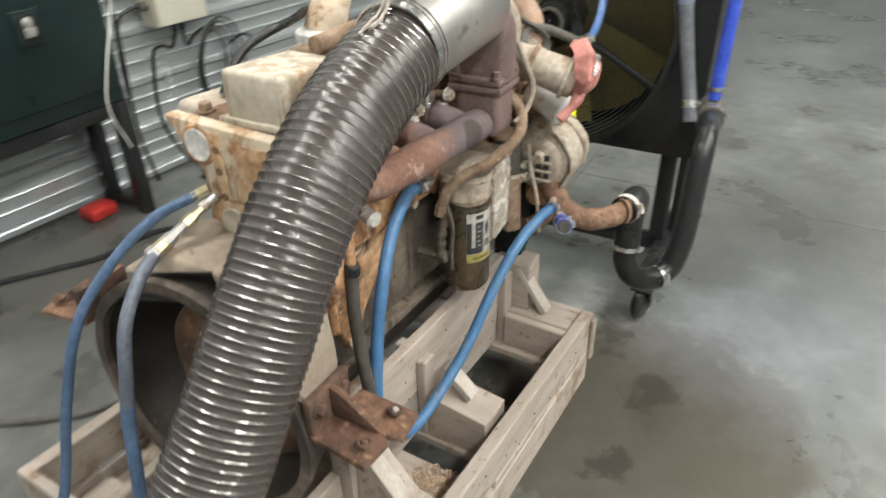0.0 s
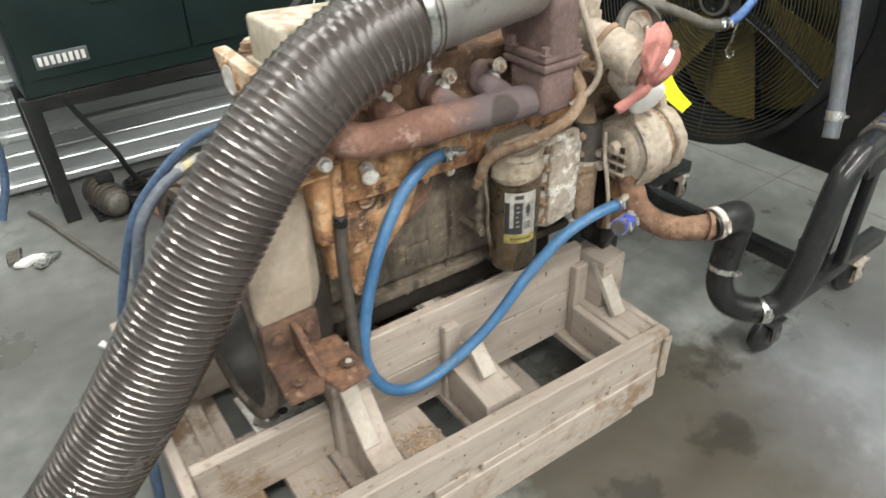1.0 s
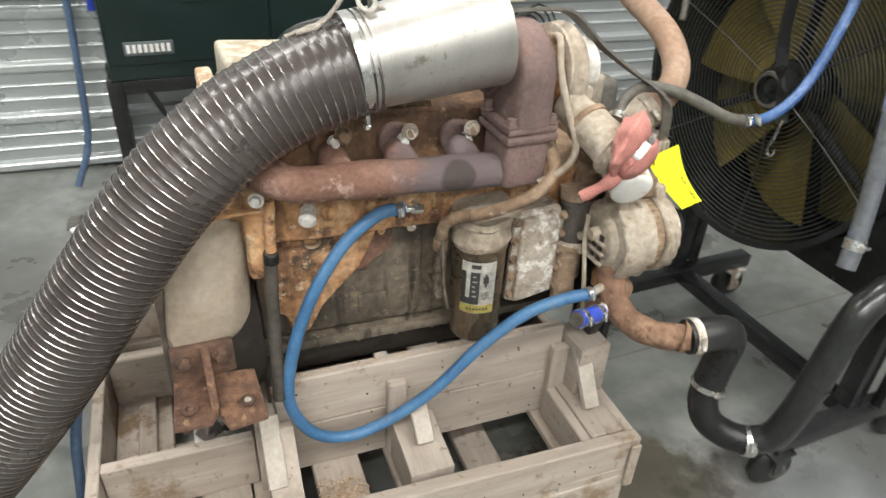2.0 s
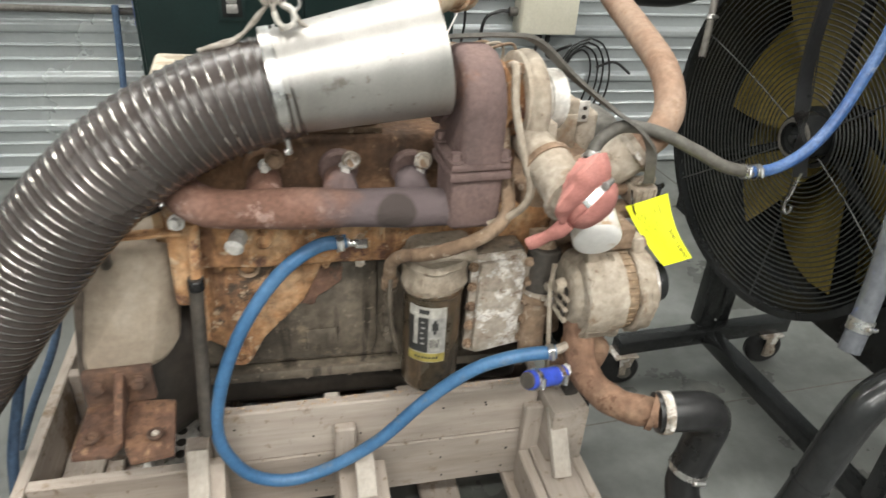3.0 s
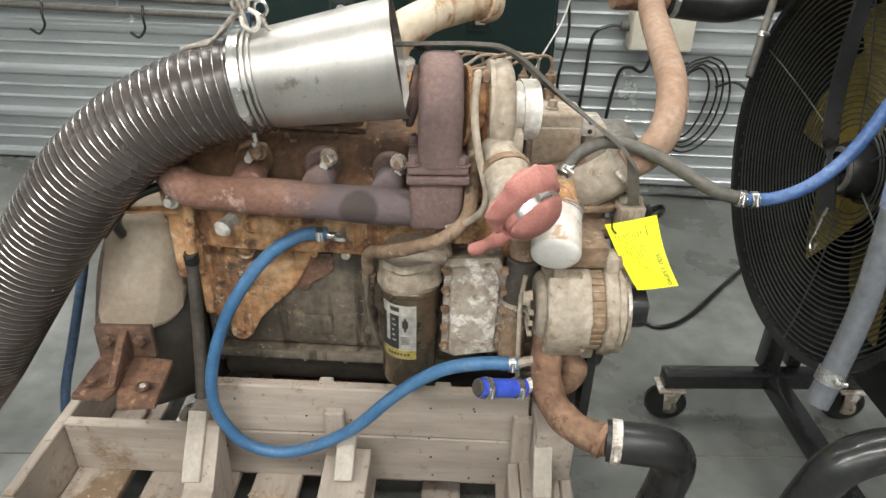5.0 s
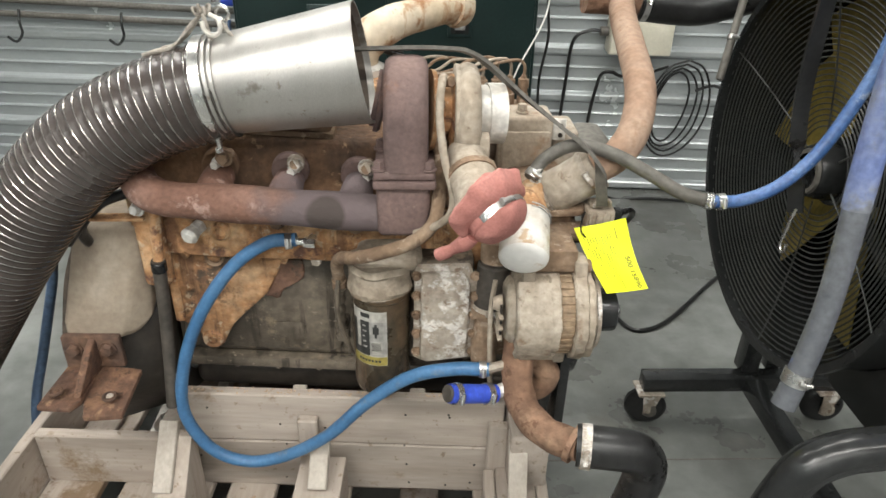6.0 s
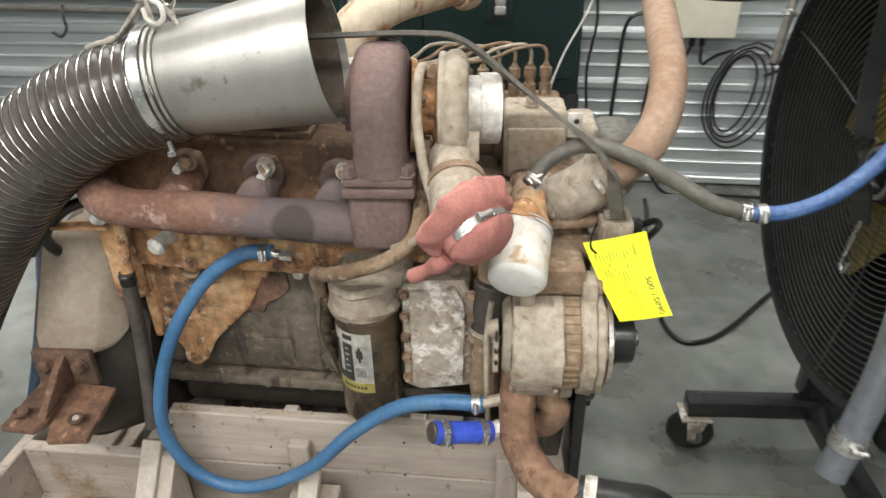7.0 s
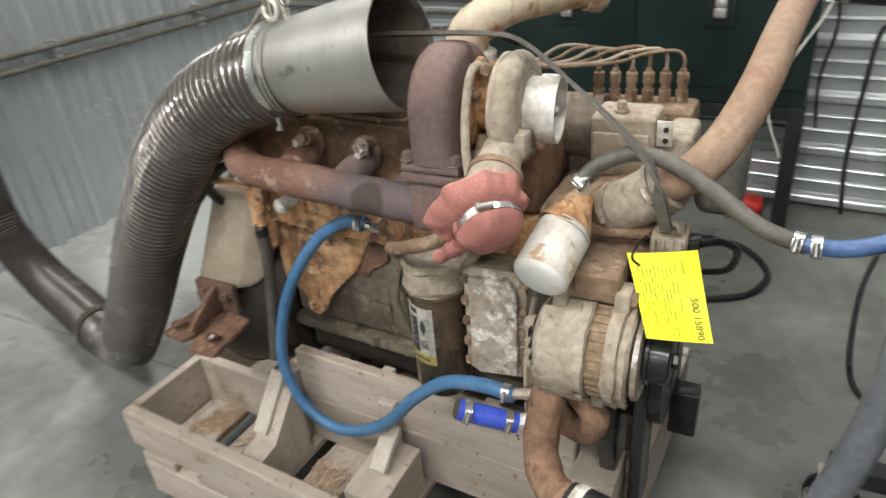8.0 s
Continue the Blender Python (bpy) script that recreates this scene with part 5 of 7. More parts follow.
def alternator():
    e = ENGINE
    y, z = -0.059, 0.719
    grow = 1.06

    def turned(p, q, profile, seg):
        return lathe(p, q, [(u, r * grow) for u, r in profile], seg)

    def ax(x):
        return (x - 0.003, y, z)
    bm = turned(ax(0.298), ax(0.372), [(0, 0), (0, 0.0440), (0.08, 0.0638), (0.25, 0.0726), (1, 0.0748), (1, 0)], 40)
    part("alternator_rear", roughen(bm, 0.0025, 40), BEIGE, e, "dust-caked alternator end frame")
    part("alternator_stator", turned(ax(0.372), ax(0.398), [(0, 0), (0, 0.0693), (1, 0.0693), (1, 0)], 40), COPPER, e, "brown laminated stator")
    for k in range(34):
        u = 2 * math.pi * k / 34
        o = Vector((0, math.cos(u), math.sin(u)))
        c = Vector(ax(0.385)) + o * 0.0700 * grow
        part("stator_rib", box(-0.012, 0.012, -0.0022, 0.0022, -0.003, 0.003, 0.001, seg=1, m=Matrix.Translation(c) @ pose(0, 0, 0, math.degrees(u))), COPPER, e)
    bm = turned(ax(0.398), ax(0.434), [(0, 0), (0, 0.0748), (0.35, 0.0759), (0.4, 0.0704), (0.75, 0.0660), (1, 0.0495), (1, 0)], 40)
    part("alternator_front", roughen(bm, 0.0025, 40), BEIGE, e)
    part("cooling_disc", turned(ax(0.436), ax(0.443), [(0, 0), (0, 0.0660), (1, 0.0638), (1, 0)], 36), ALLOY, e)
    bm = turned(ax(0.445), ax(0.482), [(0, 0), (0, 0.034), (0.08, 0.0405), (0.2, 0.0405), (0.24, 0.036), (0.8, 0.0355), (0.92, 0.0345), (1, 0.028), (1, 0)], 40)
    part("pulley", bm, BLACK, e, "black ribbed pulley")
    part("pulley_nut", rod(ax(0.482), ax(0.490), 0.012, 6), BLACK, e)
    def shell(x0, x1, a0, a1, r, mat, name):
        b = bmesh.new()
        rows = []
        for k in range(19):
            u = radians(a0 + (a1 - a0) * k / 18)
            o = Vector((0, -math.cos(u), math.sin(u)))
            rows.append([b.verts.new(Vector((x + 0.005, y, z)) + o * q * grow) for x, q in ((x0, r - 0.004), (x0 + 0.003, r), (x1 - 0.003, r + 0.001), (x1, r - 0.004))])
        for p, q in zip(rows, rows[1:]):
            for j in range(4):
                b.faces.new((p[j], p[(j + 1) % 4], q[(j + 1) % 4], q[j]))
        b.faces.new(rows[0])
        b.faces.new(rows[-1])
        part(name, roughen(b, 0.0045, 60), mat, e, "caked pale dust")

    shell(0.292, 0.352, -46, 66, 0.0790, BEIGE, "end_shield")
    shell(0.300, 0.362, -64, -30, 0.0800, BEIGE, "end_shield")
    shell(0.346, 0.366, -20, 80, 0.0800, BEIGE, "end_shield")
    shell(0.390, 0.412, -58, 78, 0.0795, BEIGE, "end_shield")
    shell(0.410, 0.424, -48, 85, 0.0765, BEIGE, "end_shield")
    # vent windows and terminals at the back
    part("rear_cap", roughen(lathe(ax(0.288), ax(0.300), [(0, 0), (0, 0.050), (0.5, 0.058), (1, 0.060), (1, 0)], 36), 0.0015, 50), BEIGE, e)
    for k in range(3):
        for j in range(2):
            yy, zz = y - 0.036 + 0.020 * j, z - 0.030 + 0.022 * k
            part("vent_slot", box(0.2735, 0.2775, yy, yy + 0.013, zz, zz + 0.013, 0.002), BLACK_OIL, e)
    for k in range(3):
        zz = z - 0.036 + 0.022 * k
        part("vent_rib", box(0.2705, 0.279, y - 0.042, y + 0.010, zz - 0.002, zz + 0.003, 0.001), BEIGE, e)
    part("rear_boss", lathe((0.262, y - 0.010, z + 0.020), (0.278, y - 0.010, z + 0.020), [(0, 0), (0, 0.011), (0.6, 0.014), (1, 0.016), (1, 0)], 20), BEIGE, e)
    part("terminal", rod((0.280, y + 0.024, z - 0.002), (0.262, y + 0.022, z - 0.002), 0.009, 10), ALLOY, e)
    part("terminal", rod((0.280, y + 0.020, z - 0.034), (0.264, y + 0.018, z - 0.034), 0.008, 10), ALLOY, e)
    # ears and mounting bracket
    for x0 in (0.308, 0.396):
        part("ear", plate([(x0, y - 0.035, z + 0.050), (x0, y + 0.035, z + 0.050), (x0, y + 0.022, z + 0.105), (x0, y - 0.016, z + 0.105)], 0.022, 0.004), BEIGE, e)
    bm = rod((0.300, y, z + 0.090), (0.426, y, z + 0.090), 0.012, 16)
    box(0.335, 0.400, y - 0.012, 0.05, z + 0.085, z + 0.125, 0.006, bm=bm)
    part("pivot_bracket", roughen(bm, 0.002, 40), BROWN, e)
    part("lower_ear", plate([(0.392, y - 0.05, z - 0.035), (0.392, y + 0.0, z - 0.062), (0.392, y - 0.035, z - 0.092)], 0.020, 0.004), BEIGE, e)
    # crank end beneath: damper, brackets and the lower water casting
    part("damper", lathe((0.392, 0.15, 0.56), (0.455, 0.15, 0.56), [(0, 0), (0, 0.115), (0.3, 0.12), (0.5, 0.11), (0.7, 0.12), (1, 0.118), (1, 0.06), (0.8, 0.05), (0.8, 0)], 48), BLACK, e, "black crankshaft damper")
    part("front_bracket", plate([(0.395, -0.045, 0.645), (0.395, 0.06, 0.66), (0.395, 0.08, 0.40), (0.395, 0.0, 0.40), (0.395, -0.03, 0.50)], 0.030, 0.006), BLACK, e, "black front bracket")
    part("front_bracket", box(0.440, 0.497, 0.27, 0.32, 0.27, 0.38, 0.006), BLACK, e)
    part("front_bracket", box(0.330, 0.452, 0.275, 0.315, 0.33, 0.48, 0.006), BLACK, e)
    part("bracket_arm", box(0.415, 0.436, 0.01, 0.10, 0.30, 0.66, 0.004), BLACK, e)
    part("water_casting", roughen(tube([(0.325, -0.045, 0.620), (0.355, -0.062, 0.607), (0.372, -0.068, 0.578), (0.358, -0.062, 0.546), (0.325, -0.045, 0.532), (0.30, -0.03, 0.535)], 0.023, 0.006, 22), 0.004, 35), PIPE_RUST, e, "rusted lower water elbow")
    part("casting_flange", roughen(lathe((0.318, -0.050, 0.632), (0.338, -0.062, 0.624), [(0, 0), (0, 0.036), (1, 0.036), (1, 0)], 28), 0.003, 40), RUSTY, e)
    part("support_block", box(0.322, 0.402, -0.045, 0.060, 0.258, 0.402, 0.004), WOOD_Y, e, "pale wooden packing block")


alternator()


def housings():
    e = ENGINE
    c = Vector((0, 0.217, 0.542))
    # bell: a thin open ring facing rearwards, wider than the block
    w = Vector((0, 0.250, 0.520))
    bm = lathe((-0.545, w.y, w.z), (-0.358, w.y, w.z), [(0.12, 0.226), (0.12, 0.245), (0.3, 0.240), (0.7, 0.215), (1, 0.18), (1, 0.14), (0.75, 0.19), (0.3, 0.226), (0.12, 0.226)], 72)
    # the bell's black also stands in for shade inside and behind the shoulder
    part("flywheel_housing", roughen(bm, 0.0015, 12), BLACK_OIL, e, "flywheel housing in black, shade included")
    bm = lathe((-0.534, w.y, w.z), (-0.512, w.y, w.z), [(0, 0.229), (0, 0.250), (0.7, 0.250), (1, 0.243), (1, 0.228), (0, 0.229)], 72)
    part("housing_rim", roughen(bm, 0.002, 14), DARK_BROWN, e, "dark open rim")
    part("flywheel", lathe((-0.445, c.y, w.z), (-0.405, c.y, w.z), [(0, 0), (0, 0.05), (-0.2, 0.06), (-0.1, 0.165), (0, 0.175), (1, 0.175), (1, 0)], 48), DARK_RUST, e, "dark brown flywheel inside the housing")
    for k in range(8):
        u = 2 * math.pi * (k + 0.4) / 8
        p = Vector((-0.4515, c.y + 0.10 * math.sin(u), w.z + 0.10 * math.cos(u)))
        part("bolt", hexbolt(p, (-1, 0, 0), 0.010, 0.010), DARK_RUST, e)
    # flared shoulders above the mounts
    for s in (1, -1):
        fy = lambda y: y if s > 0 else 2 * 0.19 - y
        corners = [(-0.530, fy(0.005), 0.612), (-0.422, fy(0.008), 0.607), (-0.500, fy(0.088), 0.806), (-0.382, fy(0.068), 0.810),
                   (-0.49, fy(0.2), 0.79), (-0.36, fy(0.2), 0.80), (-0.36, fy(0.09), 0.80), (-0.375, fy(0.06), 0.62), (-0.40, fy(0.04), 0.60)]
        # the far one stays clear of the open ring
        bm = hull([(x, y, z if s > 0 else max(z, 0.757)) for x, y, z in corners], 0.007)
        part("housing_shoulder", bm, TAN, e)
    for s in (1, -1):
        fy = lambda y: y if s > 0 else 2 * 0.262 - y
        up = 0.0 if s > 0 else 0.05
        left = [(-0.528, fy(0.0), 0.554), (-0.466, fy(0.0), 0.554), (-0.466, fy(-0.098), 0.552), (-0.480, fy(-0.120), 0.551), (-0.538, fy(-0.112), 0.551)]
        right = [(-0.468, fy(0.0), 0.550), (-0.390, fy(-0.008), 0.548), (-0.388, fy(-0.122), 0.540), (-0.452, fy(-0.130), 0.541), (-0.466, fy(-0.096), 0.543)]
        for pts in (left, right):
            bm = plate(pts[::s], 0.012, 0.003)
            for v in bm.verts:
                v.co.z = min(v.co.z, 0.570) + up
            part("mount_foot", roughen(bm, 0.003, 35), FOOT_RUST, e, "rusted angle mount")
        bm = box(-0.527, -0.420, *sorted((fy(-0.008), fy(0.008))), 0.552 + up, 0.622 + up, 0.004)
        part("mount_back", roughen(bm, 0.002, 30, 1), FOOT_DARK, e)
        bm = plate([(-0.476, fy(-0.105), 0.560 + up), (-0.476, fy(-0.006), 0.560 + up), (-0.476, fy(-0.006), 0.620 + up), (-0.476, fy(-0.03), 0.612 + up)], 0.014, 0.003)
        part("gusset", bm, FOOT_RUST, e)
        for x in (-0.505, -0.443):
            part("bolt", hexbolt((x, fy(-0.008), 0.596 + up), (0, -s, 0), 0.012, 0.010), FOOT_DARK, e)
        for x, zz, mat in ((-0.508, 0.5665 + up, FOOT_DARK), (-0.416, 0.5555 + up, ALLOY)):
            part("slot_rim", ring((x, fy(-0.094), zz), (0, 0, 1), 0.010, 0.0035, 24, 8), FOOT_DARK, e)
            part("worn_stud", lathe((x, fy(-0.094), zz - 0.003), (x + 0.002, fy(-0.094), zz + 0.004), [(0, 0.007), (0.7, 0.0065), (1, 0.004), (1, 0)], 14), mat, e)


housings()


def intake_side():
    e = ENGINE
    # crossover elbow
    part("air_elbow", tube([(0.010, 0.306, 1.045), (0.028, 0.300, 1.092), (0.082, 0.32, 1.126), (0.142, 0.38, 1.134), (0.195, 0.43, 1.138), (0.215, 0.47, 1.12)], 0.036, 0.012, 24, radius=lambda s, i: 0.042 - 0.010 * min(1, s * 2)), CREAM, e, "cream painted air elbow")
    part("elbow_flange", lathe((0.202, 0.435, 1.140), (0.225, 0.455, 1.136), [(0, 0), (0, 0.040), (1, 0.040), (1, 0)], 28), CREAM, e)
    part("elbow_foot", box(-0.02, 0.10, 0.22, 0.33, 0.985, 1.035, 0.012), RUSTY, e)
    # injection pump
    bm = box(0.286, 0.388, 0.178, 0.262, 0.872, 0.988, 0.008, 0, 3)
    box(0.292, 0.382, 0.170, 0.180, 0.880, 0.962, 0.004, bm=bm)
    part("pump_body", roughen(bm, 0.0012, 40), BEIGE, e, "dusty injection pump")
    bm = lathe((0.226, 0.268, 0.932), (0.2865, 0.268, 0.932), [(0, 0), (0, 0.050), (0.70, 0.054), (0.74, 0.060), (1, 0.060), (1, 0)], 32)
    box(0.228, 0.280, 0.235, 0.32, 0.845, 0.925, 0.010, bm=bm)
    part("pump_drive_casting", roughen(bm, 0.002, 36), DARK_BROWN, e, "dirty round pump drive casting")
    part("pump_governor", box(0.397, 0.444, 0.200, 0.300, 0.860, 0.955, 0.010, 0, 3), BEIGE, e)
    part("accessory_case", box(0.447, 0.525, 0.24, 0.36, 0.80, 0.925, 0.025, 0, 3), GREY_CASE, e, "dusty grey accessory casing")
    bk = part("pump_bracket", box(0.389, 0.414, 0.190, 0.194, 0.940, 0.982, 0.002), PALE_ALLOY, e, "pale drilled bracket")
    for dz in (0.010, 0.028):
        part("bracket_hole", lathe((0.404, 0.1902, 0.940 + dz), (0.404, 0.1885, 0.940 + dz), [(0, 0.0045), (1, 0.0045), (1, 0)], 12), BLACK_OIL, bk)
    part("bolt", hexbolt((0.330, 0.205, 0.989), (0, 0, 1), 0.009, 0.014), BEIGE, e)
    part("pump_gallery", box(0.13, 0.41, 0.44, 0.55, 0.84, 0.912, 0.012), BROWN, e)
    for k in range(6):
        x = 0.376 - 0.032 * k
        y, zt = 0.512 - 0.004 * k, 0.912
        bm = lathe((x, y, zt), (x, y, zt + 0.066), [(0, 0), (0, 0.013), (0.36, 0.013), (0.38, 0.010), (0.56, 0.010), (0.57, 0.0125), (0.86, 0.0125), (0.9, 0.008), (1, 0.006), (1, 0)], 6)
        part("delivery_valve", bm, BROWN, e)
        end = (-0.02 - 0.03 * k, 0.36, 1.0)
        part("injector_line", tube([(x, y, zt + 0.062), (x, y - 0.002, zt + 0.088 + 0.003 * (k % 3)), (x - 0.018, y - 0.010, zt + 0.102 + 0.004 * (k % 3)), (x - 0.07, y - 0.035, zt + 0.100 + 0.003 * k), (x - 0.14, y - 0.08, zt + 0.090), end], 0.0036, 0.01, 8), BEIGE if k % 2 else BROWN, e)
    # black loop of hose over the top, rear
    part("breather_hose", tube([(-0.262, 0.332, 0.992), (-0.215, 0.322, 1.053), (-0.150, 0.320, 1.073), (-0.063, 0.320, 1.083), (0.022, 0.350, 1.082), (0.10, 0.36, 1.055)], 0.0085, 0.010, 12), RUBBER, e, "black hose looped over the engine")
    bm = lathe((0.010, 0.306, 0.965), (0.010, 0.306, 1.055), [(0, 0), (0, 0.038), (0.45, 0.040), (0.70, 0.052), (0.74, 0.058), (0.92, 0.058), (0.97, 0.050), (1, 0.045), (1, 0)], 36)
    part("intake_flange", bm, PALE_ALLOY, e, "pale flared intake flange")
    part("rocker_pipe", rod((-0.20, 0.165, 1.082), (-0.02, 0.16, 1.085), 0.016, 16), BROWN, e)
    # thermostat connector and small coolant casting
    part("thermostat_neck", tube([(0.33, 0.08, 0.86), (0.345, 0.062, 0.875), (0.365, 0.052, 0.892)], 0.043, 0.01, 26), BROWN, e)
    part("coolant_sleeve", tube([(0.352, 0.058, 0.882), (0.395, 0.044, 0.912), (0.440, 0.036, 0.948)], 0.0385, 0.01, 28), BEIGE, e, "dusty beige rubber sleeve")
    for p, n in (((0.367, 0.052, 0.893), (0.06, -0.02, 0.042)), ((0.428, 0.037, 0.939), (0.06, -0.01, 0.05))):
        part("sleeve_clamp", clamp(None, p, n, 0.039, 0.005), ALLOY, e)
    sb = box(0.424, 0.474, -0.002, 0.045, 0.846, 0.884, 0.006)
    for k in range(4):
        box(0.428 + 0.012 * k, 0.433 + 0.012 * k, -0.006, 0.000, 0.850, 0.880, 0.001, bm=sb)
    box(0.430, 0.468, 0.006, 0.036, 0.884, 0.893, 0.004, bm=sb)
    part("sensor_box", roughen(sb, 0.001, 50), BEIGE, e, "dusty sensor box")
    part("sensor_clip", tube([(0.436, 0.004, 0.889), (0.437, 0.0, 0.900), (0.448, -0.002, 0.906), (0.460, 0.0, 0.902), (0.463, 0.004, 0.889)], 0.003, 0.004, 8), ALLOY, e)
    part("sensor_plug", box(0.472, 0.490, 0.010, 0.034, 0.855, 0.876, 0.004), BLACK, e)
    part("sensor_lead", tube([(0.488, 0.024, 0.866), (0.515, 0.05, 0.860), (0.535, 0.10, 0.82), (0.52, 0.18, 0.74), (0.47, 0.26, 0.68)], 0.006, 0.008, 10), RUBBER, e)
    part("sensor_bracket", box(0.395, 0.47, -0.01, 0.04, 0.828, 0.845, 0.004), BROWN, e)


intake_side()


# ---- exhaust duct ----
def duct():
    t = thing("exhaust_duct", (-1.3, 0.25, 0.0), "ribbed grey flexible exhaust duct ending in a brushed steel cone", "duct")
    path = [(-0.165, 0.012, 1.085), (-0.265, 0.008, 1.059), (-0.373, 0.006, 1.006), (-0.480, 0.006, 0.915), (-0.585, 0.010, 0.785), (-0.690, 0.020, 0.640), (-0.800, 0.042, 0.490), (-0.920, 0.072, 0.345), (-1.05, 0.12, 0.215), (-1.19, 0.19, 0.125), (-1.31, 0.235, 0.085)]
    pitch, per, seg = 0.0152, 6, 40
    # the ribs crowd together towards the floor
    fine = spline(path, 0.0003)
    pts, gone = [fine[0]], 0.0
    for i in range(1, len(fine)):
        gone += (fine[i] - fine[i - 1]).length
        step = pitch / per * (1 - 0.14 * min(1.0, i / len(fine) / 0.5))
        if gone >= step:
            pts.append(fine[i])
            gone -= step
    n = len(pts)
    fr = frames_along(pts)
    bm = bmesh.new()
    rows = []
    for i, (p, d, a, b) in enumerate(fr):
        row = []
        for k in range(seg):
            u = 2 * math.pi * k / seg
            swell = 0.0007 * math.cos(2 * math.pi * i / per - u) + 0.0016 * noise.noise((i * 0.05, 2.2 * math.cos(u), 2.2 * math.sin(u)))
            row.append(bm.verts.new(p + (0.0752 + swell) * (math.cos(u) * a + math.sin(u) * b)))
        rows.append(row)
    for r0, r1 in zip(rows, rows[1:]):
        for k in range(seg):
            bm.faces.new((r0[k], r0[(k + 1) % seg], r1[(k + 1) % seg], r1[k]))
    part("hose", bm, DUCT, t, "dark glossy ribbed hose film")
    bm = bmesh.new()
    prev, sub = None, 7
    for i in range((n - 1) * sub):
        p0, d, a, b = fr[i // sub]
        p = p0.lerp(fr[i // sub + 1][0], (i % sub) / sub)
        u = 2 * math.pi * i / (per * sub)
        o = math.cos(u) * a + math.sin(u) * b
        row = [bm.verts.new(p + o * (0.0764 + 0.0010 * math.cos(v)) + d * 0.0010 * math.sin(v)) for v in (0, 1.257, 2.513, 3.770, 5.027)]
        if prev:
            for k in range(5):
                bm.faces.new((prev[k], prev[(k + 1) % 5], row[(k + 1) % 5], row[k]))
        prev = row
    part("hose_wire", bm, WIRE, t, "bright spiral wire")
    low = [(-1.29, 0.23, 0.090), (-1.40, 0.265, 0.080), (-1.62, 0.335, 0.085), (-1.85, 0.395, 0.11), (-2.01, 0.43, 0.18), (-2.09, 0.44, 0.29), (-2.125, 0.45, 0.45), (-2.14, 0.46, 0.9), (-2.14, 0.46, 1.5)]
    part("hose", tube(low, 0.078, 0.0036, 32, radius=lambda s, i: 0.0760 + 0.0032 * math.cos(math.pi * 0.5 * i), caps=True), DUCT, t)
    part("joint_band", lathe((-1.395, 0.262, 0.081), (-1.425, 0.272, 0.081), [(0, 0.078), (0, 0.083), (1, 0.083), (1, 0.078)], 32), DUCT, t)
    p, q = Vector((-0.186, 0.012, 1.087)), Vector((0.050, 0.012, 1.128))
    bm = lathe(p, q, [(0.0, 0.0735), (0.10, 0.0745), (0.14, 0.076), (0.97, 0.092), (1.0, 0.0925), (1.0, 0.090), (0.96, 0.0895), (0.0, 0.071), (0, 0.0735)], 56)
    part("cone", bm, STEEL, t, "brushed steel reducing cone")
    # the cone's inner face, coloured darker than its outside
    bm = lathe(p, q, [(0.05, 0.0716), (0.955, 0.0889), (0.955, 0.0884), (0.05, 0.0708), (0.05, 0.0716)], 56)
    part("dark_lining", bm, DARK_BROWN, t, "dark inner face")
    d = (q - p).normalized()
    bm = lathe(p - d * 0.006, p + d * 0.010, [(0, 0.0775), (0, 0.0795), (1, 0.0795), (1, 0.0775), (0, 0.0775)], 48)
    rod(p + Vector((0.01, -0.045, -0.066)), p + Vector((0.012, -0.045, -0.088)), 0.0042, 12, bm=bm)
    rod(p + Vector((0.010, -0.045, -0.082)), p + Vector((0.0105, -0.045, -0.089)), 0.0065, 6, bm=bm)
    part("band_clamp", bm, BRIGHT, t, "bright band clamp")
    bm = lathe(p + d * 0.014, p + d * 0.019, [(0, 0.0765), (0, 0.079), (1, 0.079), (1, 0.0765)], 48)
    lathe(p + d * 0.024, p + d * 0.028, [(0, 0.077), (0, 0.079), (1, 0.079), (1, 0.077)], 48, bm)
    part("bead", bm, STEEL, t)
    # eye and sling wire at the top
    top = p + d * 0.02 + Vector((0, 0, 0.078))
    bm = ring(top + Vector((0.010, 0, 0.030)), (0.3, 1, 0), 0.0105, 0.0027, 24, 8)
    rod(top + Vector((0.012, 0, -0.004)), top + Vector((0.011, 0, 0.016)), 0.005, 10, bm=bm)
    part("eye_bolt", bm, BRIGHT, t)
    knot = Vector((-0.186, 0.010, 1.200))
    for k, pts in enumerate(([(-0.268, 0.004, 1.141), (-0.232, 0.004, 1.152), (-0.205, 0.008, 1.180), tuple(knot)], [(-0.285, 0.014, 1.134), (-0.225, 0.014, 1.156), (-0.198, 0.012, 1.185), tuple(knot + Vector((0.006, 0, 0.004)))],
                            [tuple(knot), (-0.178, 0.0, 1.183), (-0.175, -0.006, 1.170), (-0.172, -0.008, 1.162)], [tuple(knot + Vector((0.01, 0, 0))), (-0.160, 0.004, 1.188), (-0.148, -0.002, 1.176), (-0.138, -0.010, 1.169)])):
        part("sling", roughen(tube(pts, 0.0031, 0.004, 10), 0.002, 90), SLING, t, "grubby rope sling")
    for k in range(4):
        part("sling_knot", roughen(ring(knot + Vector((0.006 * k - 0.008, 0, 0.004 * (k % 2))), (1, 0.2 * k, 0.6 - 0.3 * k), 0.0065, 0.0023, 18, 8), 0.002, 90), SLING, t)
    part("sling_hook", tube([(-0.182, -0.008, 1.190), (-0.178, -0.012, 1.178), (-0.166, -0.014, 1.171), (-0.156, -0.012, 1.179), (-0.158, -0.010, 1.194), (-0.170, -0.008, 1.200)], 0.0035, 0.003, 8), PALE_ALLOY, t, "pale hook")
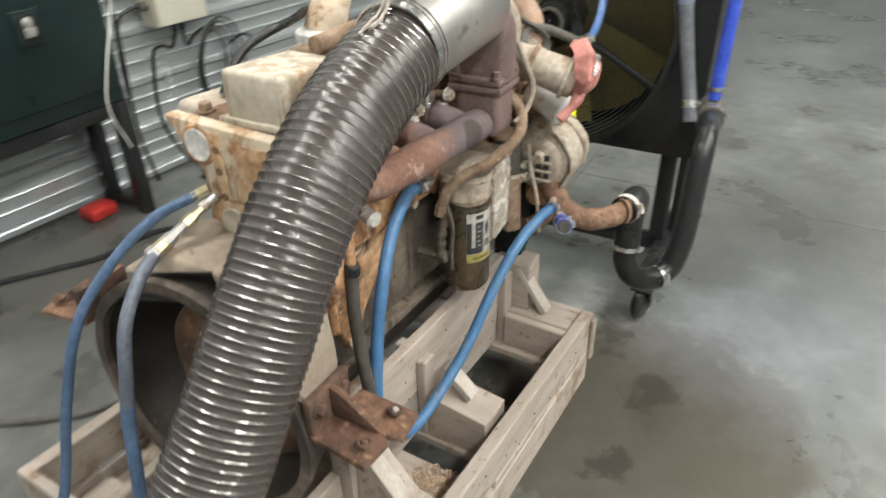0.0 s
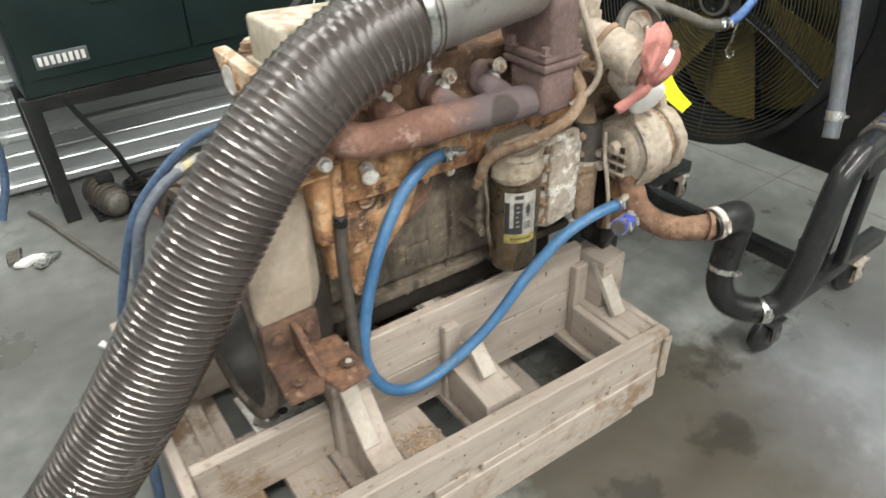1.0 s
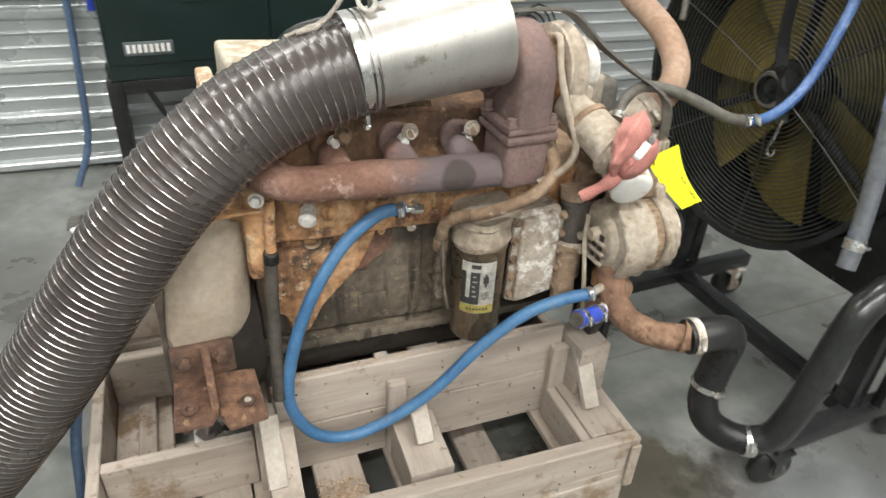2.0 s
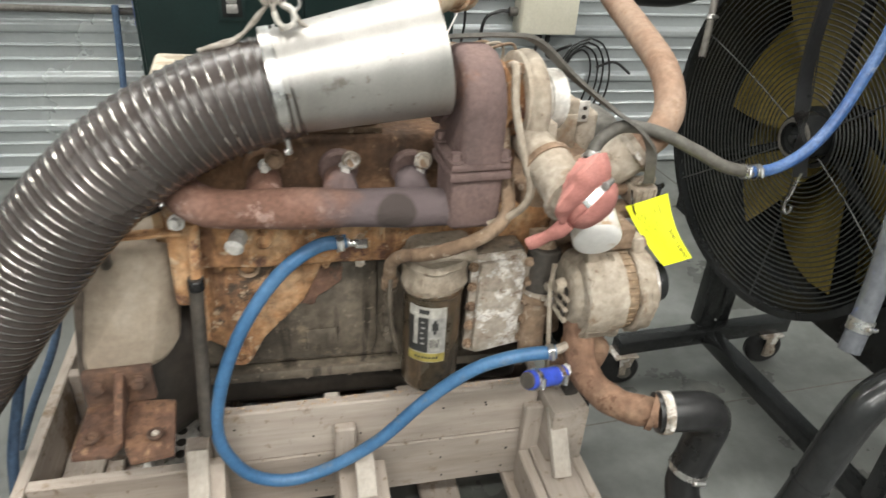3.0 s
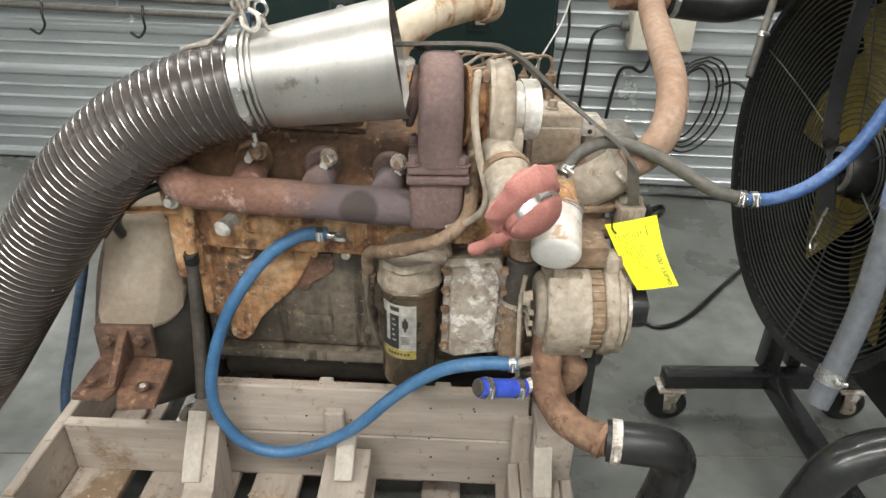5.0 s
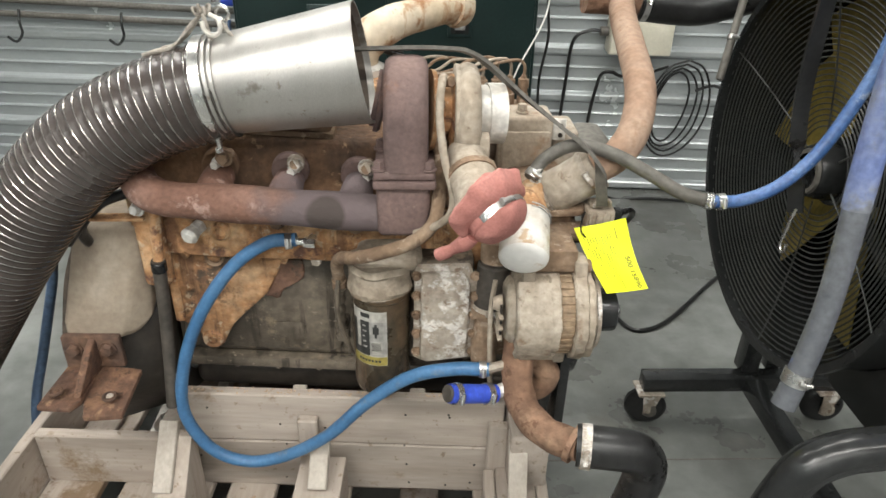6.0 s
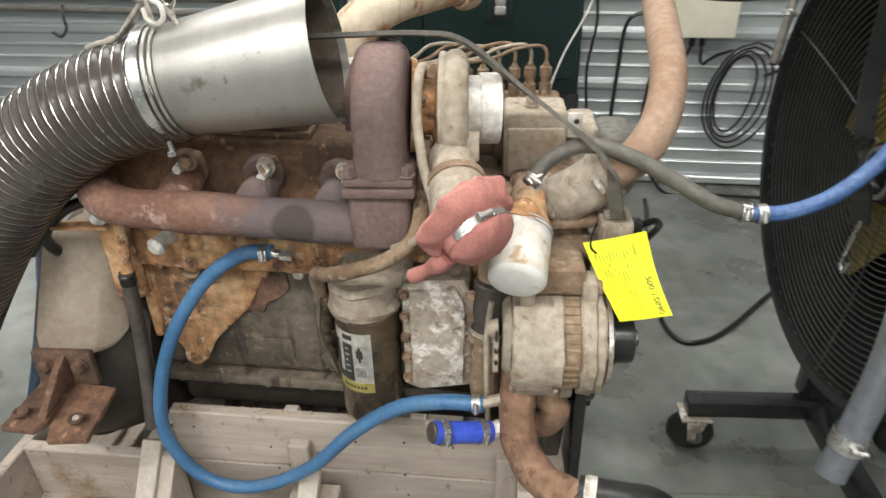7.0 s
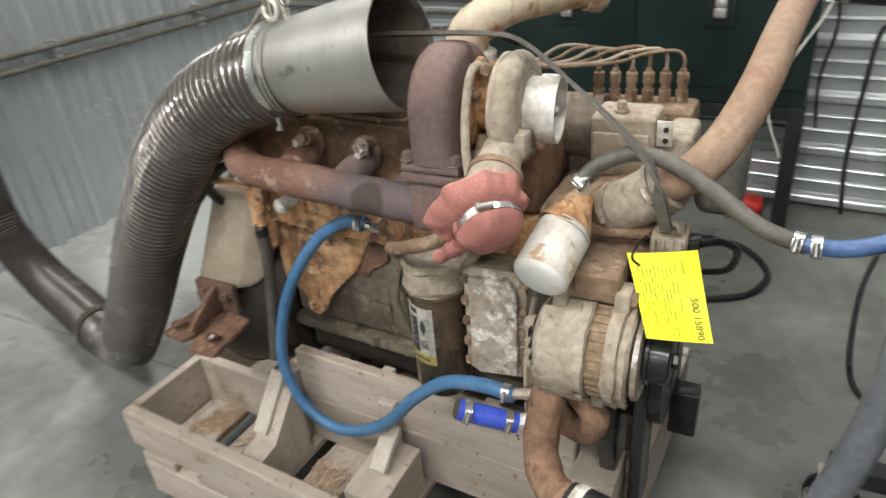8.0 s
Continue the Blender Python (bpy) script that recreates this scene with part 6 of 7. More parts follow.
    part("sling", tube([tuple(top + Vector((0.0, 0, 0.045))), tuple(top + Vector((-0.006, 0, 0.07))), tuple(top + Vector((-0.008, 0.005, 0.3))), tuple(top + Vector((-0.01, 0.01, 2.7)))], 0.004, 0.03, 8), WIRE, t)


duct()


# ---- hoses and pipes ----
def clamps(t, rows, label="bright worm-drive clamp"):
    for p, n, R, *w in rows:
        part("clamp", clamp(None, p, n, R, *w), BRIGHT, t, label)


def heater_hose():
    t = thing("heater_hose", (0.0, -0.06, 0.36), "long blue rubber heater hose looped beside the engine", "hose")
    P = [(-0.085, 0.040, 0.803), (-0.138, 0.040, 0.796), (-0.205, 0.034, 0.748), (-0.272, 0.020, 0.655), (-0.318, 0.008, 0.54), (-0.332, 0.000, 0.430), (-0.292, -0.005, 0.338), (-0.222, -0.010, 0.304), (-0.140, -0.022, 0.330), (-0.045, -0.045, 0.408), (0.040, -0.067, 0.515), (0.12, -0.088, 0.592), (0.195, -0.106, 0.625), (0.258, -0.118, 0.633)]
    part("hose", tube(P, 0.0122, 0.008, 18), BLUE, t)
    clamps(t, [((-0.098, 0.035, 0.802), (1, 0.1, 0.05), 0.0125), ((0.246, -0.118, 0.634), (1, 0, 0), 0.0125)])
    part("barb", rod((0.25, -0.118, 0.634), (0.286, -0.108, 0.636), 0.0085, 6), ALLOY, t)


heater_hose()


def bypass_hose():
    t = thing("bypass_hose", (0.6, -0.05, 0.93), "grey coolant hose clamped to a blue hose leading upwards", "hose")
    P = [(0.318, -0.012, 0.948), (0.345, 0.010, 0.975), (0.395, 0.025, 0.992), (0.455, 0.005, 0.985), (0.515, -0.022, 0.960), (0.565, -0.042, 0.936), (0.617, -0.052, 0.925)]
    part("hose", tube(P, 0.0112, 0.008, 16), GREY_RUBBER, t, "dusty grey hose")
    Q = [(0.612, -0.052, 0.926), (0.66, -0.054, 0.930), (0.715, -0.052, 0.955), (0.765, -0.045, 1.005), (0.805, -0.036, 1.08), (0.835, -0.028, 1.17), (0.86, -0.01, 1.35), (0.87, 0.0, 1.6)]
    part("hose", tube(Q, 0.0105, 0.01, 16), SCUFFED, t, "scuffed royal blue hose")
    clamps(t, [((0.606, -0.050, 0.927), (1, -0.15, -0.1), 0.0122), ((0.626, -0.053, 0.926), (1, 0, 0.05), 0.0122), ((0.323, -0.008, 0.953), (0.5, 0.4, 0.6), 0.0120)])


bypass_hose()
tagged(part("webbing_strap", tube([(-0.06, 0.055, 1.135), (0.06, 0.045, 1.142), (0.17, 0.040, 1.145), (0.225, 0.045, 1.133), (0.300, 0.050, 1.072), (0.370, 0.030, 1.022), (0.412, 0.002, 0.994), (0.431, -0.012, 0.966), (0.438, -0.013, 0.935), (0.446, -0.006, 0.896)], 0.01, 0.012, flat=(0.0092, 0.003)), GREY_RUBBER), "flat dark webbing strap draped over the turbocharger", "strap")


def upper_pipe():
    t = thing("coolant_pipe", (0.45, 0.05, 0.96), "rusted steel coolant pipe rising to a black radiator hose", "pipe")
    P = [(0.432, 0.036, 0.942), (0.474, 0.038, 0.972), (0.506, 0.068, 1.012), (0.530, 0.150, 1.056), (0.545, 0.29, 1.095), (0.557, 0.40, 1.120), (0.572, 0.49, 1.140)]
    part("pipe", tube(P, 0.0275, 0.01, 24), material("flaking_rust_pipe", [(0.20, 0.110, 0.066), (0.285, 0.185, 0.128), (0.36, 0.265, 0.20)], 7, 0.88, 0, 0.4, 80, grain=0.14, patches=((0.23, 0.135, 0.08), 0.14, 7), lump=0.2), t)
    part("pipe_tee", tube([(0.495, 0.512, 1.148), (0.54, 0.515, 1.146), (0.59, 0.517, 1.143), (0.64, 0.519, 1.138)], 0.032, 0.01, 24), PIPE_RUST, t)
    part("rubber_hose", tube([(0.615, 0.518, 1.140), (0.68, 0.519, 1.132), (0.76, 0.52, 1.130), (0.84, 0.50, 1.155), (0.91, 0.44, 1.19)], 0.038, 0.012, 24), RUBBER, t, "black rubber radiator hose")
    part("clamp", clamp(None, (0.630, 0.518, 1.139), (1, 0, -0.1), 0.0385), BRIGHT, t)


upper_pipe()


def lower_pipe():
    t = thing("radiator_pipe", (0.5, -0.3, 0.3), "rusted water outlet joined to black radiator pipework by clamps", "pipe")
    P = [(0.316, -0.070, 0.690), (0.310, -0.095, 0.650), (0.308, -0.128, 0.605), (0.320, -0.172, 0.583), (0.350, -0.220, 0.580), (0.395, -0.257, 0.590)]
    part("outlet_pipe", tube(P, 0.028, 0.01, 24, radius=lambda s, i: 0.0280 - 0.002 * s + 0.001 * math.sin(31 * s)), PIPE_RUST, t, "rusted outlet pipe")
    part("outlet_bead", lathe((0.380, -0.248, 0.591), (0.388, -0.254, 0.590), [(0, 0.025), (0, 0.0325), (1, 0.0325), (1, 0.025)], 28), PIPE_RUST, t)
    part("rubber_elbow", tube([(0.388, -0.253, 0.590), (0.440, -0.264, 0.592), (0.486, -0.260, 0.578), (0.510, -0.252, 0.540), (0.508, -0.248, 0.485), (0.496, -0.250, 0.425)], 0.034, 0.01, 28), RUBBER, t, "black rubber elbow")
    part("rubber_elbow", tube([(0.498, -0.250, 0.435), (0.491, -0.254, 0.390), (0.502, -0.275, 0.343), (0.540, -0.312, 0.318), (0.585, -0.345, 0.318)], 0.0315, 0.01, 28), RUBBER, t)
    Q = [(0.57, -0.337, 0.318), (0.600, -0.361, 0.345), (0.619, -0.374, 0.42), (0.638, -0.376, 0.51), (0.656, -0.376, 0.60), (0.680, -0.375, 0.663), (0.724, -0.372, 0.690), (0.78, -0.367, 0.694), (0.86, -0.358, 0.693)]
    part("painted_pipe", tube(Q, 0.0305, 0.01, 28), BLACK, t, "glossy black painted steel pipe")
    part("end_sleeve", tube([(0.82, -0.362, 0.694), (0.90, -0.352, 0.693), (0.96, -0.345, 0.692)], 0.036, 0.006, 24, radius=lambda s, i: 0.035 + 0.0022 * math.cos(math.pi * 0.5 * i)), GREY_RUBBER, t)
    part("clamp", clamp(None, (0.402, -0.257, 0.590), (0.05, -0.011, 0.001), 0.0345, 0.008), ALLOY, t, "dusty worm-drive clamp")
    clamps(t, [((0.4975, -0.250, 0.430), (-0.15, 0.0, -1), 0.0345, 0.006), ((0.567, -0.335, 0.316), (0.05, -0.03, 0), 0.032, 0.012), ((0.845, -0.360, 0.693), (1, 0.1, 0), 0.0365, 0.006)])
    part("weld", lathe((0.6345, -0.3757, 0.492), (0.6358, -0.3759, 0.498), [(0, 0.03), (0, 0.033), (1, 0.033), (1, 0.03)], 28), BLACK, t)
    # blanked blue stub
    bm = tube([(0.186, -0.172, 0.627), (0.218, -0.158, 0.614), (0.268, -0.136, 0.595)], 0.0165, 0.006, 20)
    part("blanked_stub", bm, DEEP_BLUE, t, "short deep blue silicone stub")
    clamps(t, [((0.198, -0.167, 0.622), (0.09, 0.045, -0.035), 0.017), ((0.254, -0.142, 0.600), (0.09, 0.045, -0.035), 0.017)])
    part("stub_plug", rod((0.182, -0.174, 0.6285), (0.187, -0.1715, 0.6265), 0.0150, 16), GREY_DARK, t)
    part("barb", rod((0.264, -0.138, 0.597), (0.300, -0.122, 0.600), 0.012, 6), PALE_ALLOY, t)


lower_pipe()


def hanging_hoses():
    t = thing("hanging_hose", (0.65, -0.33, 0.75), "grey hose with blue stains hanging open-ended", "hose")
    part("hose", tube([(0.645, -0.335, 0.745), (0.662, -0.322, 0.800), (0.684, -0.300, 0.880), (0.695, -0.280, 0.97), (0.698, -0.268, 1.04)], 0.0168, 0.01, 20), GREY_HOSE, t)
    part("blue_sleeve", tube([(0.697, -0.271, 1.02), (0.699, -0.262, 1.08), (0.705, -0.245, 1.22), (0.72, -0.22, 1.45), (0.76, -0.18, 1.7)], 0.0182, 0.01, 20), material("scuffed_blue_sleeve", [(0.07, 0.11, 0.27), (0.12, 0.16, 0.32), (0.20, 0.23, 0.33)], 9, 0.5, 0, 0.1, patches=((0.17, 0.18, 0.20), 0.2, 9)), t, "scuffed blue sleeve")
    part("bore", lathe((0.6445, -0.3355, 0.7435), (0.646, -0.3345, 0.748), [(0, 0.013), (1, 0.013), (1, 0)], 20), BLACK_OIL, t, "dark open end")
    part("clamp", clamp(None, (0.658, -0.325, 0.788), (0.2, 0.16, 0.9), 0.0172, 0.010), BRIGHT, t)
    t = thing("hanging_hose", (0.80, -0.40, 0.74), "deep blue hose rising from the black pipe", "hose")
    part("hose", tube([(0.885, -0.356, 0.735), (0.885, -0.358, 0.80), (0.895, -0.36, 0.95), (0.905, -0.36, 1.1), (0.92, -0.35, 1.4)], 0.017, 0.012, 18), DEEP_BLUE, t)
    part("clamp", clamp(None, (0.885, -0.357, 0.765), (0.02, 0, 1), 0.018), BRIGHT, t)


hanging_hoses()


def rim_hose():
    t = thing("hanging_hose", (0.764, 0.359, 1.015), "dull grey hose hanging down beside the fan drum", "hose")
    part("hose", tube([(0.764, 0.359, 1.015), (0.774, 0.372, 1.052), (0.785, 0.388, 1.095), (0.806, 0.420, 1.165), (0.83, 0.45, 1.30), (0.85, 0.47, 1.6)], 0.0080, 0.01, 16), GREY_RUBBER, t)
    part("bore", lathe((0.7632, 0.358, 1.0135), (0.765, 0.360, 1.018), [(0, 0.006), (1, 0.006), (1, 0)], 16), BLACK_OIL, t, "dark open end")
    part("clamp", clamp(None, (0.785, 0.388, 1.095), (0.28, 0.4, 1), 0.0084, 0.005), BRIGHT, t)


rim_hose()


def fuel_lines():
    t = thing("fuel_hose", (-0.8, 0.45, 0.1), "dull blue fuel hose dropping from a brass fitting", "hose", "fuel hoses behind the engine")
    part("hose", tube([(-0.410, 0.278, 0.874), (-0.465, 0.335, 0.838), (-0.530, 0.390, 0.765), (-0.598, 0.425, 0.67), (-0.655, 0.442, 0.52), (-0.705, 0.452, 0.36), (-0.80, 0.47, 0.16), (-0.86, 0.49, 0.02)], 0.0093, 0.01, 14), NAVY, t)
    part("fitting", rod((-0.395, 0.264, 0.882), (-0.416, 0.283, 0.871), 0.0095, 6), BRASS, t)
    t = thing("fuel_hose", (-0.75, 0.17, 0.1), "slate grey fuel hose dropping from a plated fitting", "hose", "fuel hoses behind the engine")
    part("hose", tube([(-0.510, 0.285, 0.812), (-0.562, 0.268, 0.796), (-0.616, 0.255, 0.744), (-0.645, 0.250, 0.656), (-0.657, 0.248, 0.615)], 0.0108, 0.01, 14), SLATE, t)
    part("hose", tube([(-0.656, 0.248, 0.620), (-0.667, 0.245, 0.575), (-0.711, 0.212, 0.418), (-0.741, 0.176, 0.298), (-0.760, 0.158, 0.16), (-0.790, 0.170, 0.012)], 0.0108, 0.01, 14), NAVY, t, "rubbed blue lower length")
    p0, p1 = Vector((-0.405, 0.260, 0.861)), Vector((-0.520, 0.287, 0.808))
    for s0, s1, rr, mat in ((0.0, 0.12, 0.009, ALLOY), (0.12, 0.26, 0.007, BRASS), (0.26, 0.42, 0.0115, BRASS), (0.42, 0.62, 0.009, GREY_STEEL), (0.62, 0.74, 0.0115, GREY_STEEL), (0.74, 0.88, 0.0125, BRASS), (0.88, 1.0, 0.0145, GREY_STEEL)):
        part("fitting", rod(p0.lerp(p1, s0), p0.lerp(p1, s1), rr, 6), mat, t)
    part("nipple", rod((-0.392, 0.253, 0.870), (-0.415, 0.265, 0.855), 0.008, 10), BRIGHT, t)
    t = thing("starter_cable", (-0.42, 0.06, 0.78), "black cable looped between the duct and housing", "cable")
    part("cable", tube([(-0.375, 0.06, 0.885), (-0.42, 0.045, 0.87), (-0.46, 0.04, 0.825), (-0.475, 0.10, 0.76), (-0.50, 0.22, 0.74), (-0.53, 0.36, 0.72)], 0.010, 0.012, 12), RUBBER, t)
    part("end_plug", rod((-0.462, 0.035, 0.835), (-0.485, 0.02, 0.805), 0.014, 12), RUBBER, t)
    part("terminal", rod((-0.380, 0.058, 0.884), (-0.365, 0.062, 0.888), 0.008, 8), BRIGHT, t)


fuel_lines()


# ---- rag and tag ----
def rag():
    t = thing("shop_rag", (0.252, -0.16, 0.90), "faded pink shop rag clamped over the turbo outlet", "rag")
    C = Vector((0.250, -0.160, 0.950))
    n = Vector((0.556, -0.655, -0.51)).normalized()
    e1 = (Vector((0, 0, 1)) - n * n.z).normalized()
    e2 = n.cross(e1)
    # rim of the loose collar round the pipe: turn in degrees, reach, set back along the pipe
    rim = [(-180, 0.048, -0.030), (-110, 0.050, -0.034), (-62, 0.060, -0.016), (-30, 0.062, -0.036), (5, 0.064, -0.038), (40, 0.070, -0.034), (75, 0.079, -0.026), (95, 0.078, -0.020), (118, 0.060, -0.006), (150, 0.049, -0.014), (180, 0.048, -0.030)]

    def edge(u):
        for (u0, r0, a0), (u1, r1, a1) in zip(rim, rim[1:]):
            if u0 <= u <= u1:
                w = (u - u0) / (u1 - u0)
                w = w * w * (3 - 2 * w)
                return r0 + (r1 - r0) * w, a0 + (a1 - a0) * w
        return rim[0][1:]

    def wrapped(u):
        """1 where the cloth is folded over the band, 0 where the band lies bare."""
        return min(1.0, max(0.0, (abs(u - 4) - 58) / 18))

    def at(u, r, h):
        v = radians(u)
        return C + n * h + e1 * (r * math.cos(v)) + e2 * (r * math.sin(v))

    cap = [(0.0, 0.030), (0.010, 0.0300), (0.020, 0.0285), (0.029, 0.025), (0.036, 0.020), (0.0415, 0.0135), (0.0445, 0.0085), (0.0455, 0.0055), (0.0445, 0.0035)]
    N = 120
    bm = bmesh.new()
    loops = []
    for k in range(N):
        u = -180 + 360 * k / N
        R, A = edge(u)
        f = wrapped(u)
        pinch = 0.043 + 0.0035 * f
        crease = 0.0022 * math.sin(radians(u) * 9 + 1.0) + 0.0014 * math.sin(radians(u) * 17)
        prof = [(r * (1 + 0.02 * math.sin(radians(3 * u) + 60 * h)), h + 0.0012 * math.sin(radians(5 * u)) * (r > 0.02)) for r, h in cap]
        prof += [(pinch, 0.002), (pinch, -0.004), (pinch + 0.002, -0.0075)]
        for w in (0.2, 0.4, 0.6, 0.8, 0.93):
            prof.append((0.047 + (R - 0.047) * w + crease * w, -0.0085 + (A + 0.0085) * w ** 1.25 + 0.004 * math.sin(math.pi * w)))
        prof += [(R + crease, A), (R + crease - 0.002, A - 0.004), (R + crease - 0.007, A - 0.006), (0.5 * R + 0.022, A - 0.008), (0.0415, A - 0.012), (0.0365, A - 0.018)]
        loops.append([bm.verts.new(at(u, r, h)) for r, h in prof[1:]])
    tip = bm.verts.new(at(0, 0, cap[0][1]))
    for k in range(N):
        p, q = loops[k], loops[(k + 1) % N]
        bm.faces.new((tip, p[0], q[0]))
        for i in range(len(p) - 1):
            bm.faces.new((p[i], p[i + 1], q[i + 1], q[i]))
    for v in bm.verts:
        v.co += 0.0024 * noise.noise_vector(v.co * 34) + 0.0009 * noise.noise_vector(v.co * 120)
    bmesh.ops.recalc_face_normals(bm, faces=bm.faces[:])
    part("cloth", bm, RAG, t)
    part("tail", roughen(tube([(0.212, -0.172, 0.925), (0.196, -0.168, 0.908), (0.180, -0.158, 0.894), (0.164, -0.148, 0.880)], 0.010, 0.003, 16, radius=lambda s, i: 0.0125 - 0.004 * s + 0.0015 * math.sin(9 * s)), 0.002, 60), RAG, t)
    # clamp band, bare over the top
    bm = bmesh.new()
    rows = []
    for k in range(33):
        u = -62 + 133 * k / 32
        w = 0.0042 + 0.0016 * (k > 20)
        rows.append([bm.verts.new(at(u, r, h)) for r, h in ((0.0440, w), (0.0462, w), (0.0462, -w), (0.0440, -w))])
    for p, q in zip(rows, rows[1:]):
        for i in range(4):
            bm.faces.new((p[i], p[(i + 1) % 4], q[(i + 1) % 4], q[i]))
    bm.faces.new(rows[0])
    bm.faces.new(rows[-1][::-1])
    bmesh.ops.recalc_face_normals(bm, faces=bm.faces[:])
    part("band", bm, BRIGHT, t, "bright clamp band")
    bm = bmesh.new()
    q, along = at(12, 0.0485, 0.0), e2
    rod(q - along * 0.010, q + along * 0.010, 0.0042, 10, bm=bm)
    rod(q + along * 0.007, q + along * 0.012, 0.0060, 6, bm=bm)
    part("band_screw", bm, GREY_STEEL, t)


rag()


def tag():
    t = thing("inventory_tag", (0.42, -0.02, 0.86), "bright yellow card tag wired to the engine front", "tag")
    A, B, C, D = Vector((0.398, -0.024, 0.862)), Vector((0.490, -0.008, 0.874)), Vector((0.529, -0.069, 0.769)), Vector((0.447, -0.103, 0.781))
    def at(u, v, off=0.0):
        p = A.lerp(B, u).lerp(D.lerp(C, u), v)
        n = (B - A).cross(D - A).normalized()
        return p + n * (0.013 * math.sin(math.pi * v) * (0.5 + 0.5 * u) + 0.005 * math.sin(math.pi * u) - off)
    n0 = (B - A).cross(D - A).normalized()
    front = 1 if n0.y > 0 else -1
    def sheet(u0, u1, v0, v1, off, nu=8, nv=10, thick=0.0006):
        bm = bmesh.new()
        for o in (off, off - thick * front):
            g = [[bm.verts.new(at(u0 + (u1 - u0) * i / nu, v0 + (v1 - v0) * j / nv, o)) for i in range(nu + 1)] for j in range(nv + 1)]
            for j in range(nv):
                for i in range(nu):
                    bm.faces.new((g[j][i], g[j][i + 1], g[j + 1][i + 1], g[j + 1][i]))
        bmesh.ops.remove_doubles(bm, verts=bm.verts, dist=1e-6)
        return bm
    part("card", sheet(0, 1, 0, 1, 0.0), TAG, t)
    random.seed(8)
    for k in range(10):
        u = 0.10 + 0.058 * k
        v0 = 0.14 + 0.06 * random.random()
        for j in range(random.randint(2, 4)):
            ln = random.uniform(0.05, 0.16)
            part("bar", sheet(u, u + 0.013, v0, v0 + ln, 0.0009 * front, 1, 4, 0.0003), FAINT_INK, t)
            v0 += ln + random.uniform(0.03, 0.12)
    part("bar", sheet(0.74, 0.76, 0.10, 0.24, 0.0009 * front, 1, 6, 0.0003), FAINT_INK, t)
    # the number, printed up the card's edge
    cu = bpy.data.curves.new("number", "FONT")
    cu.body, cu.size, cu.align_x, cu.align_y = "500 15890", 0.0138, "CENTER", "CENTER"
    tmp = new("number", cu)
    dg = bpy.context.evaluated_depsgraph_get()
    me = bpy.data.meshes.new_from_object(tmp.evaluated_get(dg))
    bpy.data.objects.remove(tmp)
    W, Hh = (B - A).length, (D - A).length
    bm = bmesh.new()
    bm.from_mesh(me)
    for v in bm.verts:
        lx, ly = v.co.x, v.co.y
        v.co = at(0.83 + ly / W, 0.735 + lx / Hh, 0.0010 * front)
    part("number", bm, INK, t, "black printed number", smooth=False)
    part("tie_wire", tube([(0.418, -0.03, 0.848), (0.408, -0.035, 0.862), (0.412, -0.018, 0.875), (0.42, 0.0, 0.88)], 0.0016, 0.004, 6), BLACK, t)


tag()


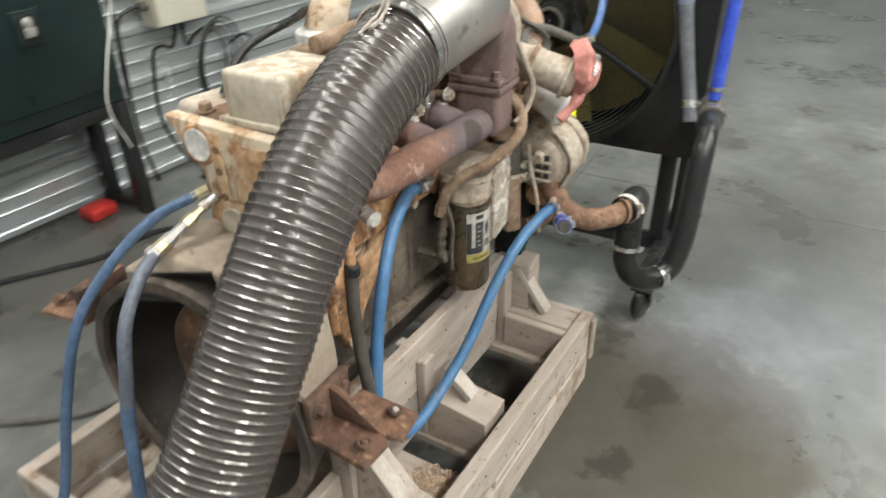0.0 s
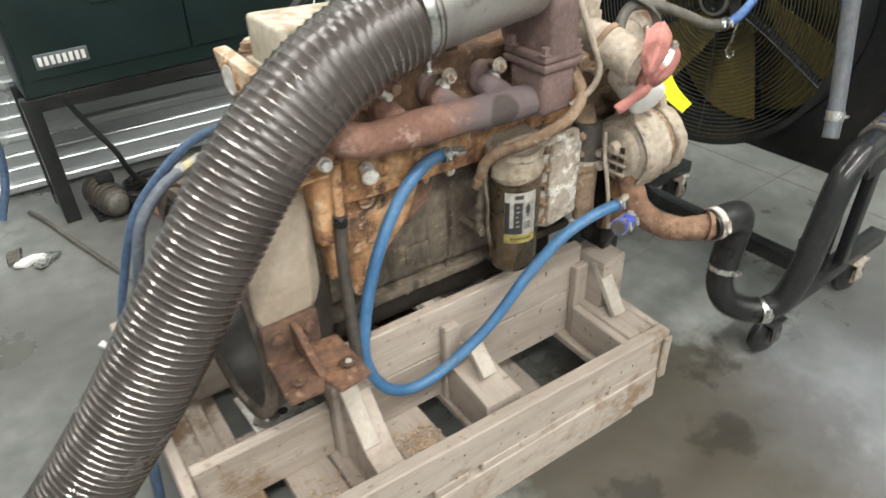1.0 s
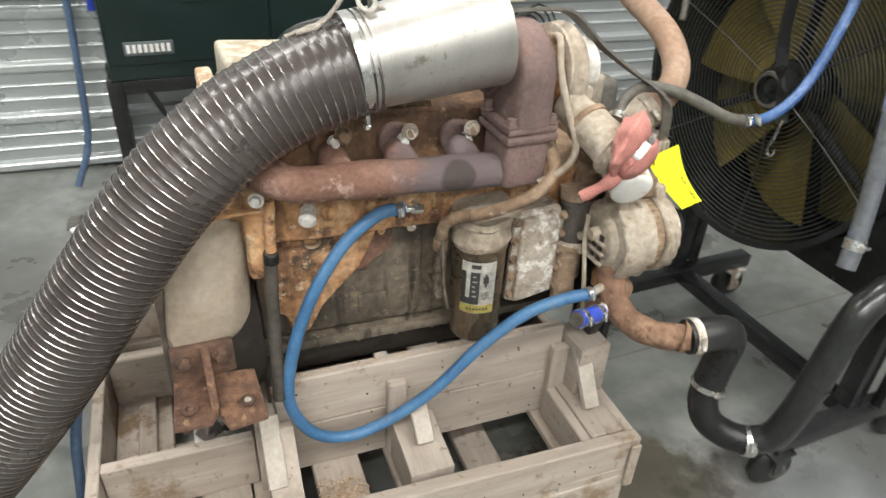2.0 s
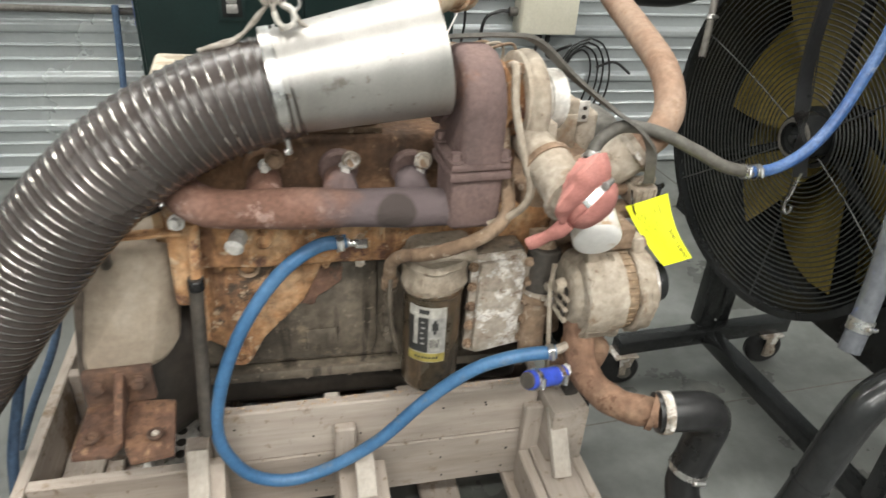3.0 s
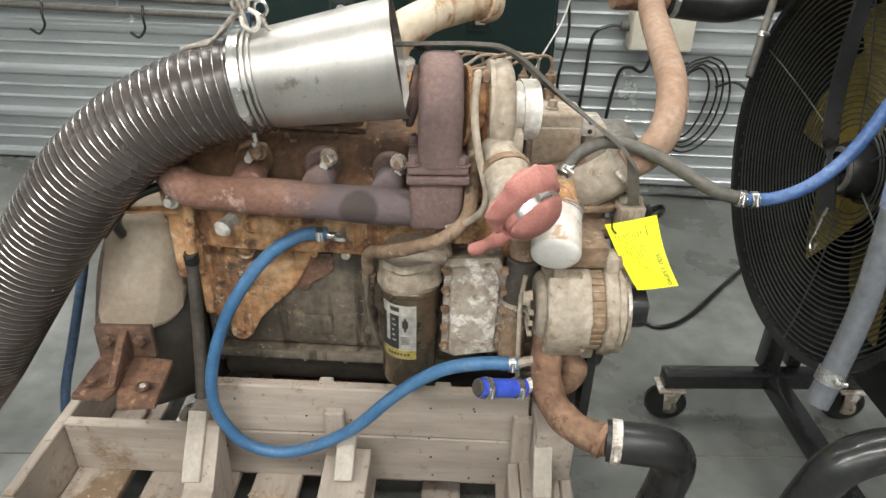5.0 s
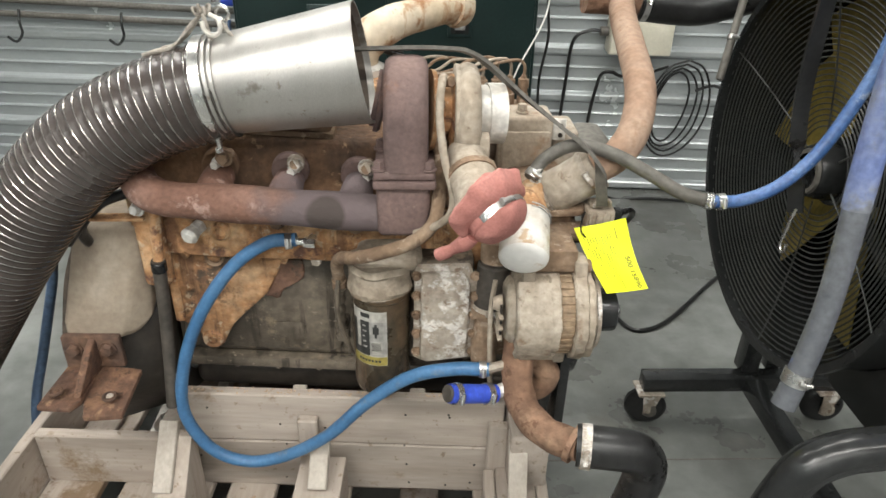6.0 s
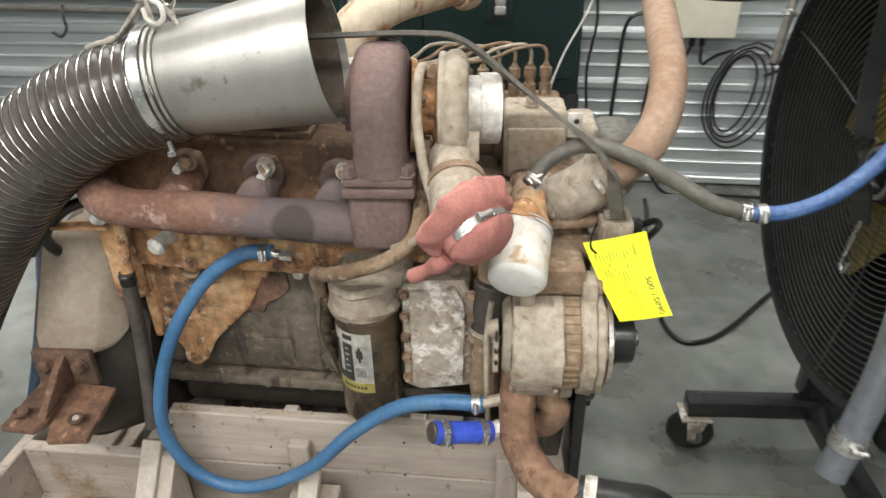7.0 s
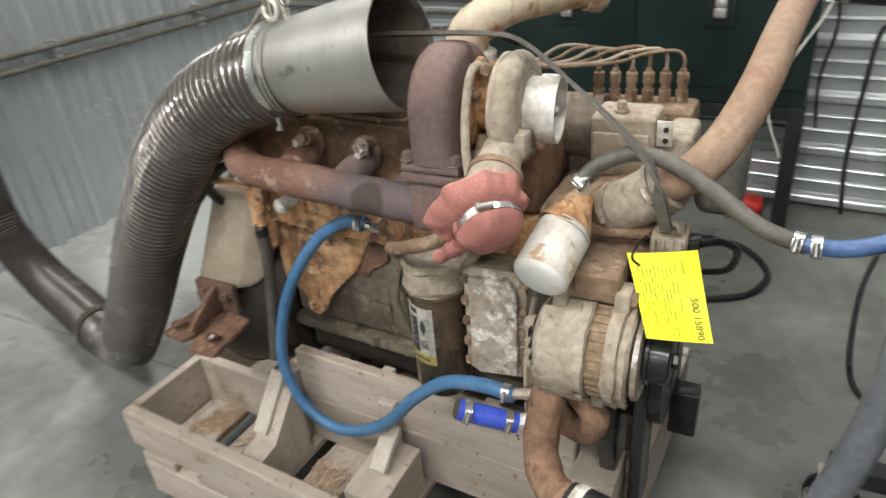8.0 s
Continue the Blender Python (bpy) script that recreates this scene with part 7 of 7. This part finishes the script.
# ---- fan and radiator on a rolling stand ----
def fan_stand():
    t = thing("drum_fan", (1.07, 0.08, 0.0), "black rolling drum fan with wire guard and yellow blades", "fan")
    C = Vector((0.842, 0.142, 0.900))
    RO = 0.371
    bm = lathe(C, C + Vector((0.30, 0, 0)), [(0, RO - 0.004), (0, RO + 0.012), (0.03, RO + 0.012), (0.04, RO + 0.003), (0.95, RO + 0.003), (1, RO + 0.012), (1, RO - 0.004), (0.05, RO - 0.004), (0, RO - 0.004)], 72)
    part("drum", bm, BLACK, t, "black sheet steel drum")
    # guard: concentric wires dished inwards, with radial stays
    def dish(r):
        return C.x + 0.012 + 0.050 * (1 - (r / RO) ** 2)
    r = 0.085
    while r < RO:
        part("guard_ring", ring((dish(r), C.y, C.z), (1, 0, 0), r, 0.0016, 64, 5), GRILL, t)
        r += 0.0105
    for k in range(6):
        u = 2 * math.pi * k / 6 + 0.4
        pts = [(dish(q) - 0.003, C.y + q * math.cos(u), C.z + q * math.sin(u)) for q in (0.06, 0.18, 0.30, RO)]
        part("guard_stay", tube(pts, 0.0017, 0.03, 6), GRILL, t)
    bm = lathe((C.x + 0.045, C.y, C.z), (C.x + 0.16, C.y, C.z), [(0, 0), (0, 0.026), (-0.08, 0.030), (-0.08, 0.048), (0.05, 0.054), (0.3, 0.056), (0.32, 0.066), (1, 0.066), (1, 0)], 36)
    part("hub", bm, BLACK, t, "black round hub")
    part("hub_ring", lathe((C.x + 0.030, C.y, C.z), (C.x + 0.036, C.y, C.z), [(0, 0.034), (0, 0.042), (1, 0.044), (1, 0.034)], 36), GREY_RUBBER, t, "worn hub ring")
    part("hub_nut", rod((C.x + 0.026, C.y, C.z), (C.x + 0.04, C.y, C.z), 0.010, 6), BLACK, t)
    for k in range(3):
        u = radians(90 + 120 * k)
        part("motor_bar", rod((C.x + 0.11, C.y + 0.06 * math.cos(u), C.z + 0.06 * math.sin(u)), (C.x + 0.11, C.y + RO * math.cos(u), C.z + RO * math.sin(u)), 0.012, 10), BLACK, t)
    for k in range(7):
        u = 2 * math.pi * k / 7 + 0.3
        b = bmesh.new()
        rows = []
        for j in range(9):
            q = 0.07 + (RO - 0.09) * j / 8
            w = 0.13 + 0.30 * (j / 8)
            tw = radians(34 - 14 * j / 8)
            row = []
            for s in (-1, -0.6, -0.2, 0.2, 0.6, 1):
                off = s * w * 0.5 + 0.05 * (j / 8) ** 2
                a = u + off * math.cos(tw) / q
                row.append(b.verts.new((C.x + 0.19 + off * math.sin(tw) + 0.012 * s * s, C.y + q * math.cos(a), C.z + q * math.sin(a))))
            rows.append(row)
        for p, q in zip(rows, rows[1:]):
            for i in range(5):
                b.faces.new((p[i], p[i + 1], q[i + 1], q[i]))
        back = bmesh.ops.extrude_face_region(b, geom=b.faces[:])
        for gg in back["geom"]:
            if isinstance(gg, bmesh.types.BMVert):
                gg.co.x += 0.003
        part("blade", b, YELLOW_FAN, t, "yellow blade")
    for u in (52, 128):
        v = radians(u)
        part("rim_clip", box(-0.008, 0.02, -0.010, 0.010, -0.006, 0.006, 0.002, m=Matrix.Translation((C.x, C.y + (RO + 0.012) * math.cos(v), C.z + (RO + 0.012) * math.sin(v))) @ pose(0, 0, 0, u - 90)), BRIGHT, t)
    # frame
    part("base_beam", box(0.765, 1.36, 0.405, 0.455, 0.120, 0.165, 0.003), BLACK, t)
    part("base_beam", box(0.785, 1.42, -0.285, -0.235, 0.120, 0.165, 0.003), BLACK, t)
    part("base_beam", box(1.045, 1.095, -0.234, 0.404, 0.121, 0.166, 0.003), BLACK, t)
    for y in (0.425, -0.265):
        part("upright", box(1.04, 1.09, y + 0.005, y + 0.055, 0.166, 0.62, 0.003), BLACK, t)
    for x, y in ((0.785, 0.425), (0.805, -0.262), (1.27, -0.265), (1.30, 0.425)):
        w = part("wheel", lathe((x - 0.004, y - 0.018, 0.058), (x + 0.004, y + 0.018, 0.058), [(0, 0.0), (0, 0.044), (0.1, 0.052), (0.3, 0.058), (0.7, 0.058), (0.9, 0.052), (1, 0.044), (1, 0)], 32), RUBBER, t, "black caster wheel")
        part("hub_cap", lathe((x - 0.004, y - 0.021, 0.058), (x, y - 0.016, 0.058), [(0, 0), (0, 0.024), (1, 0.03), (1, 0)], 20), ALLOY if x > 1 else GREY_RUBBER, w)
        bm = plate([(x - 0.012, y - 0.026, 0.05), (x + 0.012, y - 0.026, 0.05), (x + 0.03, y - 0.026, 0.112), (x - 0.02, y - 0.026, 0.112)], 0.004, 0.001)
        plate([(x - 0.012, y + 0.022, 0.05), (x + 0.012, y + 0.022, 0.05), (x + 0.03, y + 0.022, 0.112), (x - 0.02, y + 0.022, 0.112)], 0.004, 0.001, bm)
        box(x - 0.035, x + 0.04, y - 0.034, y + 0.034, 0.112, 0.119, 0.002, bm=bm)
        part("caster_fork", bm, ALLOY if y > 0 or x > 1 else BLACK, t, "caster fork")
    t2 = thing("radiator", (1.2, 0.1, 0.166), "black boxed radiator standing behind the drum fan", "radiator")
    # square face plate round the drum
    bm = bmesh.new()
    rows = []
    for k in range(64):
        u = 2 * math.pi * (k + 0.5) / 64
        cy, cz = math.cos(u), math.sin(u)
        y0, y1, z0, z1 = -0.325 - C.y, 0.562 - C.y, 0.515 - C.z, 1.36 - C.z
        f = min((y1 if cy > 0 else y0) / cy if abs(cy) > 1e-6 else 9, (z1 if cz > 0 else z0) / cz if abs(cz) > 1e-6 else 9)
        f = max(f, RO + 0.008)
        row = []
        for x in (0.950, 0.970):
            row.append((bm.verts.new((x, C.y + (RO + 0.006) * cy, C.z + (RO + 0.006) * cz)), bm.verts.new((x, C.y + f * cy, C.z + f * cz))))
        rows.append(row)
    for k in range(64):
        p, q = rows[k], rows[(k + 1) % 64]
        bm.faces.new((p[0][0], q[0][0], q[0][1], p[0][1]))
        bm.faces.new((p[1][0], q[1][0], q[1][1], p[1][1]))
        bm.faces.new((p[0][1], q[0][1], q[1][1], p[1][1]))
        bm.faces.new((p[0][0], q[0][0], q[1][0], p[1][0]))
    part("shroud", bm, BLACK, t2, smooth=False)
    part("core", box(1.12, 1.22, -0.298, 0.535, 0.548, 1.332, 0.004), BLACK, t2)
    for y in (-0.325, 0.537):
        part("side_tank", box(0.972, 1.24, y, y + 0.025, 0.52, 1.36, 0.006), BLACK, t2)
    for z in (0.52, 1.335):
        part("header", box(0.972, 1.24, -0.298, 0.535, z, z + 0.025, 0.006), BLACK, t2)
    for y in (-0.29, 0.45):
        part("leg", box(1.12, 1.16, y, y + 0.03, 0.165, 0.52, 0.003), BLACK, t2)


fan_stand()


def rubber_strap():
    t = thing("rubber_strap", (0.80, 0.03, 0.79), "black rubber tie-down strap with a bright S hook", "strap")
    part("strap", tube([(0.80, 0.02, 0.872), (0.795, 0.035, 0.93), (0.79, 0.06, 1.0), (0.785, 0.075, 1.1), (0.785, 0.075, 1.3), (0.80, 0.07, 1.6)], 0.01, 0.012, flat=(0.013, 0.004)), RUBBER, t)
    part("hook", tube([(0.80, 0.018, 0.880), (0.797, 0.020, 0.86), (0.797, 0.024, 0.835), (0.797, 0.030, 0.805), (0.797, 0.022, 0.792), (0.797, 0.012, 0.800), (0.797, 0.012, 0.812)], 0.0032, 0.004, 8), BRIGHT, t, "bright S hook")


rubber_strap()
